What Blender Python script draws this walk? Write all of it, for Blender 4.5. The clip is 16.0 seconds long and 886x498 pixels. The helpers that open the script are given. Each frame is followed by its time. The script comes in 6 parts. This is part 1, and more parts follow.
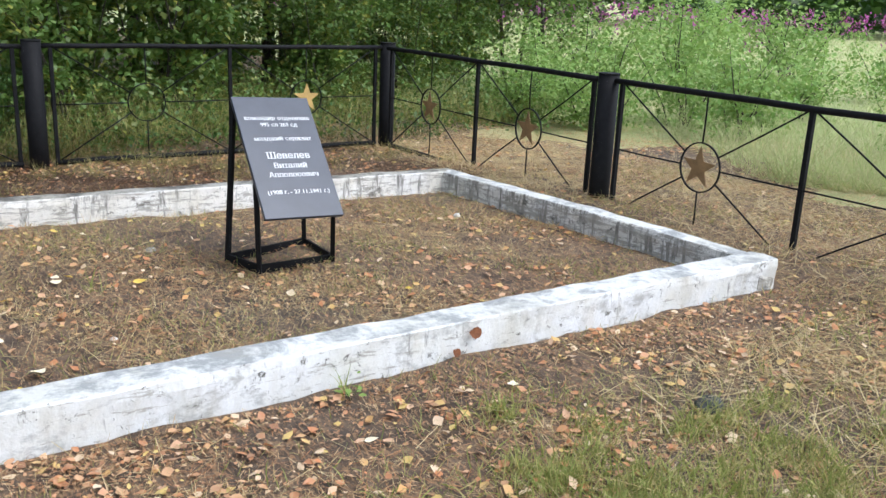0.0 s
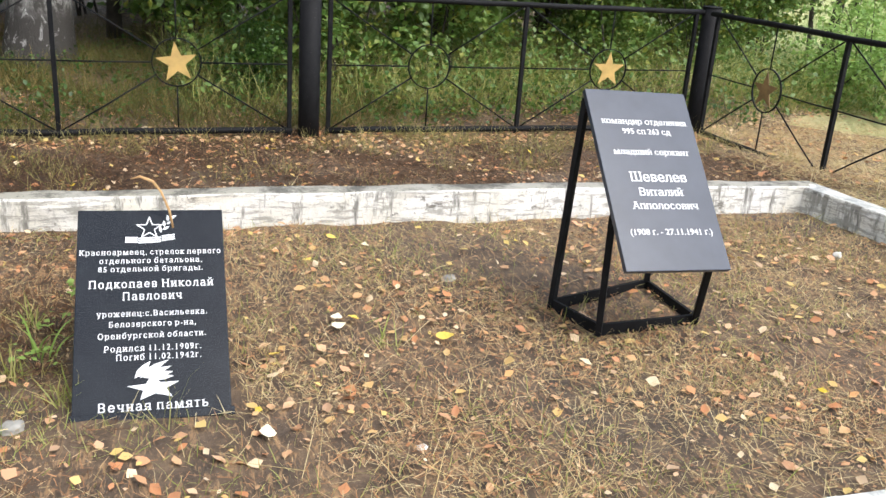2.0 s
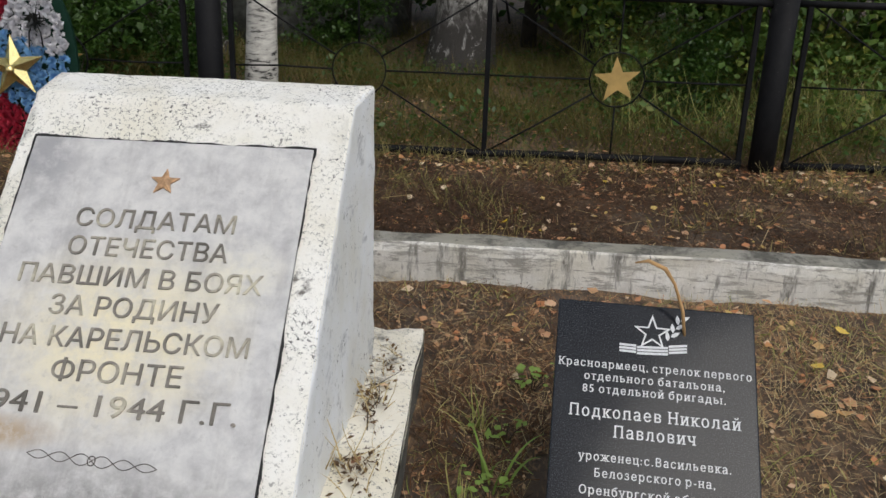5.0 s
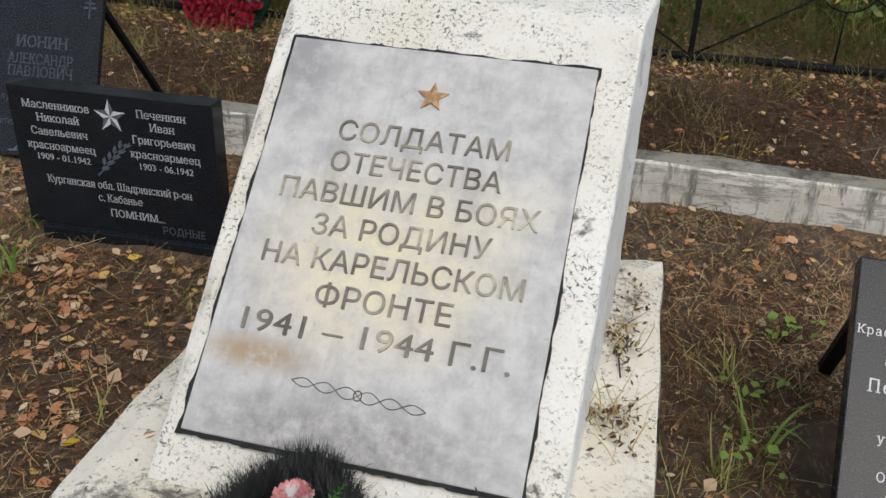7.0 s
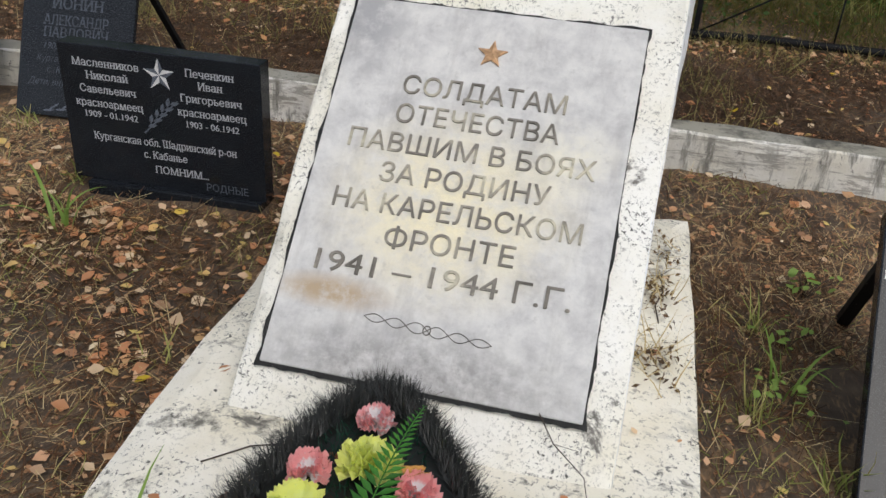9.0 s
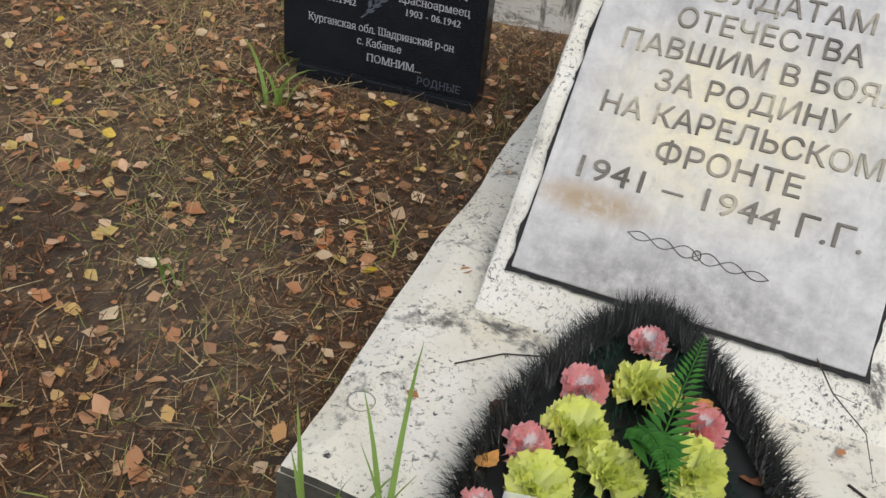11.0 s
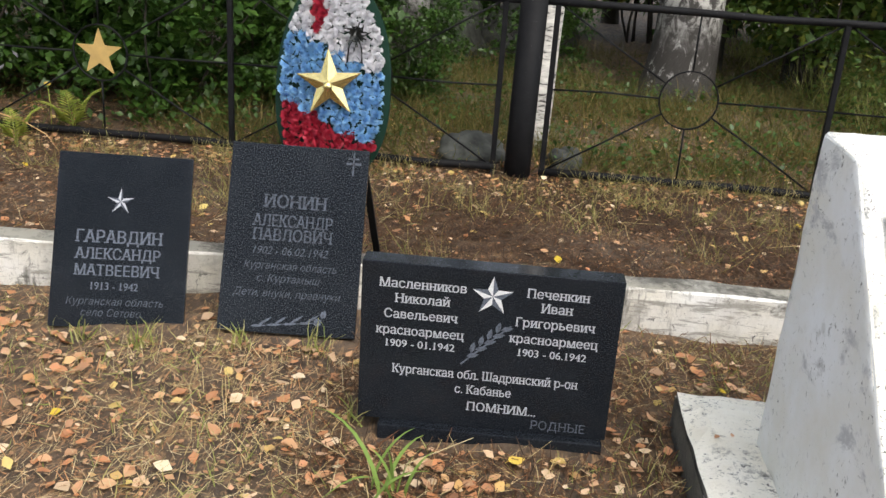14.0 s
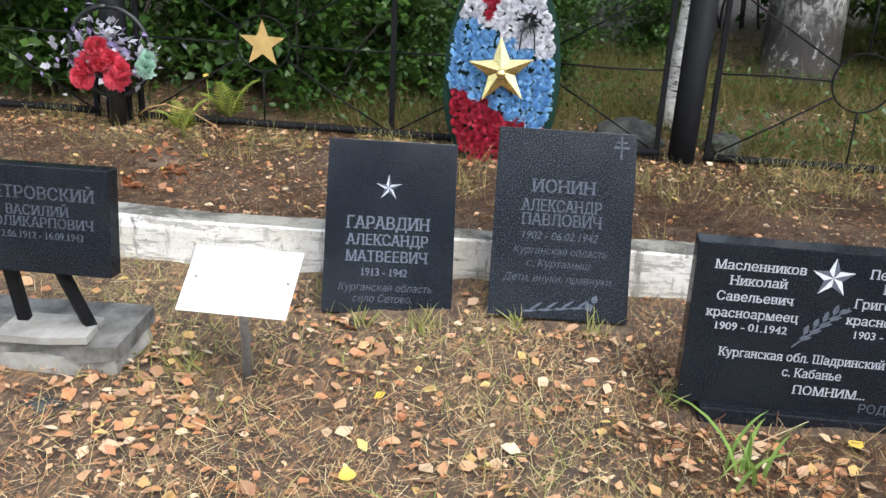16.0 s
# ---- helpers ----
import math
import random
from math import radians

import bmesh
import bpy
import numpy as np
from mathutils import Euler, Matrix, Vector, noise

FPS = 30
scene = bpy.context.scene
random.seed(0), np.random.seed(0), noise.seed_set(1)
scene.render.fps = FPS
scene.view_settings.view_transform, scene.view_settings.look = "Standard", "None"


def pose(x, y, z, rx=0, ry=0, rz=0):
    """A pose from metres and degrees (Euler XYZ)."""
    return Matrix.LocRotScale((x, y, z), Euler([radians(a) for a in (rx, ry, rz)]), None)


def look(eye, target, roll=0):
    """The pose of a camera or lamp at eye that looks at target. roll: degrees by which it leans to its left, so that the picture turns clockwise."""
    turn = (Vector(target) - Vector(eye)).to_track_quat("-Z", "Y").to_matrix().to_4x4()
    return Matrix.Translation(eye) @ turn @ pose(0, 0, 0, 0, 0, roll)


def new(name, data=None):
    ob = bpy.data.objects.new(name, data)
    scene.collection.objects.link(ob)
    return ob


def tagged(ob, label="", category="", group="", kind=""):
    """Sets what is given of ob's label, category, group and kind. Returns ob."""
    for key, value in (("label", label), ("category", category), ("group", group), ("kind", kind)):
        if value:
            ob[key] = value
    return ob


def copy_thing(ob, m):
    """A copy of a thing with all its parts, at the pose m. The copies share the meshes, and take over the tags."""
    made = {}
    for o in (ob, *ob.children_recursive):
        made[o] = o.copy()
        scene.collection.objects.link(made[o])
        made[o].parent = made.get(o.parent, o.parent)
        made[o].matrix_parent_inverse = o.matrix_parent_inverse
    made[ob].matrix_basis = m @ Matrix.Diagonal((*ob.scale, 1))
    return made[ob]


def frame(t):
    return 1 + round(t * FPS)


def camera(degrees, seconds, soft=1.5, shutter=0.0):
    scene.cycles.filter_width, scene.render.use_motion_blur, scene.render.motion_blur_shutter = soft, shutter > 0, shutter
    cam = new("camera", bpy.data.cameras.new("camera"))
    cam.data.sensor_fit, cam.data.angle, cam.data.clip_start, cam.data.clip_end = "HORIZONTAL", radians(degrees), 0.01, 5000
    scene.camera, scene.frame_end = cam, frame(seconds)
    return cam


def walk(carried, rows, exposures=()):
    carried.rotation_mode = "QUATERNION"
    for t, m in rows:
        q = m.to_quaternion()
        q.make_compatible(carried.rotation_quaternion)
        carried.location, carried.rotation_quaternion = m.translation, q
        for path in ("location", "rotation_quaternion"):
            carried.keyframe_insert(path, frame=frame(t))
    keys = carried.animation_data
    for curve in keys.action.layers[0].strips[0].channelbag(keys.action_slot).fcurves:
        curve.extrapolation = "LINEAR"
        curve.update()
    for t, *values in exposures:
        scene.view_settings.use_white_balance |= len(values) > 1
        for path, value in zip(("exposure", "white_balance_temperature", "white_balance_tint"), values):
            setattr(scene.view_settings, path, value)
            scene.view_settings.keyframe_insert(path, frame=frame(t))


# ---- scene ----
cam = camera(52.3, 16.0)
PATH = [
    (0, (0.025, 0.127, 1.505), (1.127, 1.705, 0.962), 2.6),
    (0.3, (-0.028, 0.428, 1.516), (1.009, 2.044, 0.956), 3.3),
    (0.5, (-0.022, 0.573, 1.533), (1.001, 2.198, 0.975), 2.8),
    (1, (0.108, 1.021, 1.503), (1.084, 2.687, 0.984), 2.6),
    (1.5, (0.189, 1.402, 1.494), (1.019, 3.123, 0.903), 4.3),
    (2, (0.138, 1.713, 1.471), (0.809, 3.474, 0.802), 4.1),
    (2.5, (0.138, 2.007, 1.465), (0.747, 3.77, 0.743), 4.3),
    (3, (0.229, 2.3, 1.378), (0.71, 4.114, 0.686), 3.9),
    (3.5, (0.261, 2.448, 1.394), (0.62, 4.273, 0.659), 3.6),
    (4, (0.168, 2.59, 1.37), (0.504, 4.416, 0.626), 4.5),
    (4.5, (-0.02, 2.705, 1.361), (0.165, 4.568, 0.657), 3.8),
    (4.7, (-0.077, 2.704, 1.363), (-0.009, 4.582, 0.679), 2.4),
    (5, (-0.178, 2.767, 1.379), (-0.275, 4.64, 0.683), 1.8),
    (5.2, (-0.236, 2.808, 1.379), (-0.425, 4.666, 0.662), 1.2),
    (7.3, (-0.55, 2.95, 1.396), (-0.915, 4.664, 0.433), 2.4),
    (7.5, (-0.57, 2.93, 1.399), (-0.916, 4.643, 0.426), 2.3),
    (8, (-0.61, 2.896, 1.397), (-0.923, 4.623, 0.438), 2.7),
    (8.2, (-0.628, 2.871, 1.394), (-0.926, 4.61, 0.452), 3.2),
    (10.3, (-0.702, 2.68, 1.306), (-1.128, 4.292, 0.2), 7.2),
    (10.5, (-0.756, 2.687, 1.293), (-1.203, 4.276, 0.163), 7.6),
    (11, (-1.003, 2.756, 1.275), (-1.484, 4.326, 0.133), 6.6),
    (11.5, (-1.183, 2.808, 1.295), (-1.627, 4.481, 0.293), 6.4),
    (12, (-1.475, 2.752, 1.341), (-1.758, 4.509, 0.429), 3.0),
    (12.5, (-1.648, 2.723, 1.368), (-1.886, 4.539, 0.564), 3.8),
    (13, (-1.806, 2.869, 1.339), (-2.015, 4.711, 0.589), 3.8),
    (13.5, (-1.943, 3.055, 1.343), (-2.136, 4.914, 0.632), 3.8),
    (14, (-2.038, 3.093, 1.333), (-2.17, 4.968, 0.651), 4.0),
    (14.5, (-2.239, 3.03, 1.309), (-2.202, 4.912, 0.631), 2.3),
    (15, (-2.401, 2.968, 1.302), (-2.506, 4.851, 0.638), 3.1),
    (15.5, (-2.543, 2.969, 1.296), (-2.778, 4.844, 0.641), 3.9),
    (16, (-2.806, 3.01, 1.263), (-3.015, 4.87, 0.56), 2.8),
]
EXPOSURES = [(0, 0.87, 5900, 10), (0.5, 0.8, 6150, 10), (1.0, 0.78, 6200, 10), (2.0, 1.22, 6400, 10), (2.5, 1.02, 6650, 10), (3.5, 0.72, 6800, 10), (4.0, 0.33, 6850, 10), (5, -0.15, 6500, 10), (8, -0.1, 6500, 10), (10.5, 0.0, 6500, 10), (11.5, -0.12, 6500, 10), (12.5, 0.1, 6500, 10), (13.0, 0.15, 6500, 10), (13.5, 0.82, 6600, 10), (14.5, 0.9, 6750, 10), (15.0, 0.7, 6950, 10), (15.5, 0.98, 6600, 10), (16, 1.14, 6100, 10)]
walk(cam, [(t, look(eye, target, roll)) for t, eye, target, roll in PATH], EXPOSURES)

# ---- world, sun ----
world = bpy.data.worlds.new("world")
scene.world = world
world.use_nodes = True
wn, wl = world.node_tree.nodes, world.node_tree.links
sky = wn.new("ShaderNodeTexSky")
sky.sky_type, sky.sun_disc = "NISHITA", False
sky.sun_elevation, sky.sun_rotation = radians(54), radians(149)
sky.air_density, sky.dust_density, sky.ozone_density = 1.0, 2.0, 0.6
pale = wn.new("ShaderNodeHueSaturation")
pale.inputs["Saturation"].default_value = 0.45
wl.new(sky.outputs[0], pale.inputs["Color"])
wl.new(pale.outputs[0], wn["Background"].inputs[0])
wn["Background"].inputs[1].default_value = 0.2
sun = new("sun", bpy.data.lights.new("sun", "SUN"))
sun.data.energy, sun.data.angle, sun.data.color = 0.9, radians(30), (1.0, 0.95, 0.87)
sun.matrix_world = look((4.9, -8.1, 12.8), (0, 0, 0))

rng = np.random.default_rng(7)

# ---- materials ----


def material(name, rough=0.7, metal=0.0):
    m = bpy.data.materials.new(name)
    m.use_nodes = True
    b = m.node_tree.nodes["Principled BSDF"]
    b.inputs["Roughness"].default_value, b.inputs["Metallic"].default_value = rough, metal
    return m, m.node_tree.nodes, m.node_tree.links, b


def tex_noise(n, l, scale, detail=6, rough=0.6, stretch=None, dist=0.0):
    t = n.new("ShaderNodeTexNoise")
    t.inputs["Scale"].default_value, t.inputs["Detail"].default_value = scale, detail
    t.inputs["Roughness"].default_value, t.inputs["Distortion"].default_value = rough, dist
    c = n.new("ShaderNodeTexCoord")
    if stretch:
        mp = n.new("ShaderNodeMapping")
        mp.inputs["Scale"].default_value = stretch
        l.new(c.outputs["Object"], mp.inputs[0])
        l.new(mp.outputs[0], t.inputs["Vector"])
    else:
        l.new(c.outputs["Object"], t.inputs["Vector"])
    return t.outputs["Fac"]


def ramp(n, l, fac, *stops):
    r = n.new("ShaderNodeValToRGB")
    while len(r.color_ramp.elements) < len(stops):
        r.color_ramp.elements.new(0.5)
    for e, (p, c) in zip(r.color_ramp.elements, stops):
        e.position, e.color = p, (*c, 1) if len(c) == 3 else (c[0], c[0], c[0], 1)
    l.new(fac, r.inputs[0])
    return r.outputs[0]


def mix(n, l, fac, a, b):
    x = n.new("ShaderNodeMix")
    x.data_type = "RGBA"
    for s, v in ((x.inputs[0], fac), (x.inputs[6], a), (x.inputs[7], b)):
        if hasattr(v, "links") or isinstance(v, bpy.types.NodeSocket):
            l.new(v, s)
        elif isinstance(v, tuple):
            s.default_value = (*v, 1)
        else:
            s.default_value = v
    return x.outputs[2]


def bump(n, l, b, height, strength=0.4, dist=0.01):
    k = n.new("ShaderNodeBump")
    k.inputs["Strength"].default_value, k.inputs["Distance"].default_value = strength, dist
    l.new(height, k.inputs["Height"])
    l.new(k.outputs[0], b.inputs["Normal"])


def island(n):
    return n.new("ShaderNodeNewGeometry").outputs["Random Per Island"]


def whitewash(name, worn, white=(0.8, 0.8, 0.78), under=(0.16, 0.155, 0.14), chip=0.68, chip_scale=26, pit=0.64, drip=0.0, blotch=0.42):
    """Old lime paint on rough concrete: broad bare patches, small pits and dark lichen."""
    m, n, l, b = material(name, 0.85)
    broad = tex_noise(n, l, 2.2, 8, 0.72, dist=0.4)
    streak = tex_noise(n, l, 7.5, 8, 0.75, (0.65, 0.65, 1.0), 0.3)
    pits = tex_noise(n, l, 60, 4, 0.6)
    tone = mix(n, l, ramp(n, l, tex_noise(n, l, 4, 5), (0.35, (0,)), (0.7, (1,))), white, (white[0] * 0.86, white[1] * 0.83, white[2] * 0.74))
    c = mix(n, l, ramp(n, l, streak, (0.56 - worn, (0,)), (0.64 - worn * 0.6, (1,))), tone, under)
    c2 = mix(n, l, ramp(n, l, broad, (0.6 - worn * 0.5, (0,)), (0.72, (1,))), c, (0.33, 0.32, 0.28))
    chips = tex_noise(n, l, chip_scale, 6, 0.75, dist=0.6)
    both = n.new("ShaderNodeMath")
    both.operation = "MULTIPLY"
    l.new(ramp(n, l, chips, (chip, (0,)), (chip + 0.05, (1,))), both.inputs[0])
    l.new(ramp(n, l, tex_noise(n, l, 5.5, 5, 0.7), (blotch, (0.1 if blotch < 0.5 else 0.0,)), (blotch + 0.14, (1,))), both.inputs[1])
    c3 = mix(n, l, both.outputs[0], c2, (0.1, 0.1, 0.09))
    c3 = mix(n, l, ramp(n, l, pits, (pit, (0,)), (pit + 0.04, (1,))), c3, (0.05, 0.05, 0.045))
    if drip:
        runs = tex_noise(n, l, 17, 6, 0.7, (1, 1, 0.16), 0.2)
        c3 = mix(n, l, ramp(n, l, runs, (0.62 - drip, (0,)), (0.72 - drip, (0.9,))), c3, (0.13, 0.125, 0.11))
        flake = tex_noise(n, l, 11, 8, 0.75, (0.5, 0.5, 3.2), 0.3)
        c3 = mix(n, l, ramp(n, l, flake, (0.6 - drip, (0,)), (0.66 - drip, (0.8,))), c3, (0.3, 0.285, 0.25))
        soft = tex_noise(n, l, 6, 6, 0.7, (1, 1, 0.3))
        c3 = mix(n, l, ramp(n, l, soft, (0.5, (0,)), (0.7, (0.55,))), c3, (0.42, 0.4, 0.34))
    l.new(c3, b.inputs["Base Color"])
    bump(n, l, b, mix(n, l, 0.5, streak, pits), 0.5, 0.012)
    return m


M_kerb_side = whitewash("worn_whitewash", -0.01, (0.8, 0.79, 0.76), (0.15, 0.14, 0.12), 0.6, 30, 0.7, 0.085)
M_kerb_stained = whitewash("stained_whitewash", 0.03, (0.76, 0.76, 0.74), (0.1, 0.1, 0.085), 0.58, 24, 0.68, 0.13)
M_kerb_front = whitewash("thin_whitewash", 0.03, (0.77, 0.79, 0.81), (0.46, 0.47, 0.46), 0.58, 20, 0.7, 0.022)
M_kerb_top = whitewash("weathered_concrete", 0.10, (0.34, 0.33, 0.29), (0.1, 0.095, 0.08))
M_kerb_top_light = whitewash("scuffed_whitewash", 0.1, (0.66, 0.67, 0.66), (0.3, 0.31, 0.3), 0.7, 26, 0.72)
M_mon = whitewash("monument_whitewash", -0.06, (0.88, 0.87, 0.82), (0.17, 0.16, 0.145), 0.545, 120, 0.7, blotch=0.41)
M_mon_side = whitewash("smooth_whitewash", 0.0, (0.84, 0.86, 0.88), (0.5, 0.51, 0.52), 0.59, 60, 0.72, 0.0)
M_base = whitewash("slab_whitewash", 0.015, (0.88, 0.85, 0.76), (0.16, 0.15, 0.13), 0.555, 75, 0.66)
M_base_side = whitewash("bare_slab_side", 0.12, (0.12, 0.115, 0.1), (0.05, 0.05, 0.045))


def simple(name, col, rough=0.6, metal=0.0, scale=20.0, spread=0.25, bumpy=0.0):
    m, n, l, b = material(name, rough, metal)
    f = tex_noise(n, l, scale, 6)
    dark = tuple(c * (1 - spread) for c in col)
    light = tuple(min(1, c * (1 + spread)) for c in col)
    l.new(ramp(n, l, f, (0.3, dark), (0.7, light)), b.inputs["Base Color"])
    if bumpy:
        bump(n, l, b, f, bumpy, 0.005)
    return m


def black_paint():
    m, n, l, b = material("black_enamel", 0.5)
    b.inputs["Specular IOR Level"].default_value = 0.16
    f = tex_noise(n, l, 14, 8, 0.7)
    spots = tex_noise(n, l, 70, 5, 0.7)
    c = ramp(n, l, f, (0.35, (0.004, 0.004, 0.005)), (0.62, (0.011, 0.011, 0.012)), (0.8, (0.035, 0.028, 0.022)))
    l.new(mix(n, l, ramp(n, l, spots, (0.67, (0,)), (0.73, (1,))), c, (0.2, 0.2, 0.19)), b.inputs["Base Color"])
    l.new(ramp(n, l, f, (0.3, (0.55,)), (0.8, (0.85,))), b.inputs["Roughness"])
    bump(n, l, b, f, 0.25, 0.004)
    return m


M_black = black_paint()


def granite(name, fleck, rough, grain=420):
    m, n, l, b = material(name, rough)
    f = tex_noise(n, l, grain, 3, 0.65)
    g = tex_noise(n, l, 5, 5, 0.6)
    b.inputs["Specular IOR Level"].default_value = 0.2
    c = ramp(n, l, f, (0.45, (0.005, 0.006, 0.009)), (0.57, (0.008 + fleck * 0.2, 0.011 + fleck * 0.22, 0.015 + fleck * 0.26)), (0.68, (0.02 + fleck, 0.025 + fleck * 1.05, 0.03 + fleck * 1.1)))
    l.new(mix(n, l, ramp(n, l, g, (0.45, (0,)), (0.75, (0.5,))), c, (0.024, 0.028, 0.034)), b.inputs["Base Color"])
    l.new(ramp(n, l, g, (0.3, (rough * 0.7,)), (0.75, (rough * 1.3,))), b.inputs["Roughness"])
    return m


M_granite = granite("polished_black_granite", 0.05, 0.12, 330)
M_granite_dull = granite("fine_grained_black_granite", 0.085, 0.17, 240)
# black plate; the sky's blue-grey sheen is mixed into its base colour
M_plate, pn, pl, pb = material("sky_toned_black_plate", 0.32)
pl.new(ramp(pn, pl, tex_noise(pn, pl, 6, 6), (0.3, (0.026, 0.034, 0.054)), (0.7, (0.042, 0.052, 0.076))), pb.inputs["Base Color"])
M_engrave = simple("white_engraving", (0.66, 0.67, 0.68), 0.7, 0, 120, 0.12)
M_engrave_soft = simple("pale_grey_engraving", (0.4, 0.42, 0.46), 0.7, 0, 150, 0.3)
M_engrave_grey = simple("grey_engraving", (0.085, 0.1, 0.13), 0.7, 0, 150, 0.6)
M_engrave_faint = simple("faded_engraving", (0.05, 0.06, 0.08), 0.7, 0, 120, 0.9)
M_gold_paint = simple("gold_paint", (0.55, 0.37, 0.13), 0.45, 0.25, 12, 0.15, 0.1)
M_bronze_paint = simple("brown_star_paint", (0.26, 0.16, 0.07), 0.55, 0.1, 14, 0.3, 0.1)
M_foil = simple("gold_foil", (0.9, 0.74, 0.32), 0.24, 0.9, 30, 0.12, 0.3)
M_white_plastic = simple("white_plastic_sheet", (0.86, 0.86, 0.84), 0.4, 0, 6, 0.04)
M_galv = simple("zinc_coated_steel", (0.32, 0.32, 0.31), 0.5, 0.6, 40, 0.25)
M_rock = simple("grey_rock", (0.05, 0.053, 0.046), 0.9, 0, 9, 0.75, 1.0)
M_rubble = simple("broken_concrete", (0.3, 0.29, 0.26), 0.9, 0, 9, 0.4, 0.6)
M_rubble_dark = simple("weathered_cement", (0.17, 0.165, 0.15), 0.9, 0, 14, 0.6, 0.8)
M_twig = simple("dead_wood", (0.05, 0.035, 0.025), 0.85, 0, 30, 0.4)
M_straw_stalk = simple("dry_stalk", (0.5, 0.3, 0.13), 0.8, 0, 30, 0.25)
M_ink = simple("grey_print", (0.06, 0.065, 0.07), 0.6, 0, 60, 0.2)


def cement_panel():
    """Grey cement with pale clouds, a cream bloom, grey runs and a rusty stain."""
    m, n, l, b = material("cement_panel", 0.7)
    cloud = tex_noise(n, l, 13, 8, 0.7, dist=0.2)
    small = tex_noise(n, l, 34, 6, 0.7)
    run = tex_noise(n, l, 13, 6, 0.65, (1, 0.22, 1))
    fine = tex_noise(n, l, 120, 4)
    c = ramp(n, l, cloud, (0.3, (0.43, 0.425, 0.425)), (0.44, (0.54, 0.535, 0.53)), (0.55, (0.62, 0.615, 0.6)), (0.7, (0.7, 0.69, 0.665)))
    c = mix(n, l, ramp(n, l, run, (0.52, (0,)), (0.74, (0.6,))), c, (0.3, 0.29, 0.29))
    co = n.new("ShaderNodeTexCoord")

    def stain(at, scale, colour, strength, src, edge=(0.25, 1.0)):
        mp, grad, mul = n.new("ShaderNodeMapping"), n.new("ShaderNodeTexGradient"), n.new("ShaderNodeMath")
        mp.vector_type = "TEXTURE"
        mp.inputs["Location"].default_value, mp.inputs["Scale"].default_value = at, scale
        grad.gradient_type, mul.operation = "SPHERICAL", "MULTIPLY"
        l.new(co.outputs["Object"], mp.inputs[0])
        l.new(mp.outputs[0], grad.inputs[0])
        l.new(ramp(n, l, grad.outputs["Fac"], (0.0, (0,)), (0.7, (strength,))), mul.inputs[0])
        l.new(ramp(n, l, tex_noise(n, l, src, 7, 0.7), (edge[0], (0.15,)), (edge[1], (1,))), mul.inputs[1])
        return mix(n, l, mul.outputs[0], c, colour)

    c = stain((-0.02, 0.4, 0), (0.32, 0.26, 1), (0.82, 0.75, 0.54), 1.0, 11, (0.34, 0.58))
    c = stain((0.2, 0.55, 0), (0.16, 0.12, 1), (0.8, 0.76, 0.6), 0.6, 13, (0.4, 0.62))
    c = stain((-0.23, 0.175, 0), (0.16, 0.045, 1), (0.43, 0.33, 0.22), 1.0, 16, (0.32, 0.52))
    c = stain((-0.3, 0.84, 0), (0.12, 0.16, 1), (0.33, 0.33, 0.34), 0.9, 14, (0.34, 0.54))
    c = stain((-0.02, 0.03, 0), (0.46, 0.13, 1), (0.27, 0.26, 0.25), 0.85, 22, (0.38, 0.6))
    c = mix(n, l, ramp(n, l, small, (0.58, (0,)), (0.72, (0.4,))), c, (0.3, 0.29, 0.28))
    l.new(c, b.inputs["Base Color"])
    bump(n, l, b, mix(n, l, 0.6, small, fine), 0.25, 0.004)
    return m


M_panel = cement_panel()


def cast_letters():
    m, n, l, b = material("weathered_cast_letters", 0.8)
    f = tex_noise(n, l, 6, 5, 0.6)
    c = ramp(n, l, f, (0.36, (0.11, 0.1, 0.085)), (0.5, (0.23, 0.21, 0.18)), (0.64, (0.6, 0.56, 0.43)))
    l.new(mix(n, l, ramp(n, l, tex_noise(n, l, 70, 4), (0.5, (0,)), (0.7, (0.6,))), c, (0.16, 0.15, 0.13)), b.inputs["Base Color"])
    return m


M_letters = cast_letters()
M_incised = simple("dark_incised_line", (0.12, 0.11, 0.1), 0.85, 0, 30, 0.4)
M_groove = simple("dark_joint", (0.02, 0.02, 0.02), 0.9, 0, 30, 0.5)
M_rust = simple("orange_star_paint", (0.46, 0.28, 0.15), 0.75, 0, 60, 0.6)


def scattered(name, stops, rough=0.75, through_light=0.0, spec=0.3):
    """Colour by piece."""
    m, n, l, b = material(name, rough)
    k = len(stops)
    c = ramp(n, l, island(n), *[(i / max(1, k - 1), s) for i, s in enumerate(stops)])
    c = mix(n, l, ramp(n, l, tex_noise(n, l, 35, 3), (0.3, (0,)), (0.8, (0.35,))), c, tuple(x * 0.55 for x in stops[k // 2]))
    l.new(c, b.inputs["Base Color"])
    b.inputs["Specular IOR Level"].default_value = spec
    if through_light:
        t = n.new("ShaderNodeBsdfTranslucent")
        s = n.new("ShaderNodeMixShader")
        s.inputs[0].default_value = through_light
        l.new(c, t.inputs[0])
        l.new(b.outputs[0], s.inputs[1])
        l.new(t.outputs[0], s.inputs[2])
        l.new(s.outputs[0], n["Material Output"].inputs[0])
    return m


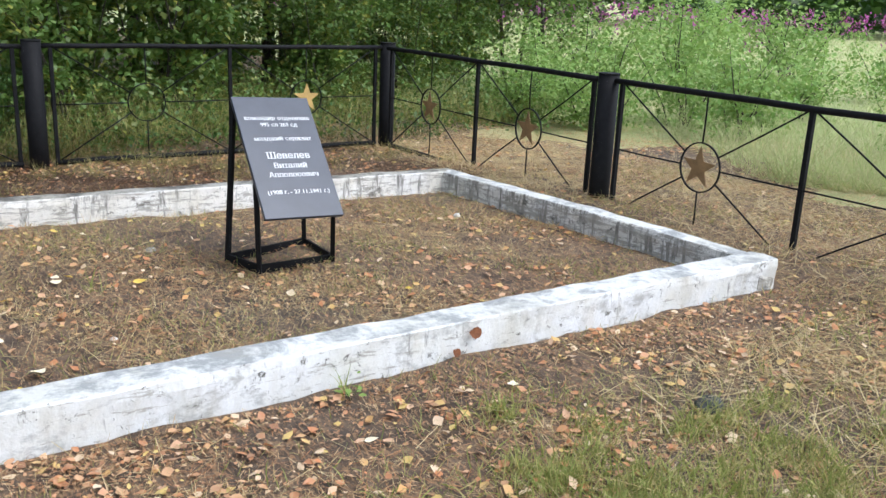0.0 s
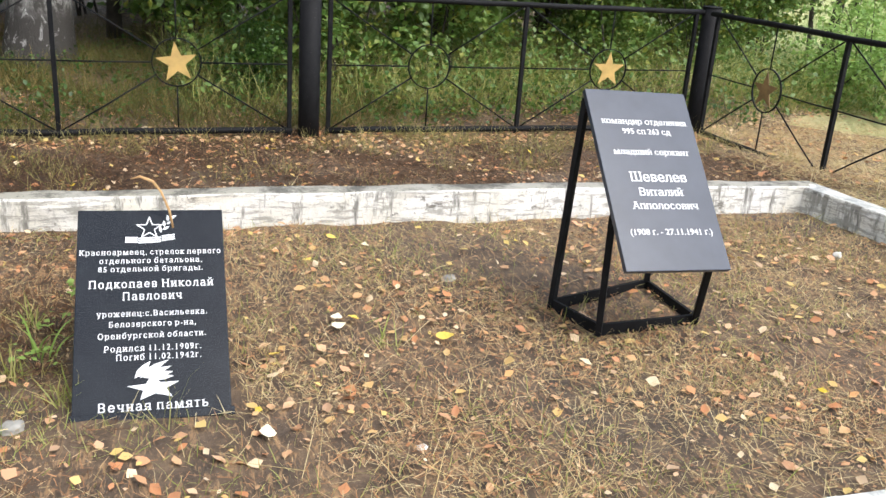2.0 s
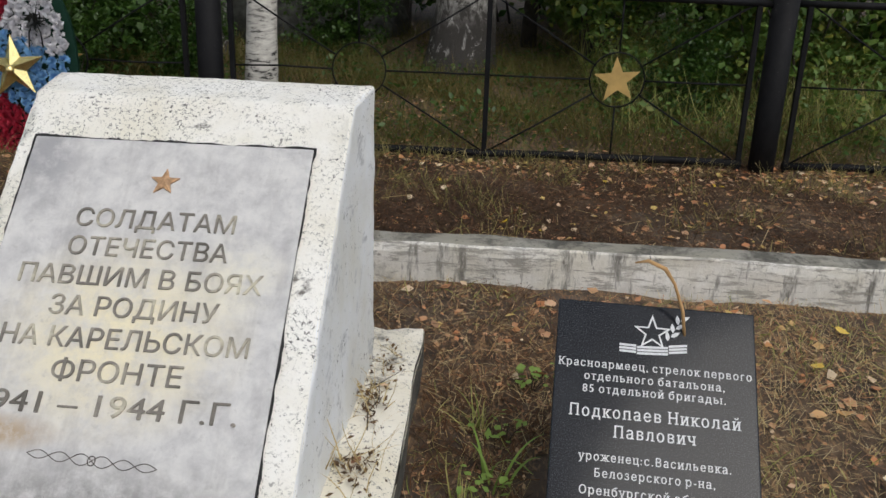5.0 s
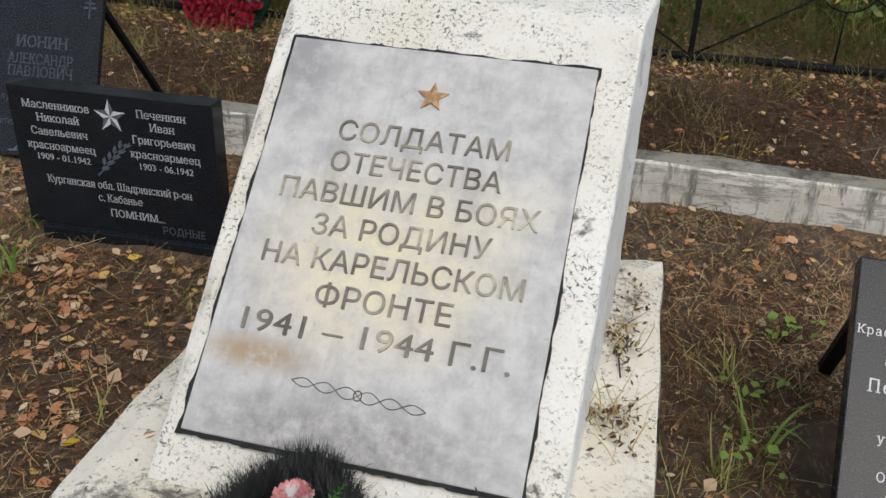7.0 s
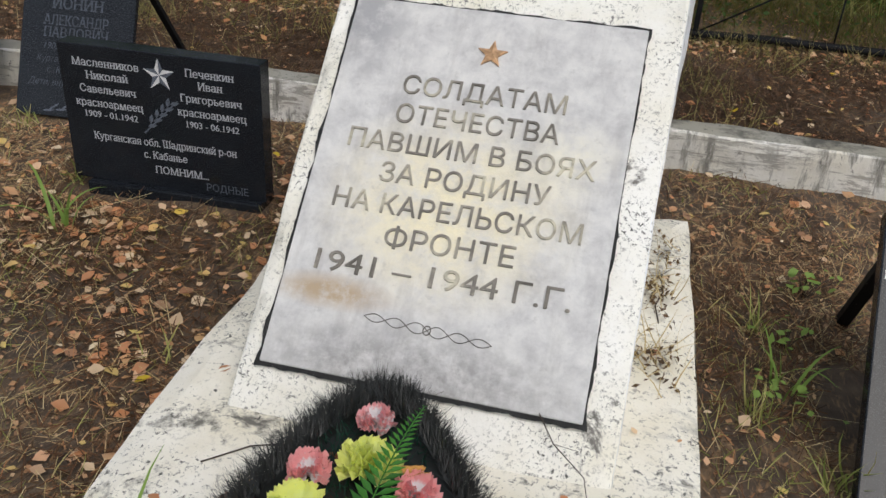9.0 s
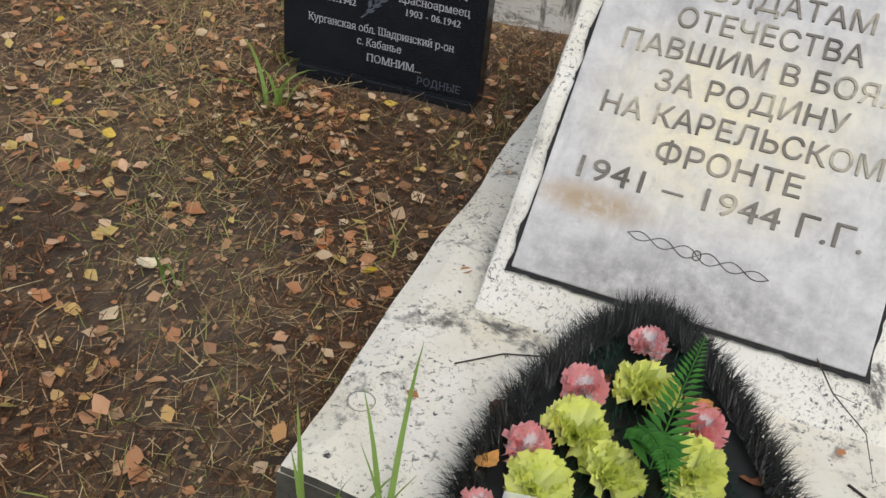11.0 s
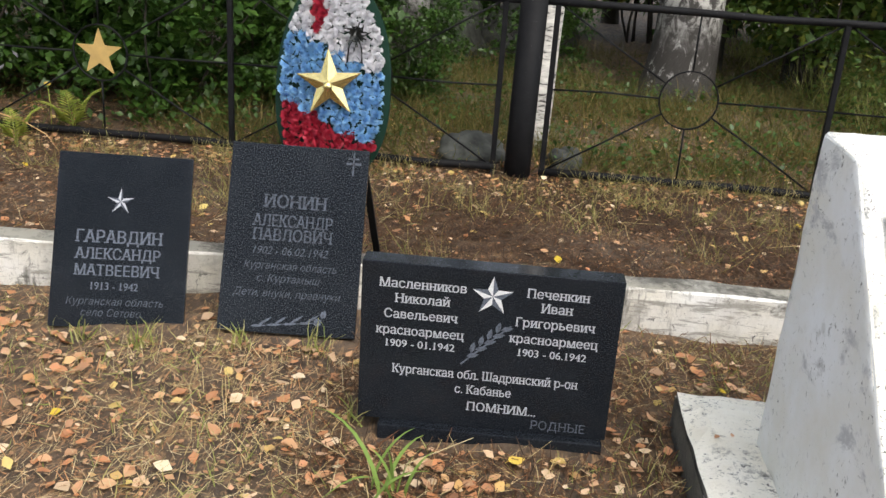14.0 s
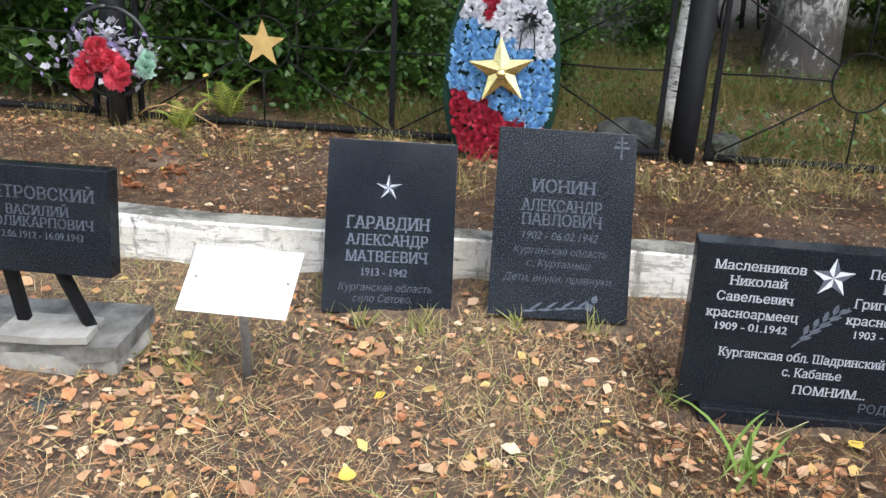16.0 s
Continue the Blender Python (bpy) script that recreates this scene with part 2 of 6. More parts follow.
M_withered = scattered("withered_leaves", [(0.06, 0.035, 0.02), (0.12, 0.07, 0.035), (0.2, 0.13, 0.06), (0.05, 0.03, 0.02)], 0.8)
M_fresh = scattered("fresh_grass_blades", [(0.2, 0.33, 0.06), (0.28, 0.42, 0.1), (0.16, 0.27, 0.05)], 0.5, 0.35)
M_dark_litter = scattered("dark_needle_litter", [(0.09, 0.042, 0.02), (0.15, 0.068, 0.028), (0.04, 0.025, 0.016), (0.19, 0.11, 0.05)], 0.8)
# damp browns taken darker still, to hold the tree shade behind the kerb
M_damp_shade_litter = scattered("damp_shade_toned_litter", [(0.05, 0.026, 0.014), (0.085, 0.042, 0.02), (0.03, 0.02, 0.014), (0.11, 0.06, 0.03)], 0.7)
M_fallen = scattered("fallen_birch_leaves", [(0.46, 0.2, 0.09), (0.62, 0.25, 0.1), (0.5, 0.22, 0.1), (0.72, 0.42, 0.22), (0.3, 0.13, 0.065), (0.8, 0.64, 0.42), (0.62, 0.25, 0.11), (0.7, 0.54, 0.16), (0.68, 0.34, 0.18), (0.84, 0.7, 0.48)], 0.6, 0.15)
M_wilted = scattered("wilted_leaves", [(0.2, 0.07, 0.025), (0.32, 0.12, 0.045), (0.42, 0.18, 0.08), (0.13, 0.05, 0.02)], 0.75)
M_crumbs = scattered("leaf_crumbs", [(0.3, 0.14, 0.07), (0.46, 0.26, 0.13), (0.2, 0.1, 0.055), (0.6, 0.42, 0.24), (0.38, 0.2, 0.1), (0.14, 0.075, 0.045)], 0.75)
M_yellow_leaf = scattered("yellow_leaves", [(0.75, 0.52, 0.03), (0.66, 0.5, 0.06)], 0.5, 0.2)
M_needles = scattered("brown_needle_litter", [(0.4, 0.18, 0.075), (0.52, 0.27, 0.12), (0.24, 0.12, 0.06), (0.62, 0.42, 0.22), (0.48, 0.34, 0.18)], 0.8)
M_straw = scattered("dry_grass", [(0.62, 0.47, 0.22), (0.48, 0.36, 0.15), (0.72, 0.6, 0.35), (0.42, 0.32, 0.13)], 0.8, 0.15)
M_grass = scattered("green_grass", [(0.24, 0.3, 0.06), (0.33, 0.38, 0.1), (0.5, 0.45, 0.17), (0.2, 0.27, 0.055), (0.55, 0.47, 0.21)], 0.6, 0.3)
M_meadow = scattered("meadow_grass", [(0.4, 0.5, 0.17), (0.52, 0.58, 0.26), (0.64, 0.6, 0.34), (0.36, 0.48, 0.16)], 0.7, 0.4)
# olive and straw tones lowered: the shade under the trees is in the colour
M_shade_grass = scattered("forest_grass", [(0.06, 0.085, 0.015), (0.12, 0.125, 0.03), (0.26, 0.19, 0.07), (0.06, 0.08, 0.015), (0.1, 0.12, 0.025)], 0.7, 0.25)
M_straw_grass = scattered("yellowed_grass", [(0.34, 0.3, 0.1), (0.45, 0.36, 0.15), (0.2, 0.23, 0.06), (0.5, 0.4, 0.2)], 0.7, 0.25)
M_leaf_dark = scattered("bush_leaves", [(0.025, 0.07, 0.01), (0.045, 0.105, 0.014), (0.075, 0.15, 0.022), (0.03, 0.08, 0.012)], 0.42, 0.3, 0.5)
M_leaf_light = scattered("sapling_leaves", [(0.07, 0.155, 0.025), (0.115, 0.2, 0.04), (0.15, 0.23, 0.044), (0.092, 0.172, 0.034), (0.28, 0.28, 0.045)], 0.45, 0.35, 0.5)
M_leaf_shrub = scattered("meadow_shrub_leaves", [(0.2, 0.36, 0.08), (0.28, 0.44, 0.11), (0.36, 0.48, 0.14), (0.23, 0.39, 0.09)], 0.5, 0.4, 0.4)
M_fireweed = scattered("fireweed_petals", [(0.45, 0.1, 0.33), (0.55, 0.16, 0.42), (0.38, 0.08, 0.28)], 0.6, 0.3)


def soil():
    m, n, l, b = material("forest_soil", 0.9)
    broad = tex_noise(n, l, 0.8, 6, 0.6)
    mid = tex_noise(n, l, 7, 8, 0.7)
    fine = tex_noise(n, l, 90, 6, 0.75)
    strands = tex_noise(n, l, 38, 6, 0.7, (1, 0.25, 1), 1.5)
    c = ramp(n, l, mid, (0.3, (0.038, 0.028, 0.021)), (0.5, (0.115, 0.077, 0.049)), (0.7, (0.23, 0.155, 0.092)))
    c = mix(n, l, ramp(n, l, strands, (0.52, (0,)), (0.62, (0.8,))), c, (0.4, 0.24, 0.115))
    c = mix(n, l, ramp(n, l, broad, (0.48, (0,)), (0.64, (0.55,))), c, (0.085, 0.07, 0.056))
    c = mix(n, l, ramp(n, l, fine, (0.6, (0,)), (0.7, (0.6,))), c, (0.26, 0.23, 0.19))
    l.new(c, b.inputs["Base Color"])
    bump(n, l, b, mix(n, l, 0.5, fine, strands), 0.9, 0.02)
    return m


M_soil = soil()


def turf():
    m, n, l, b = material("meadow_turf", 0.9)
    mid, fine = tex_noise(n, l, 0.5, 7, 0.65), tex_noise(n, l, 9, 8, 0.75)
    c = ramp(n, l, mid, (0.35, (0.36, 0.44, 0.15)), (0.5, (0.47, 0.5, 0.22)), (0.65, (0.6, 0.52, 0.29)))
    l.new(mix(n, l, ramp(n, l, fine, (0.45, (0,)), (0.7, (0.6,))), c, (0.13, 0.16, 0.05)), b.inputs["Base Color"])
    bump(n, l, b, fine, 1.0, 0.08)
    return m


M_turf = turf()


def birch_bark():
    m, n, l, b = material("birch_bark", 0.75)
    bands = tex_noise(n, l, 5, 8, 0.75, (0.6, 0.6, 4.5), 0.5)
    rough = tex_noise(n, l, 7, 8, 0.75, (1.4, 1.4, 0.7), 1.0)
    c = ramp(n, l, bands, (0.3, (0.03, 0.028, 0.026)), (0.42, (0.5, 0.48, 0.45)), (0.6, (0.72, 0.7, 0.66)))
    fiss = mix(n, l, ramp(n, l, rough, (0.47, (0,)), (0.56, (1,))), c, (0.055, 0.05, 0.045))
    cork = mix(n, l, ramp(n, l, rough, (0.33, (0,)), (0.43, (1,))), (0.55, 0.54, 0.51), (0.045, 0.04, 0.035))
    co, sep = n.new("ShaderNodeTexCoord"), n.new("ShaderNodeSeparateXYZ")
    l.new(co.outputs["Object"], sep.inputs[0])
    l.new(mix(n, l, ramp(n, l, sep.outputs[2], (0.45, (0,)), (1.0, (1,))), cork, fiss), b.inputs["Base Color"])
    bump(n, l, b, rough, 0.9, 0.03)
    return m


M_birch = birch_bark()
def young_bark():
    m, n, l, b = material("young_birch_bark", 0.7)
    dash = tex_noise(n, l, 9, 5, 0.7, (0.8, 0.8, 3.2), 0.4)
    l.new(ramp(n, l, dash, (0.4, (0.03, 0.028, 0.025)), (0.46, (0.45, 0.43, 0.39)), (0.62, (0.68, 0.66, 0.6))), b.inputs["Base Color"])
    bump(n, l, b, dash, 0.4, 0.01)
    return m


M_birch_young = young_bark()
M_bark = simple("dark_bark", (0.055, 0.045, 0.036), 0.9, 0, 9, 0.5, 0.8)

# ---- building helpers ----


def part(name, bm, mat, parent=None, label=""):
    me = bpy.data.meshes.new(name)
    bm.to_mesh(me)
    bm.free()
    return place(name, me, mat, parent, label)


def place(name, me, mat, parent=None, label=""):
    for m in mat if isinstance(mat, (list, tuple)) else [mat]:
        if m.name not in me.materials:
            me.materials.append(m)
    ob = new(name, me)
    ob.parent = parent
    if label:
        tagged(ob, label)
    return ob


def thing(name, m, label, category, group="", kind=""):
    e = new(name)
    e.empty_display_size = 0.1
    e.matrix_world = m
    return tagged(e, label, category, group, kind)


def box(size, at=(0, 0, 0), bevel=0.004, bm=None):
    bm = bm or bmesh.new()
    r = bmesh.ops.create_cube(bm, size=1, matrix=Matrix.Translation(at) @ Matrix.Diagonal((*size, 1)))
    if bevel:
        es = list({e for v in r["verts"] for e in v.link_edges})
        bmesh.ops.bevel(bm, geom=es, offset=bevel, segments=2, affect="EDGES", profile=0.6)
    return bm


def tube(points, radii, sides=8, bm=None, cap=True):
    """A tapering tube along points."""
    bm = bm or bmesh.new()
    rings = []
    pts = [Vector(p) for p in points]
    for i, p in enumerate(pts):
        d = (pts[min(i + 1, len(pts) - 1)] - pts[max(i - 1, 0)]).normalized()
        a = d.cross(Vector((0, 0, 1)) if abs(d.z) < 0.9 else Vector((1, 0, 0))).normalized()
        b = d.cross(a)
        r = radii[i] if isinstance(radii, (list, tuple)) else radii
        rings.append([bm.verts.new(p + (a * math.cos(2 * math.pi * k / sides) + b * math.sin(2 * math.pi * k / sides)) * r) for k in range(sides)])
    for u, v in zip(rings, rings[1:]):
        for k in range(sides):
            f = bm.faces.new((u[k], u[(k + 1) % sides], v[(k + 1) % sides], v[k]))
            f.smooth = True
    if cap:
        bm.faces.new(rings[0][::-1])
        bm.faces.new(rings[-1])
    bmesh.ops.recalc_face_normals(bm, faces=bm.faces)
    return bm


def bar(p, q, w, d=None):
    """A square bar between two points."""
    p, q = Vector(p), Vector(q)
    v = q - p
    m = Matrix.Translation((p + q) / 2) @ v.to_track_quat("Z", "Y").to_matrix().to_4x4()
    bm = box((w, d or w, v.length), bevel=min(w, d or w) * 0.12)
    bm.transform(m)
    return bm


def star_bm(r, inner, depth, dome=0.0, turn=0.0):
    """A five-pointed plate, flat or faceted, in the xz plane facing -y."""
    bm = bmesh.new()
    ring = []
    for k in range(10):
        a = math.pi / 2 + k * math.pi / 5 + turn
        q = r if k % 2 == 0 else inner
        ring.append((q * math.cos(a), q * math.sin(a)))
    front = [bm.verts.new((x, -depth / 2, z)) for x, z in ring]
    back = [bm.verts.new((x, depth / 2, z)) for x, z in ring]
    if dome:
        c = bm.verts.new((0, -depth / 2 - dome, 0))
        for k in range(10):
            bm.faces.new((front[k], front[(k + 1) % 10], c))
    else:
        bm.faces.new(front)
    bm.faces.new(back[::-1])
    for k in range(10):
        bm.faces.new((front[k], back[k], back[(k + 1) % 10], front[(k + 1) % 10]))
    bmesh.ops.recalc_face_normals(bm, faces=bm.faces)
    return bm


def ring_bm(r, w, t, n=28):
    """A flat-bar hoop in the xz plane."""
    bm = bmesh.new()
    rows = []
    for k in range(n):
        a = 2 * math.pi * k / n
        c, s = math.cos(a), math.sin(a)
        rows.append([bm.verts.new((q * c, y, q * s)) for q, y in ((r - t / 2, -w / 2), (r + t / 2, -w / 2), (r + t / 2, w / 2), (r - t / 2, w / 2))])
    for k in range(n):
        u, v = rows[k], rows[(k + 1) % n]
        for j in range(4):
            bm.faces.new((u[j], u[(j + 1) % 4], v[(j + 1) % 4], v[j])).smooth = True
    bmesh.ops.recalc_face_normals(bm, faces=bm.faces)
    return bm


def scatter_mesh(name, tv, tf, pos, size, yaw, pitch, roll, wide=None):
    """One mesh of many turned copies of a small template (vertices tv, triangles tf)."""
    tv, tf = np.asarray(tv, float), np.asarray(tf, int)
    k = len(pos)
    wide = np.ones(k) if wide is None else wide
    v = tv[None] * size[:, None, None] * np.stack([wide, np.ones(k), np.ones(k)], 1)[:, None, :]
    cy, sy, cp, sp, cr, sr = np.cos(yaw), np.sin(yaw), np.cos(pitch), np.sin(pitch), np.cos(roll), np.sin(roll)
    x, y, z = v[..., 0], v[..., 1], v[..., 2]
    x, z = x * cr[:, None] + z * sr[:, None], -x * sr[:, None] + z * cr[:, None]
    y, z = y * cp[:, None] - z * sp[:, None], y * sp[:, None] + z * cp[:, None]
    x, y = x * cy[:, None] - y * sy[:, None], x * sy[:, None] + y * cy[:, None]
    out = np.stack([x, y, z], -1) + pos[:, None, :]
    faces = (tf[None] + (np.arange(k) * len(tv))[:, None, None]).reshape(-1)
    me = bpy.data.meshes.new(name)
    me.vertices.add(k * len(tv))
    me.vertices.foreach_set("co", out.reshape(-1).astype(np.float32))
    nf = k * len(tf)
    me.loops.add(nf * 3)
    me.loops.foreach_set("vertex_index", faces.astype(np.int32))
    me.polygons.add(nf)
    me.polygons.foreach_set("loop_start", np.arange(0, nf * 3, 3, dtype=np.int32))
    me.update(calc_edges=True)
    return me


LEAF = ([(0, 0, 0), (0.33, 0.4, 0.1), (0.2, 0.75, 0.08), (0, 1, 0.02), (-0.2, 0.75, 0.1), (-0.33, 0.4, 0.07), (0, 0.5, 0)],
        [(0, 1, 6), (1, 2, 6), (2, 3, 6), (3, 4, 6), (4, 5, 6), (5, 0, 6)])
LEAF_LOW = ([(0, 0, 0), (0.34, 0.48, 0.08), (0, 1, 0), (-0.34, 0.48, 0.08)], [(0, 1, 2), (0, 2, 3)])
BLADE = ([(-0.5, 0, 0), (0.5, 0, 0), (0.42, 0.04, 0.4), (-0.42, 0.04, 0.4), (0.28, 0.2, 0.75), (-0.28, 0.2, 0.75), (0, 0.45, 0.97)],
         [(0, 1, 2), (0, 2, 3), (3, 2, 4), (3, 4, 5), (5, 4, 6)])
NEEDLE = ([(-0.5, 0, 0), (0.5, 0, 0), (0.3, 1, 0.02), (-0.3, 1, 0.02)], [(0, 1, 2), (0, 2, 3)])


def blades(name, pos, length, width, lean=0.35):
    k = len(pos)
    tv = np.array(BLADE[0])
    me = scatter_mesh(name, tv * np.array([1, 1, 1]), BLADE[1], pos, length, rng.uniform(0, 6.28, k), rng.normal(0, lean, k), rng.normal(0, lean, k), width / length)
    return me


def ground_z(x, y):
    """Height of the ground: level inside the kerb, a little lower towards the back fence, a little higher beyond the side fence."""
    x, y = np.asarray(x, float), np.asarray(y, float)
    back = np.clip((y - 6.2) / 2.2, 0, 1)
    side = np.clip((x - 4.3) / 0.7, 0, 1) * np.clip((7.5 - y) / 2, 0, 1)
    return -0.11 * back + 0.05 * side


def ground_n(x, y):
    near = (np.abs(x) < 9) & (y > -4) & (y < 14)
    f = 0.012 * np.sin(3.1 * x + 1.3 * y) * np.sin(2.3 * y - 1.1 * x) + 0.007 * np.sin(9.7 * x + 2 * np.sin(4 * y)) * np.sin(8.3 * y + 1.7)
    return ground_z(x, y) + np.where(near, f, 0)


ENGRAVE_Z = 0.0014


def outlines(body, slant):
    """Closed outlines of a line of writing in the built-in font."""
    cu = bpy.data.curves.new("writing", "FONT")
    cu.body, cu.shear = body, slant
    tmp = new("writing", cu)
    dg = bpy.context.evaluated_depsgraph_get()
    ev = tmp.evaluated_get(dg)
    loops = []
    for sp in ev.to_curve(dg).splines:
        pts = sp.bezier_points
        loop = []
        for k in range(len(pts)):
            a, b = pts[k], pts[(k + 1) % len(pts)]
            p0, p1, p2, p3 = (v.to_2d() for v in (a.co, a.handle_right, b.handle_left, b.co))
            straight = abs((p1 - p0).cross(p3 - p0)) + abs((p2 - p0).cross(p3 - p0)) < 1e-5
            for t in (0.0,) if straight else (0.0, 0.25, 0.5, 0.75):
                loop.append(tuple(p0 * (1 - t) ** 3 + p1 * 3 * t * (1 - t) ** 2 + p2 * 3 * t * t * (1 - t) + p3 * t ** 3))
        loops.append(loop)
    ev.to_curve_clear()
    bpy.data.objects.remove(tmp)
    return loops


def area(loop):
    return 0.5 * sum(x0 * y1 - x1 * y0 for (x0, y0), (x1, y1) in zip(loop, loop[1:] + loop[:1]))


def with_serifs(loops):
    """Slab serifs on the free ends of upright strokes."""
    sign = area(max(loops, key=lambda q: abs(area(q))))
    extra = []
    for loop in loops:
        for (x0, y0), (x1, y1) in zip(loop, loop[1:] + loop[:1]):
            w = abs(x1 - x0)
            if abs(y1 - y0) < 2e-3 and 0.05 < w < 0.125:
                a, b = min(x0, x1) - 0.075, max(x0, x1) + 0.075
                top = y0 > 0.3
                if abs(y0) < 0.01 or abs(y0 - 0.542) < 0.012 or abs(y0 - 0.728) < 0.012:
                    c, d = (y0 - 0.062, y0) if top else (y0, y0 + 0.062)
                    r = [(a, c), (b, c), (b, d), (a, d)]
                    extra.append(r if area(r) * sign > 0 else r[::-1])
    return loops + extra


def fill(loops):
    """Bands of flat quads that fill overlapping outlines."""
    edges = [(p, q) for loop in loops for p, q in zip(loop, loop[1:] + loop[:1]) if abs(p[1] - q[1]) > 1e-7]
    ys = {round(p[1], 5) for e in edges for p in e}
    for i, (p, q) in enumerate(edges):
        for r, s in edges[:i]:
            d = (q[0] - p[0]) * (s[1] - r[1]) - (q[1] - p[1]) * (s[0] - r[0])
            if abs(d) > 1e-9:
                t = ((r[0] - p[0]) * (s[1] - r[1]) - (r[1] - p[1]) * (s[0] - r[0])) / d
                u = ((r[0] - p[0]) * (q[1] - p[1]) - (r[1] - p[1]) * (q[0] - p[0])) / d
                if 0 < t < 1 and 0 < u < 1:
                    ys.add(round(p[1] + t * (q[1] - p[1]), 5))
    ys = sorted(ys)
    quads = []
    for a, b in zip(ys, ys[1:]):
        if b - a < 2e-5:
            continue
        m = (a + b) / 2
        hit = []
        for p, q in edges:
            if min(p[1], q[1]) < m < max(p[1], q[1]):
                at = lambda y: p[0] + (q[0] - p[0]) * (y - p[1]) / (q[1] - p[1])
                hit.append((at(m), at(a), at(b), 1 if q[1] > p[1] else -1))
        hit.sort()
        wind, start = 0, None
        for h in hit:
            if wind == 0:
                start = h
            wind += h[3]
            if wind == 0 and h[0] - start[0] > 1e-6:
                quads.append(((start[1], a), (h[1], a), (h[2], b), (start[2], b)))
    return quads


def inscription(body, u0, u1, v, h, parent, mat, deep=0.0, lift=ENGRAVE_Z, name="inscription", slant=0.0, serif=True, bold=0.0, track=0.0):
    """A line of writing between u0 and u1 of the face, centred on height v, h tall, on a face in the local xy plane."""
    groups = []
    for loop in sorted(outlines(body, slant), key=lambda q: min(p[0] for p in q)):
        lo, hi = min(p[0] for p in loop), max(p[0] for p in loop)
        if groups and lo < groups[-1][0] - 0.004:
            groups[-1][0] = max(groups[-1][0], hi)
            groups[-1][1].append(loop)
        else:
            groups.append([hi, [loop]])
    groups = [[hi, [[(x + track * i, y) for x, y in loop] for loop in g]] for i, (hi, g) in enumerate(groups)]
    signs = [fill(with_serifs(g) if serif and not slant else g) for _, g in groups]
    signs = [[((a[0] - bold, a[1]), (b[0] + bold, b[1]), (c[0] + bold, c[1]), (d[0] - bold, d[1])) for a, b, c, d in s] for s in signs]
    xs = [p[0] for s in signs for q in s for p in q]
    lo, kx, ky = min(xs), (u1 - u0) / (max(xs) - min(xs)), h / 0.72
    put = lambda p, z: (u0 + (p[0] - lo) * kx, v - h / 2 + p[1] * ky, z)
    if deep or h >= 0.029:
        for quads in signs:
            written(quads, put, lift, deep, "letter", mat, parent)
    else:
        tagged(written([q for s in signs for q in s], put, lift, deep, name, mat, parent), kind="stuff")


def written(quads, put, lift, deep, name, mat, parent):
    vs, fs = [], []
    for q in quads:
        k = len(vs)
        vs += [put(p, lift + deep) for p in q]
        fs.append((k, k + 1, k + 2, k + 3))
        if deep:
            vs += [put(p, lift - 0.001) for p in q]
            fs += [(k + 4, k + 7, k + 3, k), (k + 1, k + 2, k + 6, k + 5), (k, k + 1, k + 5, k + 4), (k + 3, k + 7, k + 6, k + 2)]
    me = bpy.data.meshes.new(name)
    me.from_pydata(vs, [], fs)
    return place(name, me, mat, parent)


def flat_shape(loops, z, parent, mat, name):
    """Flat engraved shapes from closed outlines, in the local xy plane."""
    bm = bmesh.new()
    for loop in loops:
        bm.faces.new([bm.verts.new((x, y, z)) for x, y in loop])
    bmesh.ops.recalc_face_normals(bm, faces=bm.faces)
    for f in bm.faces:
        if f.normal.z < 0:
            f.normal_flip()
    bmesh.ops.triangulate(bm, faces=bm.faces)
    return part(name, bm, mat, parent)


def star_loop(cx, cy, r, inner=0.4, turn=0.0):
    return [(cx + (r if k % 2 == 0 else r * inner) * math.cos(math.pi / 2 + turn + k * math.pi / 5), cy + (r if k % 2 == 0 else r * inner) * math.sin(math.pi / 2 + turn + k * math.pi / 5)) for k in range(10)]


def leaf_loop(x, y, length, width, ang):
    c, s = math.cos(ang), math.sin(ang)
    return [(x + a * length * c - b * width * s, y + a * length * s + b * width * c) for a, b in ((0, 0), (0.3, 0.45), (0.65, 0.42), (1, 0), (0.65, -0.42), (0.3, -0.45))]


def face_frame(bl, xdir, up):
    """A pose whose x runs along the face, y up the face and z out of it; origin at the middle of its lower edge is left to the caller."""
    x = Vector(xdir).normalized()
    u = Vector(up)
    u = (u - x * u.dot(x)).normalized()
    z = x.cross(u)
    m = Matrix((x, u, z)).transposed().to_4x4()
    m.translation = bl
    return m


def slab(w, h, t, bevel=0.004):
    """An upright slab: face in the local xy plane, lower edge at y = 0, thickness behind it."""
    return box((w, h, t), (0, h / 2, -t / 2), bevel)


# ---- large structure: ground and kerbs ----


def spaced(dense0, dense1, step, far):
    core = np.arange(dense0, dense1 + 1e-6, step)
    out, d, x = [], step, dense1
    while x < far:
        d *= 1.35
        x += d
        out.append(x)
    neg, d, x = [], step, dense0
    while x > -far:
        d *= 1.35
        x -= d
        neg.append(x)
    return np.concatenate([neg[::-1], core, out])


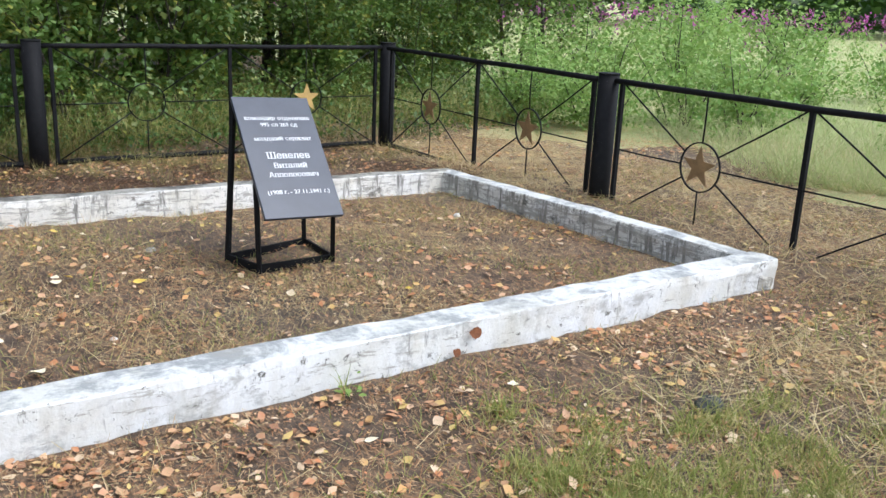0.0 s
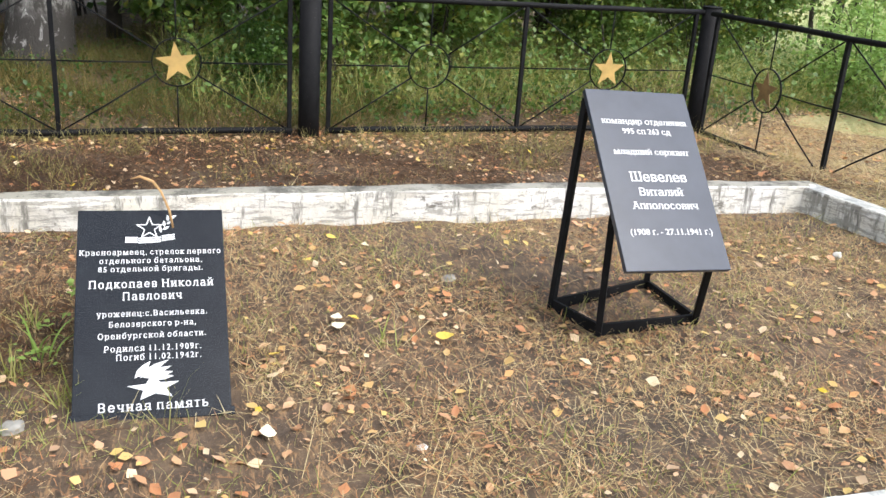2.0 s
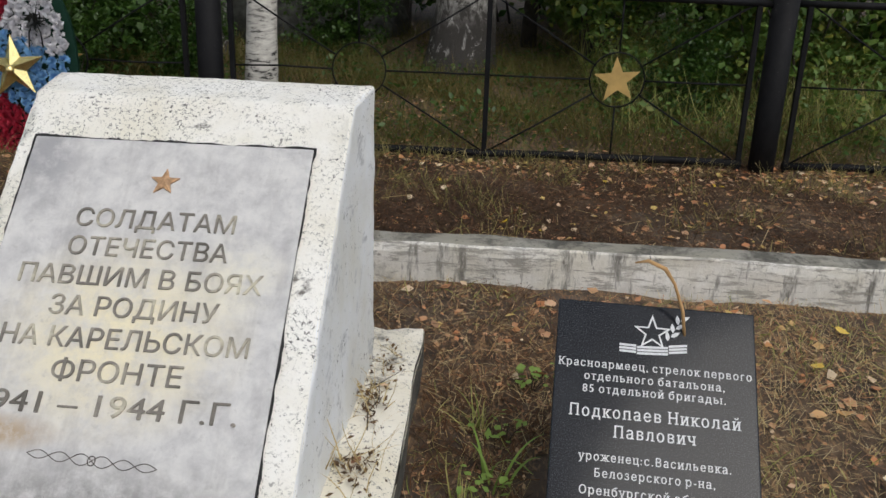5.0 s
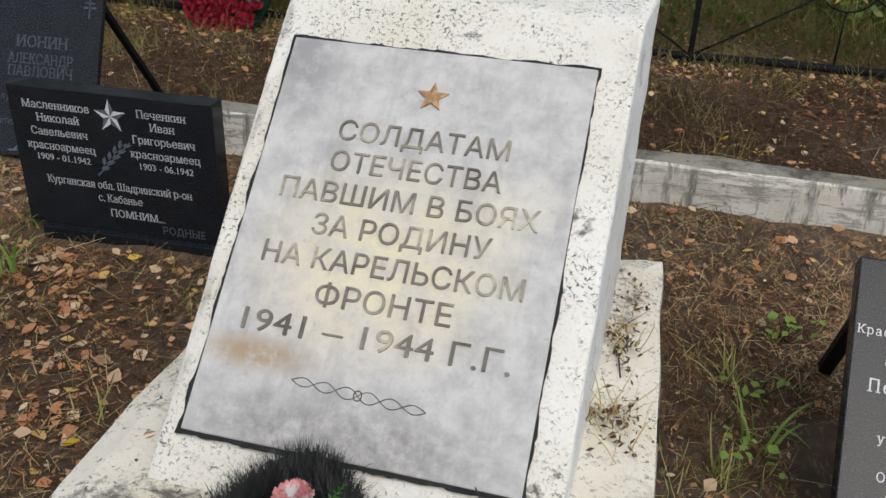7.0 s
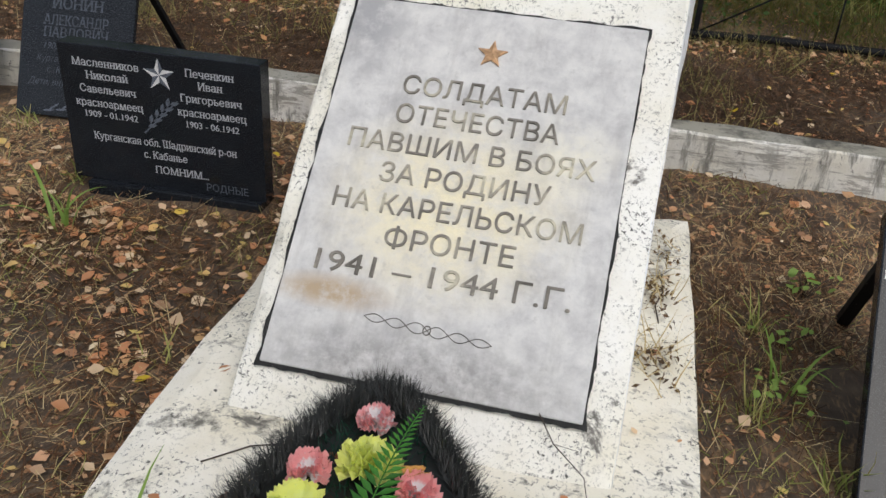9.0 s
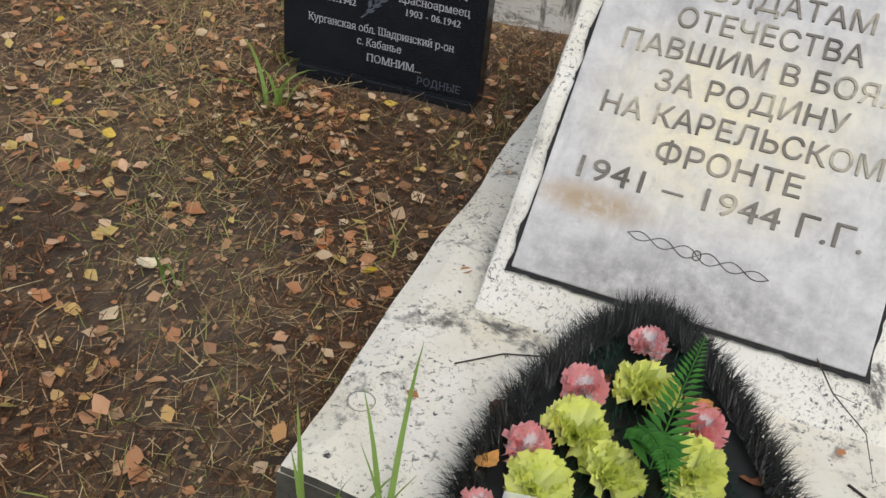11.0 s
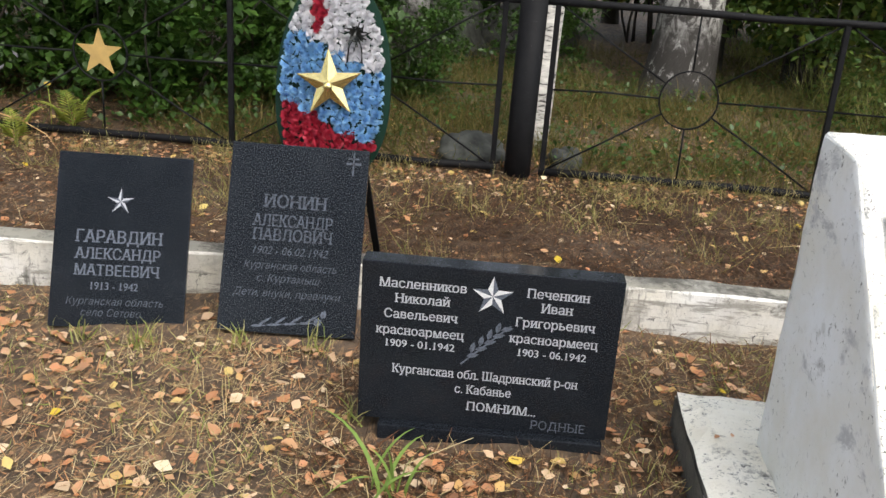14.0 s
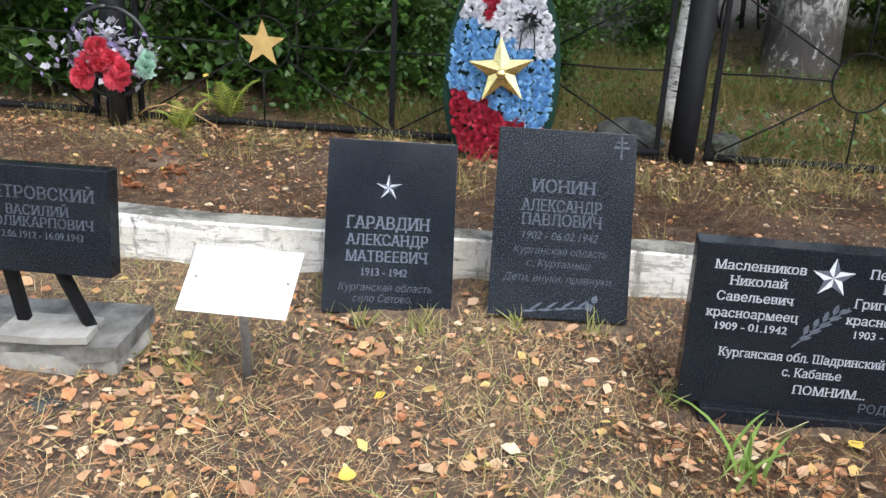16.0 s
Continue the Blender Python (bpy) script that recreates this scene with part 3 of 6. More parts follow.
def build_ground():
    xs, ys = spaced(-8, 8, 0.07, 1500), spaced(-3, 13, 0.07, 1500)
    gx, gy = np.meshgrid(xs, ys)
    gz = ground_n(gx, gy) + rng.normal(0, 0.0035, gx.shape) * ((np.abs(gx) < 8) & (gy > -3) & (gy < 13))
    v = np.stack([gx, gy, gz], -1).reshape(-1, 3)
    nx = len(xs)
    i = (np.arange(len(ys) - 1)[:, None] * nx + np.arange(nx - 1)[None]).reshape(-1)
    f = np.stack([i, i + 1, i + 1 + nx, i + nx], -1)
    me = bpy.data.meshes.new("ground")
    me.from_pydata(v.tolist(), [], f.tolist())
    me.polygons.foreach_set("use_smooth", np.ones(len(me.polygons), bool))
    cx, cy = v[f].mean(1)[:, 0], v[f].mean(1)[:, 1]
    open_land = (cx > 7.4 + 0.7 * np.sin(cy * 1.3) + 0.4 * np.sin(cy * 4.1)) & ~((cy > 14.5) & (cx < 9))
    me.polygons.foreach_set("material_index", open_land.astype(np.int32))
    tagged(place("ground", me, [M_soil, M_turf]), "dark soil with brown needles and dry grass", "ground", kind="structure")


build_ground()


def kerb(name, line, width, top, side_mat, top_mat, label, bottom=-0.12):
    """A cast concrete kerb along a line of its outer top edge; the body lies to the line's left."""
    pts = []
    for (x0, y0), (x1, y1) in zip(line, line[1:]):
        k = max(2, int(math.hypot(x1 - x0, y1 - y0) / 0.06))
        pts += [(x0 + (x1 - x0) * i / k, y0 + (y1 - y0) * i / k) for i in range(k)]
    pts.append(line[-1])
    bm = bmesh.new()
    rows = []
    prof = [(0.0, bottom), (0.0, top * 0.3), (0.0, top * 0.75), (0.002, top - 0.007), (0.009, top), (width * 0.5, top + 0.003), (width - 0.009, top), (width - 0.002, top - 0.007), (width, top * 0.75), (width, top * 0.3), (width, bottom)]
    for i, (x, y) in enumerate(pts):
        a, b = pts[max(0, i - 1)], pts[min(len(pts) - 1, i + 1)]
        d = Vector((b[0] - a[0], b[1] - a[1])).normalized()
        nrm = Vector((-d.y, d.x))
        row = []
        for j, (o, z) in enumerate(prof):
            p = Vector((x + nrm.x * o, y + nrm.y * o, z))
            n1 = noise.noise(Vector((x * 2.1, y * 2.1, j * 0.7))) * 0.009 + noise.noise(Vector((x * 13, y * 13, j * 1.9))) * 0.005
            p.x += nrm.x * n1
            p.y += nrm.y * n1
            if z > 0.1:
                p.z += noise.noise(Vector((x * 3.3, y * 3.3, 5 + (o > width / 2)))) * 0.008 + noise.noise(Vector((x * 17, y * 17, j))) * 0.004
            row.append(bm.verts.new(p))
        rows.append(row)
    for u, v in zip(rows, rows[1:]):
        for j in range(len(prof) - 1):
            f = bm.faces.new((u[j], u[j + 1], v[j + 1], v[j]))
            f.material_index = 1 if 4 <= j <= 5 else 0
    bm.faces.new(rows[0])
    bm.faces.new(rows[-1][::-1])
    bmesh.ops.recalc_face_normals(bm, faces=bm.faces)
    tagged(part(name, bm, [side_mat, top_mat]), label, "kerb", kind="structure")


kerb("kerb_front", [(-7.2, 3.02), (4.33, 3.03)], 0.18, 0.17, M_kerb_front, M_kerb_top_light, "whitewashed concrete kerb with flaking paint", -0.15)
kerb("kerb_side", [(4.325, 3.035), (4.27, 4.4), (4.12, 5.97)], 0.14, 0.165, M_kerb_stained, M_kerb_top_light, "whitewashed concrete kerb, patched with dark stains", -0.15)
kerb("kerb_back", [(4.11, 5.98), (2.5, 6.1), (0.8, 6.18), (-0.8, 6.22), (-2.2, 6.2), (-4.0, 6.1), (-7.2, 6.08)], 0.13, 0.168, M_kerb_side, M_kerb_top, "worn whitewashed concrete kerb with a grey top", -0.2)

# ---- fence ----

POST_Z = -0.16


def fence_post(x, y, lean=0.0):
    e = thing("fence_post", pose(x, y, POST_Z, 0, lean, 0), "black-painted steel pipe fence post with a flat cap", "fence post", "fence posts")
    part("pipe", tube([(0, 0, -0.1), (0, 0, 0.4), (0, 0, 1.14)], 0.08, 24), M_black, e)
    part("cap", tube([(0, 0, 1.14), (0, 0, 1.152)], 0.083, 24), M_black, e)
    return e


POSTS_BACK = [5.03, 1.54, -2.0, -5.56, -9.1]
for px in POSTS_BACK:
    fence_post(px, 8.47, 0.6 if px == -2.0 else 0.0)
for py in (5.1, 1.62):
    fence_post(4.95, py)



def fence_section(x0, y0, x1, y1, stars, mats, foot=True):
    """One welded section: rails, three uprights and two bays, each with a hoop, eight spokes and mostly a star. Local x runs along it."""
    length = math.hypot(x1 - x0, y1 - y0) - 0.3
    yaw = math.degrees(math.atan2(y1 - y0, x1 - x0))
    e = thing("fence_section", pose((x0 + x1) / 2, (y0 + y1) / 2, -0.06, 0, 0, yaw), "black welded steel fence section with stars set in hoops", "fence", "fence sections")
    h, top, mid = length / 2, 1.0, 0.5
    part("top_rail", tube([(-h - 0.09, 0, top + 0.004 * math.sin(3 * k)) if k in (0,) else (-h - 0.09 + (2 * h + 0.18) * k / 8, 0, top + rng.normal(0, 0.003)) for k in range(9)], 0.022, 10), M_black, e)
    if foot:
        part("bottom_rail", tube([(-h - 0.02 + (2 * h + 0.04) * k / 8, 0, 0.0 + rng.normal(0, 0.004)) for k in range(9)], 0.024, 10), M_black, e)
    for ux in (-h + 0.0, 0.0, h):
        part("upright", bar((ux, 0, -0.09), (ux, 0, top), 0.032), M_black, e)
    for side, has, mat in zip((-1, 1), stars, mats):
        cx = side * h / 2
        r = ring_bm(0.17, 0.014, 0.008)
        r.transform(Matrix.Translation((cx, 0, mid)))
        part("hoop", r, M_black, e)
        if has:
            s = star_bm(0.15, 0.06, 0.006, turn=rng.normal(0, 0.05))
            s.transform(Matrix.Translation((cx, -0.012, mid)))
            part("star", s, mat, e, "flat painted star plate")
        for ex, ez in ((0, top), (0, 0), (-h / 2, mid), (h / 2, mid), (-h / 2, top), (h / 2, top), (-h / 2, 0), (h / 2, 0)):
            d = Vector((ex, 0, ez - mid)).normalized()
            a, b = Vector((cx, 0, mid)) + d * 0.17, Vector((cx + ex, 0, ez))
            part("spoke", tube([a, (a + b) / 2 + Vector((0, rng.normal(0, 0.004), rng.normal(0, 0.004))), b], 0.006, 6), M_black, e)
    return e


G, B = M_gold_paint, M_bronze_paint
fence_section(1.54, 8.47, 5.03, 8.47, (False, True), (G, G))
fence_section(-2.0, 8.47, 1.54, 8.47, (False, True), (G, G))
fence_section(-5.56, 8.47, -2.0, 8.47, (True, True), (G, G))
fence_section(-9.1, 8.47, -5.56, 8.47, (True, True), (G, G))
fence_section(4.97, 8.43, 4.95, 5.1, (True, True), (B, B))
fence_section(4.95, 5.1, 4.95, 1.62, (True, True), (B, B), False)

# ---- the monument ----


def monument():
    base = bmesh.new()
    box((1.145, 1.79, 0.17), (0, 0, 0.085), 0, base)
    bmesh.ops.subdivide_edges(base, edges=base.edges[:], cuts=18, use_grid_fill=True)
    for v in base.verts:
        q = Vector((v.co.x * 4, v.co.y * 4, v.co.z * 4))
        edge = max(abs(v.co.x) / 0.5725, abs(v.co.y) / 0.895)
        k = 0.022 if edge > 0.96 and v.co.z > 0.15 else 0.0
        v.co += Vector((noise.noise(q), noise.noise(q + Vector((9, 0, 0))), noise.noise(q * 0.6 + Vector((0, 7, 0))) * 0.8 + noise.noise(q * 4) * 0.35)) * 0.01
        v.co.z -= k * (0.5 + abs(noise.noise(q * 3)))
        if k:
            v.co.xy *= 0.994
    base.normal_update()
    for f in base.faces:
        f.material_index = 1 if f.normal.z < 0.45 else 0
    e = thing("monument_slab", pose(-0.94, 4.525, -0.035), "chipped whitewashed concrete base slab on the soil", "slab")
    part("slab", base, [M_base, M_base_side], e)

    # stele: a wedge whose sloping face holds a framed panel
    m = thing("memorial_stele", pose(-0.957, 4.118, 0.128, 0, 0, -1.5), "whitewashed concrete memorial stele with a sloping inscribed cement panel", "monument")
    prof = [(0, -0.01, 0.405), (0.83, 0.79, 0.408), (0.845, 0.803, 0.41), (1.02, 0.824, 0.43), (1.045, -0.01, 0.425)]
    bm = bmesh.new()
    rows = [[bm.verts.new((sgn * hw + 0.008, y, z)) for y, z, hw in prof] for sgn in (-1, 1)]
    k = len(prof)
    for j in range(k):
        bm.faces.new((rows[0][j], rows[0][(j + 1) % k], rows[1][(j + 1) % k], rows[1][j]))
    bm.faces.new(rows[0][::-1])
    bm.faces.new(rows[1])
    bmesh.ops.recalc_face_normals(bm, faces=bm.faces)
    bmesh.ops.bevel(bm, geom=[x for x in bm.edges], offset=0.008, segments=2, affect="EDGES", profile=0.5)
    bmesh.ops.triangulate(bm, faces=bm.faces)
    for _ in range(5):
        bmesh.ops.subdivide_edges(bm, edges=[x for x in bm.edges if x.calc_length() > 0.03], cuts=1)
        bmesh.ops.triangulate(bm, faces=[f for f in bm.faces if len(f.verts) > 3])
    bm.normal_update()
    for v in bm.verts:
        q = v.co * 9
        ny = abs(v.normal.x) < 0.3 and v.normal.y < -0.3
        v.co += v.normal * (0.0008 if ny else 0.003) * (noise.noise(q) + 0.6 * noise.noise(q * 3.7))
        if max(abs(c) for c in v.normal) < 0.97 and not (ny and abs(v.co.x - 0.008) < 0.385):
            v.co -= v.normal * 0.006 * max(0.0, noise.noise(q * 2.2 + Vector((3, 8, 1))))
    bm.normal_update()
    for f in bm.faces:
        f.smooth = True
        f.material_index = 1 if abs(f.normal.x) > 0.6 or f.normal.y > 0.6 else 0
    part("body", bm, [M_mon, M_mon_side], m)
    face = face_frame((0, 0, 0), (1, 0, 0), (0, 0.83, 0.80))
    frame_m = face @ Matrix.Translation((-0.006, 0.128, 0.003))
    # open joint of uneven width round the panel
    jo = bmesh.new()
    W, H, n = 0.343, 0.897, 60
    ring = []
    for cx0, cy0, cx1, cy1 in ((-W, 0, W, 0), (W, 0, W, H), (W, H, -W, H), (-W, H, -W, 0)):
        for t in range(n):
            ring.append((cx0 + (cx1 - cx0) * t / n, cy0 + (cy1 - cy0) * t / n))
    inner, outer = [], []
    for x, y in ring:
        wob = 0.0045 + 0.008 * noise.noise(Vector((x * 14, y * 14, 1))) + 0.004 * noise.noise(Vector((x * 60, y * 60, 3)))
        wob = max(0.0012, wob + (0.006 if y < 0.01 or (x < -0.3 and y < 0.1) else 0))
        d = Vector((1 if x > W - 1e-4 else -1 if x < -W + 1e-4 else 0, 1 if y > H - 1e-4 else -1 if y < 1e-4 else 0))
        inner.append(jo.verts.new(frame_m @ Vector((x - d.x * 0.004, y - d.y * 0.004, 0.0))))
        outer.append(jo.verts.new(frame_m @ Vector((x + d.x * wob, y + d.y * wob, 0.0))))
    for t in range(len(ring)):
        u = (t + 1) % len(ring)
        jo.faces.new((inner[t], inner[u], outer[u], outer[t]))
    bmesh.ops.recalc_face_normals(jo, faces=jo.faces)
    part("joint", jo, M_groove, m, "dark open joint round the panel")
    pan = box((0.686, 0.897, 0.02), (0, 0.4485, -0.01), 0.004)
    me = bpy.data.meshes.new("panel")
    pan.to_mesh(me)
    pan.free()
    p = place("panel", me, M_panel, m, "blotched pale grey cement panel with cast letters")
    p.matrix_local = frame_m @ Matrix.Translation((0, 0, 0.004))
    for row in (("СОЛДАТАМ", -0.182, 0.193, 0.683, 0.046), ("ОТЕЧЕСТВА", -0.182, 0.190, 0.610, 0.046), ("ПАВШИМ В БОЯХ", -0.276, 0.281, 0.537, 0.046),
                ("ЗА РОДИНУ", -0.185, 0.195, 0.464, 0.046), ("НА КАРЕЛЬСКОМ", -0.275, 0.277, 0.390, 0.046), ("ФРОНТЕ", -0.140, 0.146, 0.316, 0.047), ("1941 – 1944 Г.Г.", -0.278, 0.279, 0.243, 0.048)):
        inscription(*row, p, M_letters, 0.003, 0.001, "letter", serif=False)
    s = star_bm(0.036, 0.015, 0.004, 0.006)
    s.transform(Matrix.Translation((0.004, 0.785, 0.003)) @ Matrix.Rotation(radians(-90), 4, "X"))
    part("star", s, M_rust, p, "small star with worn orange paint")
    for sgn in (-1, 1):
        for ph in (0, math.pi):
            pts = [(sgn * u * 0.15 - 0.004, 0.128 - sgn * u * 0.008 + 0.0125 * math.sin(u * 10.2 + ph) * (1 - u * 0.4), 0.0012) for u in np.linspace(0, 0.93, 26)]
            part("relief_line", tube(pts, 0.0009, 5), M_incised, p)
    part("relief_knot", tube([(0.008 * math.cos(a) - 0.004, 0.128 + 0.01 * math.sin(a), 0.0012) for a in np.linspace(0, 6.28, 14)], 0.0012, 5), M_incised, p)
    return m


monument()


# ---- granite and metal plaques ----


def emblem_star(parent, mat):
    z = ENGRAVE_Z + 0.0004
    out, inn = star_loop(-0.007, 0.655, 0.048), star_loop(-0.007, 0.655, 0.036)
    loops = [[out[k], out[(k + 1) % 10], inn[(k + 1) % 10], inn[k]] for k in range(10)]
    loops += [leaf_loop(0.03 + 0.006 * k, 0.637 + 0.011 * k, 0.026, 0.011, 1.1 + 0.55 * (-1) ** k) for k in range(6)]
    flat_shape(loops, z, parent, mat, "star_and_branch_emblem")
    for k in range(3):
        y = 0.598 + 0.008 * k
        loops = [[(-0.085, y + 0.008), (-0.045, y + 0.007), (-0.045, y + 0.001), (-0.085, y + 0.002)], [(-0.043, y - 0.002), (0.03, y + 0.002), (0.03, y + 0.008), (-0.043, y + 0.004)], [(0.032, y + 0.006), (0.075, y + 0.012), (0.075, y + 0.018), (0.032, y + 0.012)]]
        flat_shape(loops, z, parent, mat, "ribbon_emblem")


def flame_emblem(parent, mat):
    z = ENGRAVE_Z + 0.0004
    s = [(x * 1.3, 0.082 + (y - 0.082) * 0.68) for x, y in star_loop(0.003, 0.082, 0.064, 0.44, 0.1)]
    loops = [[(0.003, 0.084), s[k], s[(k + 1) % 10]] for k in range(10)]
    loops += [leaf_loop(-0.052 + 0.012 * k, 0.118 - 0.001 * k, 0.115 - 0.012 * k, 0.022, 0.5 - 0.16 * k) for k in range(4)]
    loops += [leaf_loop(-0.055, 0.115, 0.075, 0.024, 0.85)]
    for i, lp in enumerate(loops):
        flat_shape([lp], z + 0.0002 * i, parent, mat, "flame_emblem")


def stone_leaning():
    """The low black stone leaning back on a hidden prop."""
    m = face_frame((0.205, 4.29, 0.004), (0.998, -0.06, -0.012), (0.054, 0.743, 0.667))
    e = thing("grave_plaque", m, "polished black granite memorial plaque leaning back on the soil", "gravestone")
    s = part("slab", slab(0.473, 0.728, 0.045), M_granite, e)
    part("lip", box((0.49, 0.03, 0.075), (0, -0.012, -0.02), 0.004), M_granite, e)
    for row in (("Красноармеец, стрелок первого", -0.228, 0.224, 0.564, 0.02), ("отдельного батальона,", -0.165, 0.161, 0.532, 0.02), ("85 отдельной бригады.", -0.168, 0.163, 0.501, 0.02), ("Подкопаев Николай", -0.197, 0.196, 0.446, 0.029),
                ("Павлович", -0.093, 0.094, 0.401, 0.029), ("уроженец:с.Васильевка.", -0.171, 0.171, 0.339, 0.02), ("Белозерского р-на,", -0.132, 0.135, 0.302, 0.02), ("Оренбургской области.", -0.165, 0.165, 0.262, 0.02),
                ("Родился 11.12.1909г.", -0.147, 0.149, 0.218, 0.021), ("Погиб 11.02.1942г.", -0.111, 0.149, 0.188, 0.021), ("Вечная память", -0.160, 0.165, 0.026, 0.03)):
        inscription(*row, s, M_engrave, bold=0.012, track=0.13)
    emblem_star(s, M_engrave)
    flame_emblem(s, M_engrave)
    inv = m.inverted()
    for dx in (-0.17, 0.17):
        part("prop", bar(inv @ Vector((0.25 + dx, 5.16, -0.03)), inv @ Vector((0.245 + dx, 4.86, 0.43)), 0.035), M_black, e)


stone_leaning()


def stand_plaque():
    m = face_frame((2.054, 4.299, 0.353), (0.999, -0.008, -0.042), (0.036, 0.673, 0.739))
    e = thing("plaque_stand", pose(2.08, 4.7, 0), "black plaque on a welded angle-iron trestle standing on soil", "memorial plaque")
    inv = e.matrix_world.inverted()
    me = bpy.data.meshes.new("plate")
    bm = slab(0.45, 0.761, 0.022, 0.003)
    bm.to_mesh(me)
    bm.free()
    p = place("plate", me, M_plate, e, "satin black plate with white writing")
    p.matrix_local = inv @ m
    for row in (("командир отделения", -0.186, 0.197, 0.622, 0.025), ("995 сп 263 сд", -0.102, 0.112, 0.579, 0.025), ("младший сержант", -0.164, 0.172, 0.489, 0.025), ("Шевелев", -0.120, 0.131, 0.382, 0.041),
                ("Виталий", -0.093, 0.100, 0.319, 0.033), ("Апполосович", -0.139, 0.152, 0.262, 0.030), ("(1908 г. - 27.11.1941 г.)", -0.172, 0.184, 0.155, 0.025)):
        inscription(*row, p, M_engrave, bold=0.016)
    feet = {"bl": (1.815, 4.8), "fl": (1.89, 4.53), "fr": (2.34, 4.54), "br": (2.35, 4.93)}
    f = {k: Vector((x, y, 0)) for k, (x, y) in feet.items()}
    for a, b in (("bl", "fl"), ("fl", "fr"), ("fr", "br"), ("br", "bl")):
        part("base_bar", flat_bar(inv @ f[a], inv @ f[b]), M_black, e)
    back = lambda u, v: m @ Vector((u, v, -0.034))
    for a, top in (("bl", back(-0.205, 0.74)), ("br", back(0.205, 0.74)), ("fl", back(-0.205, 0.24)), ("fr", back(0.205, 0.1))):
        part("leg", bar(inv @ f[a], inv @ top, 0.026), M_black, e)
    part("back_bar", bar(inv @ back(-0.2, 0.7), inv @ back(0.2, 0.7), 0.022), M_black, e)


def flat_bar(a, b, h=0.05, t=0.014):
    d = (b - a).normalized()
    n = Vector((-d.y, d.x, 0)) * t / 2
    bm = bmesh.new()
    v = [bm.verts.new(p) for p in (a - n, a + n, b + n, b - n)]
    w = [bm.verts.new(p + Vector((0, 0, h))) for p in (a - n, a + n, b + n, b - n)]
    bm.faces.new(v[::-1])
    bm.faces.new(w)
    for k in range(4):
        bm.faces.new((v[k], v[(k + 1) % 4], w[(k + 1) % 4], w[k]))
    bmesh.ops.recalc_face_normals(bm, faces=bm.faces)
    return bm


stand_plaque()


def stone_double():
    m = face_frame((-2.055, 5.255, 0.037), (1, 0.005, 0.004), (0, 0.0, 1))
    e = thing("double_gravestone", m, "wide polished black granite gravestone for two on a low plinth", "gravestone")
    s = part("slab", slab(0.68, 0.462, 0.07, 0.003), M_granite, e)
    part("plinth", box((0.61, 0.06, 0.13), (0.025, -0.03, -0.035), 0.004), M_granite, e)
    for row in (("Масленников", -0.294, -0.064, 0.407, 0.026), ("Николай", -0.251, -0.104, 0.365, 0.026), ("Савельевич", -0.277, -0.082, 0.320, 0.026), ("красноармеец", -0.298, -0.063, 0.273, 0.026), ("1909 - 01.1942", -0.271, -0.085, 0.235, 0.022),
                ("Печенкин", 0.091, 0.254, 0.411, 0.026), ("Иван", 0.131, 0.214, 0.372, 0.026), ("Григорьевич", 0.068, 0.276, 0.328, 0.026), ("красноармеец", 0.056, 0.288, 0.281, 0.026), ("1903 - 06.1942", 0.082, 0.262, 0.241, 0.022),
                ("Курганская обл. Шадринский р-он", -0.250, 0.249, 0.160, 0.026), ("с. Кабанье", -0.077, 0.075, 0.116, 0.026), ("ПОМНИМ...", -0.043, 0.146, 0.066, 0.026)):
        inscription(*row, s, M_engrave_soft, bold=0.014)
    inscription("РОДНЫЕ", 0.134, 0.282, 0.028, 0.026, s, M_engrave_grey)
    cx, cy = 0.004, 0.392
    lp = star_loop(cx, cy, 0.056, 0.42)
    flat_shape([[(cx, cy), lp[k], lp[(k + 1) % 10]] for k in range(0, 10, 2)], ENGRAVE_Z, s, M_engrave, "star_emblem")
    flat_shape([[(cx, cy), lp[k], lp[(k + 1) % 10]] for k in range(1, 10, 2)], ENGRAVE_Z, s, M_engrave_grey, "star_emblem")
    for k in range(9):
        t = k / 8
        x, y = -0.052 + 0.085 * t, 0.215 + 0.085 * t
        flat_shape([leaf_loop(x, y, 0.034, 0.015, 0.75 + (0.6 if k % 2 else -0.5))], ENGRAVE_Z + 0.0002 * k, s, M_engrave_grey, "branch_leaf")
    flat_shape([[(-0.068, 0.192), (-0.064, 0.189), (0.06, 0.312), (0.057, 0.315)]], ENGRAVE_Z + 0.0001, s, M_engrave_grey, "branch_stem")


stone_double()


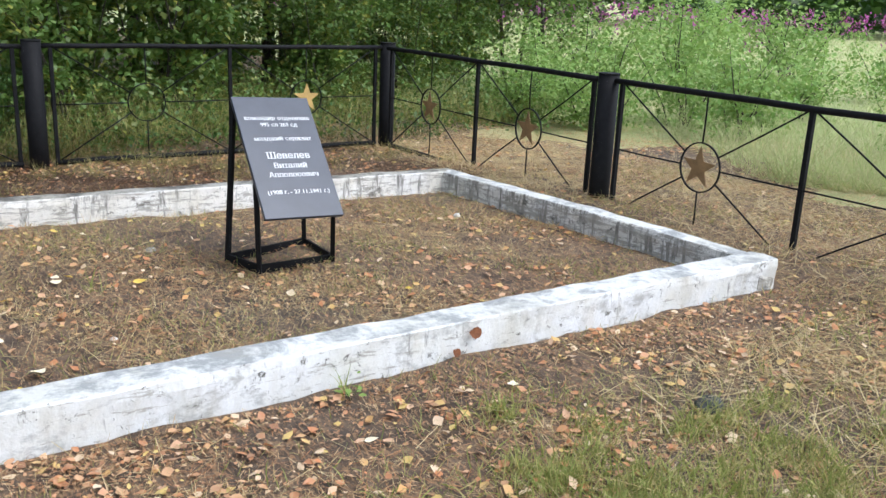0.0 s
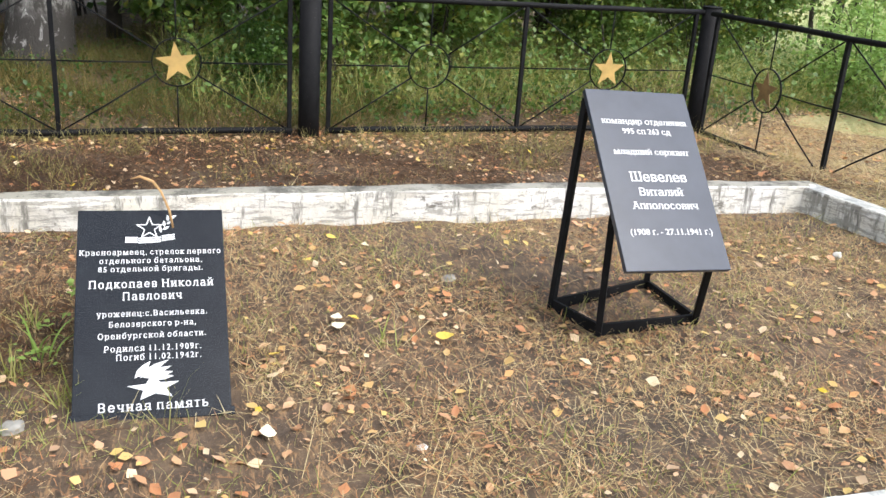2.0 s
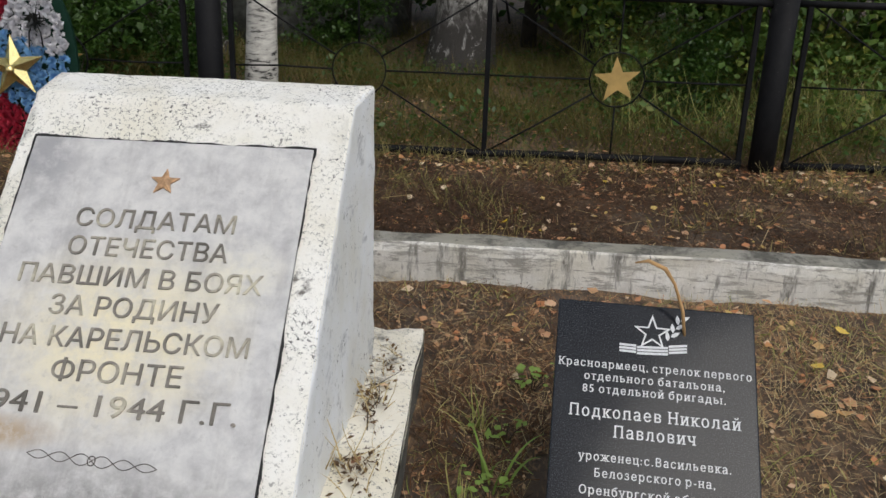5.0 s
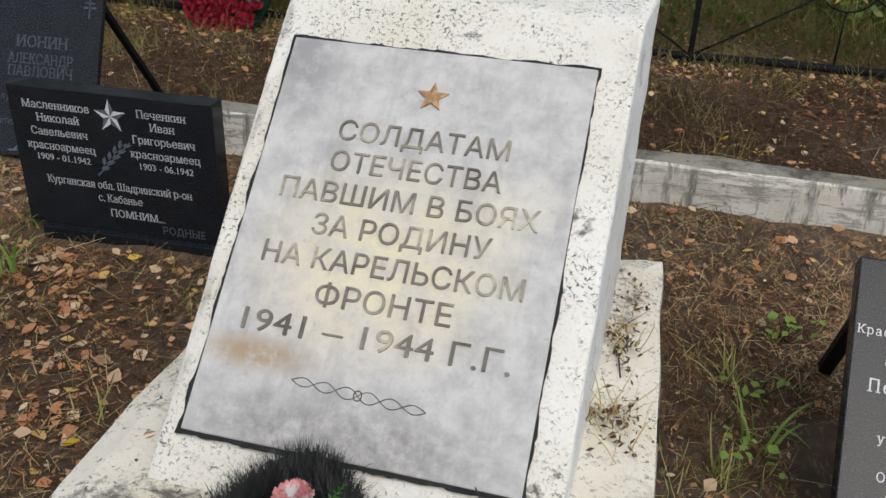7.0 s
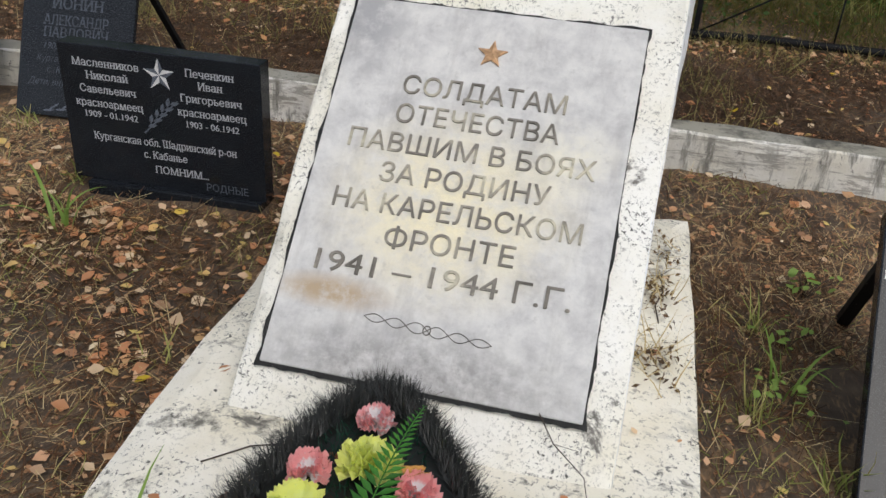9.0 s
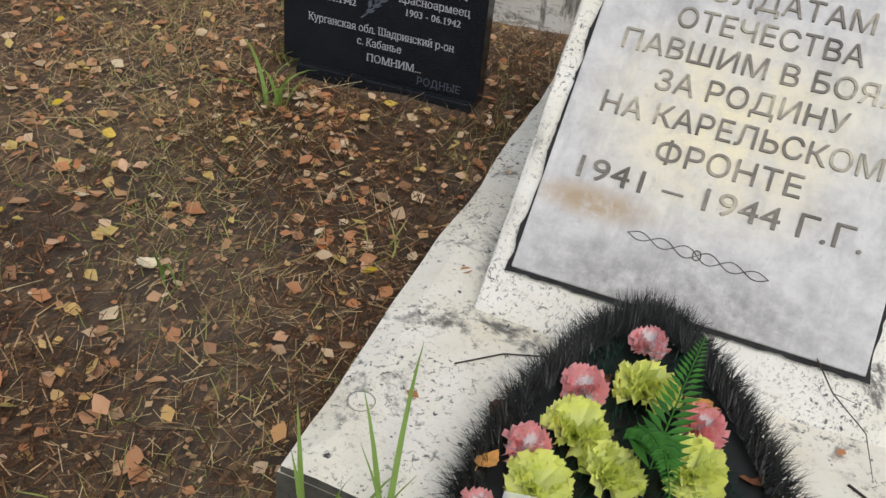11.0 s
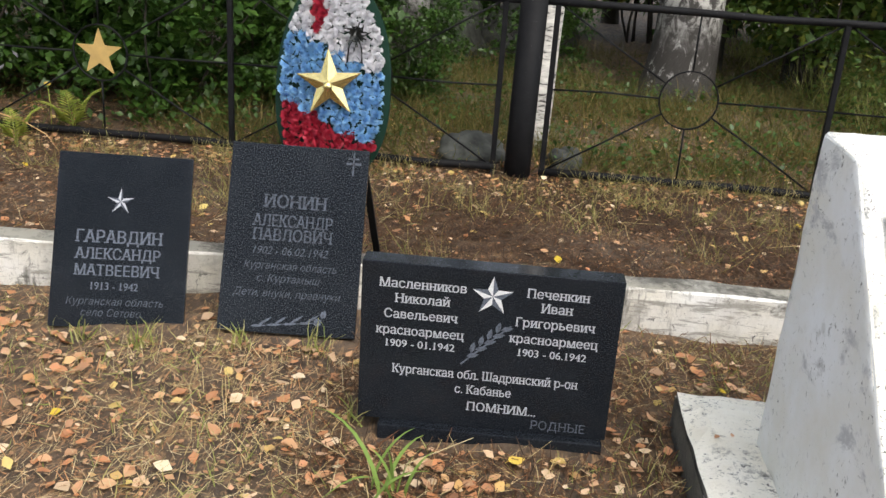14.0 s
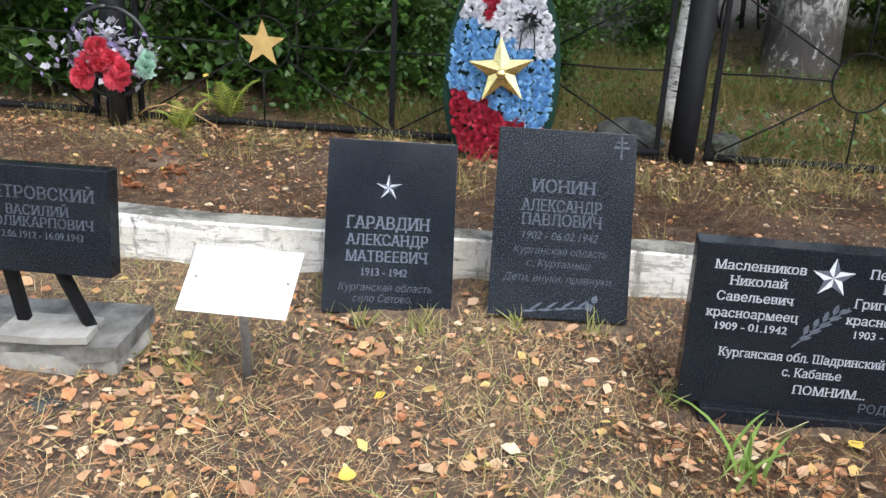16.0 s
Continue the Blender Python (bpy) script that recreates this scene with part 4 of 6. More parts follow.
def stone_tall():
    m = face_frame((-2.726, 5.744, 0.018), (0.998, 0.064, -0.004), (-0.022, 0.402, 0.915))
    e = thing("gravestone", m, "tall grey-black granite gravestone with faded writing, leaning back", "gravestone")
    s = part("slab", slab(0.459, 0.63, 0.025, 0.003), M_granite_dull, e)
    for row in (("ИОНИН", -0.110, 0.103, 0.439, 0.043), ("АЛЕКСАНДР", -0.142, 0.126, 0.374, 0.04), ("ПАВЛОВИЧ", -0.138, 0.130, 0.327, 0.04)):
        inscription(*row, s, M_engrave_faint, bold=0.02)
    for row in (("1902 - 06.02.1942", -0.131, 0.119, 0.274, 0.027), ("Курганская область", -0.157, 0.152, 0.224, 0.025), ("с. Куртамыш", -0.110, 0.100, 0.182, 0.025), ("Дети, внуки, правнуки", -0.186, 0.172, 0.133, 0.025)):
        inscription(*row, s, M_engrave_faint, slant=0.25)
    z = ENGRAVE_Z
    flat_shape([[(0.176, 0.54), (0.182, 0.54), (0.182, 0.62), (0.176, 0.62)], [(0.162, 0.596), (0.175, 0.596), (0.175, 0.602), (0.162, 0.602)], [(0.183, 0.596), (0.197, 0.596), (0.197, 0.602), (0.183, 0.602)], [(0.155, 0.578), (0.175, 0.578), (0.175, 0.586), (0.155, 0.586)], [(0.183, 0.578), (0.204, 0.578), (0.204, 0.586), (0.183, 0.586)]], z, s, M_engrave_faint, "cross_emblem")
    for k in range(8):
        flat_shape([leaf_loop(-0.12 + 0.026 * k, 0.02 + 0.003 * k, 0.055, 0.009, 0.35 + 0.5 * (k % 2) - 0.25)], z + 0.0002 * k, s, M_engrave_grey, "carnation_emblem")
    flat_shape([leaf_loop(0.09, 0.04, 0.03, 0.03, 0.5), leaf_loop(0.115, 0.06, 0.03, 0.022, 1.2)], z, s, M_engrave_grey, "carnation_emblem")
    inv = m.inverted()
    for dx in (-0.2, 0.2):
        part("prop", bar(inv @ Vector((-2.72 + dx, 6.44, -0.01)), inv @ Vector((-2.735 + dx, 6.02, 0.56)), 0.025), M_black, e)


stone_tall()


def stone_small():
    m = face_frame((-3.287, 5.704, -0.004), (0.977, 0.207, -0.035), (-0.043, 0.398, 0.916))
    e = thing("gravestone", m, "small satin black granite gravestone leaning against the kerb", "gravestone")
    s = part("slab", slab(0.433, 0.581, 0.025, 0.003), M_granite, e)
    for row in (("ГАРАВДИН", -0.148, 0.133, 0.303, 0.042), ("АЛЕКСАНДР", -0.148, 0.128, 0.246, 0.037), ("МАТВЕЕВИЧ", -0.146, 0.129, 0.191, 0.037), ("1913 - 1942", -0.091, 0.063, 0.139, 0.026)):
        inscription(*row, s, M_engrave_grey, bold=0.022)
    for row in (("Курганская область", -0.164, 0.147, 0.088, 0.025), ("село Сетово.", -0.115, 0.082, 0.051, 0.025)):
        inscription(*row, s, M_engrave_faint, slant=0.25)
    cx, cy = -0.011, 0.422
    lp = star_loop(cx, cy, 0.046, 0.3)
    flat_shape([[(cx, cy), lp[k], lp[(k + 1) % 10]] for k in range(0, 10, 2)], ENGRAVE_Z, s, M_engrave_soft, "star_emblem")
    flat_shape([[(cx, cy), lp[k], lp[(k + 1) % 10]] for k in range(1, 10, 2)], ENGRAVE_Z, s, M_engrave_faint, "star_emblem")


stone_small()


def lump(size, seed, cuts=4, rough=0.3):
    bm = bmesh.new()
    bmesh.ops.create_icosphere(bm, subdivisions=cuts, radius=1)
    for v in bm.verts:
        q = v.co * 1.3 + Vector((seed * 7.1, seed * 3.3, 0))
        k = 1 + rough * noise.noise(q) + rough * 0.5 * noise.noise(q * 2.6) + rough * 0.3 * noise.noise(q * 6) + rough * 0.15 * noise.noise(q * 14)
        v.co = Vector((v.co.x * size[0], v.co.y * size[1], v.co.z * size[2])) * k
    for f in bm.faces:
        f.smooth = True
    return bm


def chunk(size, seed):
    """A broken concrete block with uneven edges."""
    bm = box(size, (0, 0, size[2] / 2), 0)
    bmesh.ops.subdivide_edges(bm, edges=bm.edges[:], cuts=7, use_grid_fill=True)
    for v in bm.verts:
        q = v.co * 6 + Vector((seed, seed * 2, 0))
        v.co += Vector((noise.noise(q), noise.noise(q + Vector((5, 0, 0))), noise.noise(q + Vector((0, 5, 0))) * 0.5)) * min(size[0], size[1]) * 0.12
    return bm


def stone_on_legs():
    e = thing("plaque_on_legs", pose(-4.12, 5.16, 0), "small black granite plaque on two legs over broken concrete", "gravestone")
    m = pose(-4.12, 5.16, 0).inverted() @ face_frame((-4.118, 5.1, 0.302), (0.385, 0.012, 0), (0, 0.03, 0.29))
    me = bpy.data.meshes.new("slab")
    bm = slab(0.385, 0.292, 0.06, 0.004)
    bm.to_mesh(me)
    bm.free()
    s = place("slab", me, M_granite, e)
    s.matrix_local = m
    for row in (("ПЕТРОВСКИЙ", -0.155, 0.156, 0.220, 0.034), ("ВАСИЛИЙ", -0.089, 0.084, 0.173, 0.027), ("ПОЛИКАРПОВИЧ", -0.152, 0.151, 0.141, 0.027), ("12.06.1912 - 16.09.1942", -0.116, 0.122, 0.106, 0.02)):
        inscription(*row, s, M_engrave_faint, bold=0.02)
    for dx, lean in ((-0.11, -0.01), (0.035, 0.045)):
        part("leg", bar((dx + lean, 0.03, 0.1), (dx, -0.03, 0.31), 0.032), M_black, e)
    b = thing("broken_concrete_block", pose(-4.28, 5.22, -0.03, 0, 0, 4), "crumbling grey concrete footing under the plaque", "concrete block")
    part("block", chunk((0.68, 0.25, 0.085), 3), M_rubble, b)
    part("layer", chunk((0.69, 0.27, 0.05), 5), M_rubble_dark, b, "darker weathered upper layer").location = (0.0, 0.004, 0.083)
    part("flake", chunk((0.25, 0.15, 0.022), 8), M_rubble, b, "loose grey cement flake").location = (0.13, -0.075, 0.128)
    part("flake", chunk((0.16, 0.1, 0.018), 11), M_rubble_dark, b).location = (-0.16, -0.05, 0.128)
    r = thing("flat_stone", pose(-4.06, 4.93, 0.0, 0, 0, 20), "small flat grey stone on the soil", "stone")
    part("stone", lump((0.05, 0.035, 0.018), 4), M_rock, r)


stone_on_legs()


def white_sign():
    e = thing("sign_plate", pose(-3.6, 5.22, 0), "blank white plastic sign plate tilted on a thin steel stake", "sign")
    part("stake", tube([(0, 0, -0.08), (0.01, -0.03, 0.12), (0.03, -0.12, 0.328)], 0.014, 8), M_galv, e)
    m = face_frame((0.027, -0.194, 0.271), (0.993, -0.108, 0.053), (0.046, 0.751, 0.658))
    bm = slab(0.307, 0.193, 0.005, 0.0015)
    bm.transform(m)
    p = part("plate", bm, M_white_plastic, e)
    for u, v in ((-0.125, 0.1), (0.135, 0.1)):
        q = tube([m @ Vector((u, v, -0.001)), m @ Vector((u, v, 0.0035))], 0.005, 8)
        part("screw", q, M_galv, p)


white_sign()

# ---- wreaths and flowers ----


def flower_paint(name, stops, rough=0.55):
    return scattered(name, stops, rough, 0.4)


def two_tone(name, heart, tip, r):
    """Dyed fabric petals, paler towards the heart of the flower."""
    m, n, l, b = material(name, 0.6)
    co, ln = n.new("ShaderNodeTexCoord"), n.new("ShaderNodeVectorMath")
    ln.operation = "LENGTH"
    l.new(co.outputs["Object"], ln.inputs[0])
    mul = n.new("ShaderNodeMath")
    mul.operation = "MULTIPLY_ADD"
    l.new(ln.outputs["Value"], mul.inputs[0])
    mul.inputs[1].default_value = 1 / r
    l.new(ramp(n, l, tex_noise(n, l, 60, 3), (0.3, (0,)), (0.7, (0.3,))), mul.inputs[2])
    c = ramp(n, l, mul.outputs[0], (0.8, heart), (1.2, tip))
    l.new(c, b.inputs["Base Color"])
    t, x = n.new("ShaderNodeBsdfTranslucent"), n.new("ShaderNodeMixShader")
    x.inputs[0].default_value = 0.45
    l.new(c, t.inputs[0])
    l.new(b.outputs[0], x.inputs[1])
    l.new(t.outputs[0], x.inputs[2])
    l.new(x.outputs[0], n["Material Output"].inputs[0])
    return m


M_pink = two_tone("pink_fabric_petals", (1.0, 0.94, 0.95), (1.0, 0.48, 0.48), 0.044)
M_yellow = two_tone("lemon_fabric_petals", (0.95, 1.0, 0.42), (0.96, 1.0, 0.3), 0.065)
M_redflower = flower_paint("red_fabric_petals", [(0.75, 0.06, 0.1), (0.8, 0.12, 0.16), (0.65, 0.04, 0.08)])
M_mint = flower_paint("mint_fabric_petals", [(0.45, 0.68, 0.55), (0.55, 0.75, 0.62)])
M_lilac = flower_paint("grey_lilac_petals", [(0.5, 0.48, 0.55), (0.62, 0.62, 0.64), (0.3, 0.2, 0.5)])
M_fern = flower_paint("plastic_fern", [(0.05, 0.2, 0.03), (0.09, 0.3, 0.05), (0.04, 0.15, 0.03)])
M_tinsel = simple("black_tinsel", (0.012, 0.014, 0.013), 0.4, 0, 30, 0.3)
M_pine = flower_paint("dark_green_tinsel", [(0.01, 0.05, 0.03), (0.02, 0.07, 0.05)])
M_p_white = flower_paint("white_film_petals", [(0.82, 0.81, 0.84), (0.88, 0.88, 0.9), (0.72, 0.7, 0.74)], 0.35)
M_p_blue = flower_paint("blue_film_petals", [(0.24, 0.52, 0.82), (0.38, 0.64, 0.88), (0.18, 0.42, 0.74)], 0.35)
M_p_red = flower_paint("crimson_film_petals", [(0.5, 0.03, 0.07), (0.62, 0.06, 0.1), (0.4, 0.02, 0.05)], 0.3)
PETAL = ([(0, 0, 0), (0.3, 0.5, 0.06), (0.42, 0.95, 0.02), (0.2, 0.9, 0.1), (0.05, 1.06, 0.02), (-0.15, 0.9, 0.1), (-0.4, 0.97, 0.0), (-0.3, 0.5, 0.06)],
         [(0, 1, 7), (1, 2, 3), (1, 3, 7), (3, 4, 5), (3, 5, 7), (5, 6, 7)])


FRINGE_N = 9
FRINGE = ([(0, 0, 0)] + [(0.62 * (k / (FRINGE_N - 1) - 0.5) * 1.5, (1.0 if k % 2 else 0.86) - 0.22 * abs(k / (FRINGE_N - 1) - 0.5), 0.12 if k % 2 else -0.05) for k in range(FRINGE_N)],
          [(0, k + 2, k + 1) for k in range(FRINGE_N - 1)])


def carnation(name, r, count=70, template=None):
    """Ruffled petals in a full dome."""
    tv, tf = template or PETAL
    pitch = rng.uniform(0.02, 1.0, count) ** 0.8 * 1.5
    pos = np.zeros((count, 3))
    lift = np.clip(pitch / 1.5, 0, 1)
    yaw = rng.uniform(0, 6.28, count)
    pos[:, 0], pos[:, 1], pos[:, 2] = -np.sin(yaw) * r * 0.3 * (1 - lift), np.cos(yaw) * r * 0.3 * (1 - lift), 0.12 * r * lift
    size = r * rng.uniform(0.62, 0.85, count)
    if template:
        pos[:], pitch, size = 0, pitch * 0.82, r * rng.uniform(0.8, 1.1, count)
    me = scatter_mesh(name, tv, tf, pos, size, yaw, pitch, rng.normal(0, 0.35, count), rng.uniform(0.9, 1.4, count))
    if template:
        bm = bmesh.new()
        bm.from_mesh(me)
        bmesh.ops.remove_doubles(bm, verts=bm.verts, dist=1e-5)
        bm.to_mesh(me)
        bm.free()
    return me


def teardrop(n, half_w, length):
    """Outline of a wreath: pointed round top at +y, broad foot."""
    out = []
    for k in range(n):
        a = 2 * math.pi * k / n
        y = math.cos(a)
        out.append((half_w * math.sin(a) * (1 - 0.38 * y) * (1 if y < 0.6 else 1), length / 2 * y))
    return out


def flat_disc(r, at):
    return tube([(at[0], at[1], at[2] - 0.0005), at], [r, r], 14)


def base_wreath():
    """The dark wreath lying on the slab against the stele's foot."""
    m = face_frame((-0.915, 3.375, 0.152), (0.99, 0.12, 0), (-0.095, 0.78, 0.075))
    e = thing("funeral_wreath", m, "black tinsel wreath with pink and yellow carnations on the slab", "wreath")
    length, hw = 0.8, 0.245
    line = [(x, y + length / 2) for x, y in teardrop(72, hw, length)]
    pts = [(x, y, 0.015) for x, y in line]
    bm = bmesh.new()
    vs = [bm.verts.new((x * 0.97, y, 0.012)) for x, y in line]
    wv = [bm.verts.new((x * 0.97, y, 0.0)) for x, y in line]
    bm.faces.new(vs)
    bm.faces.new(wv[::-1])
    for k in range(72):
        bm.faces.new((vs[k], wv[k], wv[(k + 1) % 72], vs[(k + 1) % 72]))
    bmesh.ops.recalc_face_normals(bm, faces=bm.faces)
    part("backing", bm, M_tinsel, e)
    k = 9000
    i = rng.integers(0, 72, k)
    f = rng.random(k)[:, None]
    L = np.array(pts)
    pos = L[i] * (1 - f) + L[(i + 1) % 72] * f
    cen = np.array([0, length * 0.42, 0])
    pos[:, :2] -= (pos[:, :2] - cen[:2]) * rng.uniform(0.0, 0.14, k)[:, None]
    pos[:, 2] += 0.012
    spike = ([(-0.5, 0, 0), (0.5, 0, 0), (0, 1, 0)], [(0, 1, 2)])
    out = np.arctan2(pos[:, 1] - cen[1], pos[:, 0]) - math.pi / 2
    size = rng.uniform(0.03, 0.06, k)
    me = scatter_mesh("fringe", spike[0], spike[1], pos, size, out + rng.normal(0, 0.7, k), rng.uniform(-0.1, 1.3, k), np.zeros(k), 0.0022 / size)
    place("fringe", me, M_tinsel, e)
    k = 2600
    pos = np.stack([rng.uniform(-hw, hw, k) * 0.85, rng.uniform(0.05, length * 0.88, k), np.full(k, 0.014)], 1)
    pos = pos[np.abs(pos[:, 0]) < hw * 0.9 * (1.25 - pos[:, 1] / length)]
    k = len(pos)
    size = rng.uniform(0.02, 0.045, k)
    place("greenery", scatter_mesh("greenery", spike[0], spike[1], pos, size, rng.uniform(0, 6.28, k), rng.uniform(0.2, 1.2, k), np.zeros(k), 0.003 / size), M_pine, e)
    for mat, r, spots in ((M_pink, 0.044, ((-0.003, 0.69), (-0.103, 0.555), (-0.174, 0.408), (0.09, 0.53), (0.161, 0.36), (-0.22, 0.267), (-0.02, 0.2), (0.11, 0.12))), (M_yellow, 0.06, ((-0.1, 0.2), (0.06, 0.17), (-0.02, 0.1), (0.0, 0.58), (-0.102, 0.46), (-0.045, 0.39), (0.083, 0.44), (-0.15, 0.34), (0.125, 0.285)))):
        for x, y in spots:
            c = place("carnation", carnation("carnation", r * rng.uniform(0.92, 1.08), 46, FRINGE), mat, e)
            c.matrix_local = pose(x, y, 0.03, rng.uniform(-15, 25), rng.uniform(-15, 15), rng.uniform(0, 360))
    # fern frond
    for (x0, y0), (x1, y1), wide in (((0.005, 0.36), (0.085, 0.7), 0.058), ((0.01, 0.47), (0.045, 0.33), 0.045), ((-0.02, 0.47), (0.03, 0.38), 0.04)):
        k = 44
        t = np.repeat(np.linspace(0.08, 1, k // 2), 2)
        pos = np.stack([x0 + (x1 - x0) * t, y0 + (y1 - y0) * t, 0.075 + 0.035 * np.sin(3 * t)], 1)
        ang = math.atan2(y1 - y0, x1 - x0) - math.pi / 2
        yaw = ang + np.tile([0.95, -0.95], k // 2)
        fr = place("fern", scatter_mesh("fern", LEAF_LOW[0], LEAF_LOW[1], pos, wide * (1.12 - t), yaw, np.full(k, 0.12), np.zeros(k), np.full(k, 0.42)), M_fern, e, "green plastic fern frond")
        part("midrib", tube([tuple(p) for p in pos[::6]], 0.0014, 4), M_fern, fr)
    # film sleeve with a printed card
    film = bmesh.new()
    nx, ny = 14, 10
    grid = [[film.verts.new((-0.2 + 0.36 * i / nx + 0.01 * j / ny, 0.03 + 0.265 * j / ny + (0.03 - 0.04 * i / nx) * i / nx, 0.082 + 0.01 * math.sin(4 * i / nx + j * 0.4) - 0.02 * (i / nx - 0.5) ** 2)) for i in range(nx + 1)] for j in range(ny + 1)]
    for j in range(ny):
        for i in range(nx):
            film.faces.new((grid[j][i], grid[j][i + 1], grid[j + 1][i + 1], grid[j + 1][i])).smooth = True
    fm, n, l, b = material("clear_film", 0.25)
    b.inputs["Base Color"].default_value, b.inputs["Alpha"].default_value = (0.95, 0.95, 0.96, 1), 0.48
    s = part("card_sleeve", film, fm, e, "translucent plastic sleeve with a printed card")
    inscription("Выгозерская", -0.08, 0.085, 0.0, 0.0285, s, M_ink, 0, 0.0, "print", serif=False)
    s.children[-1].matrix_local = pose(-0.04, 0.222, 0.101, 0, 0, -4)
    for x0, w in ((-0.1, 0.05), (-0.045, 0.05), (0.01, 0.04)):
        part("print_bar", box((w, 0.02, 0.0006), (x0 + w / 2 - 0.01, 0.178 - 0.06 * (x0 + 0.1), 0.099), 0), M_ink, s)
    for u in (0.3, 0.5, 0.7, 0.82):
        hole = tube([(-0.19 + 0.36 * u, 0.283 + (0.03 - 0.04 * u) * u, 0.094), (-0.19 + 0.36 * u, 0.283 + (0.03 - 0.04 * u) * u, 0.0975)], 0.0045, 10)
        part("eyelet", hole, M_ink, s)
    part("print_mark", flat_disc(0.012, (-0.15, 0.232, 0.0985)), M_ink, s)
    emb = ring_bm(0.016, 0.0006, 0.004, 16)
    emb.transform(Matrix.Translation((-0.15, 0.232, 0.099)) @ Matrix.Rotation(radians(90), 4, "X"))
    part("print_mark", emb, M_ink, s)


base_wreath()


def tricolour_wreath():
    """The upright wreath of ruffled film rosettes standing against the back fence."""
    m = face_frame((-3.1, 8.17, -0.115), (1, 0.03, 0), (-0.0, 0.15, 1.0)) @ Matrix.Scale(1.09, 4)
    e = thing("tricolour_wreath", m, "white, blue and red wreath with a gold star, against the fence", "wreath")
    length, hw = 1.0, 0.272

    def half(v):
        q = max(0.0, 1 - abs((v - 0.42) / (0.6 if v > 0.42 else 0.46)) ** 2.3)
        return hw * q ** 0.5

    n = 48
    rim = [(half(v) + 0.035, v) for v in np.linspace(0.0, 1.02, n // 2)]
    outline = rim + [(-x, v) for x, v in rim[::-1]]
    bm = bmesh.new()
    f = [bm.verts.new((x, v, 0.0)) for x, v in outline]
    g = [bm.verts.new((x, v, -0.03)) for x, v in outline]
    bm.faces.new(f)
    bm.faces.new(g[::-1])
    k = len(outline)
    for i in range(k):
        bm.faces.new((f[i], g[i], g[(i + 1) % k], f[(i + 1) % k]))
    bmesh.ops.recalc_face_normals(bm, faces=bm.faces)
    part("backing", bm, M_pine, e, "dark green backing board")
    meshes = {mat: [carnation("rosette", 0.038, 34) for _ in range(3)] for mat in (M_p_white, M_p_blue, M_p_red)}
    step, j = 0.052, 0
    v = 0.03
    while v < 0.99:
        h = half(v)
        cnt = max(1, int(2 * h / step))
        for i in range(cnt):
            u = (i + 0.5) / cnt * 2 * h - h
            w = v - 0.53
            mat = M_p_white if w > 0.125 - 0.42 * u else M_p_red if w < -0.25 - 0.45 * u else M_p_blue
            if -0.13 < u < -0.05 and 0.76 < v < 0.9:
                mat = M_p_red
            r = place("rosette", meshes[mat][j % 3], mat, e)
            r.matrix_local = pose(u + rng.normal(0, 0.006), v + rng.normal(0, 0.006), 0.012 + 0.06 * (1 - (u / hw) ** 2), rng.uniform(-25, 25), rng.uniform(-25, 25), rng.uniform(0, 360))
            j += 1
        v += step * 0.88
    s = star_bm(0.18, 0.072, 0.012, 0.05, 0.08)
    s.transform(Matrix.Translation((0.0, 0.485, 0.118)) @ Matrix.Rotation(radians(-90), 4, "X"))
    part("star", s, M_foil, e, "faceted gold foil star")
    part("boss", lump((0.026, 0.026, 0.02), 2, 2, 0.15), M_foil, e).location = (0.0, 0.475, 0.172)
    k = 90
    spike = ([(-0.5, 0, 0), (0.5, 0, 0), (0.3, 1, 0.1), (-0.3, 0.9, 0.1)], [(0, 1, 2), (0, 2, 3)])
    pos = np.tile(np.array([[0.125, 0.745, 0.11]]), (k, 1)) + rng.normal(0, 0.012, (k, 3))
    size = rng.uniform(0.03, 0.06, k)
    place("bow", scatter_mesh("bow", spike[0], spike[1], pos, size, rng.uniform(0, 6.28, k), rng.uniform(0, 0.7, k), np.zeros(k), 0.009 / size), M_tinsel, e, "black tinsel bow")
    for dx in (-0.035, 0.03):
        part("bow_tail", tube([(0.125 + dx * 0.3, 0.73, 0.115), (0.125 + dx, 0.68, 0.108), (0.125 + dx * 1.2, 0.6, 0.1)], 0.004, 5), M_tinsel, e)


tricolour_wreath()


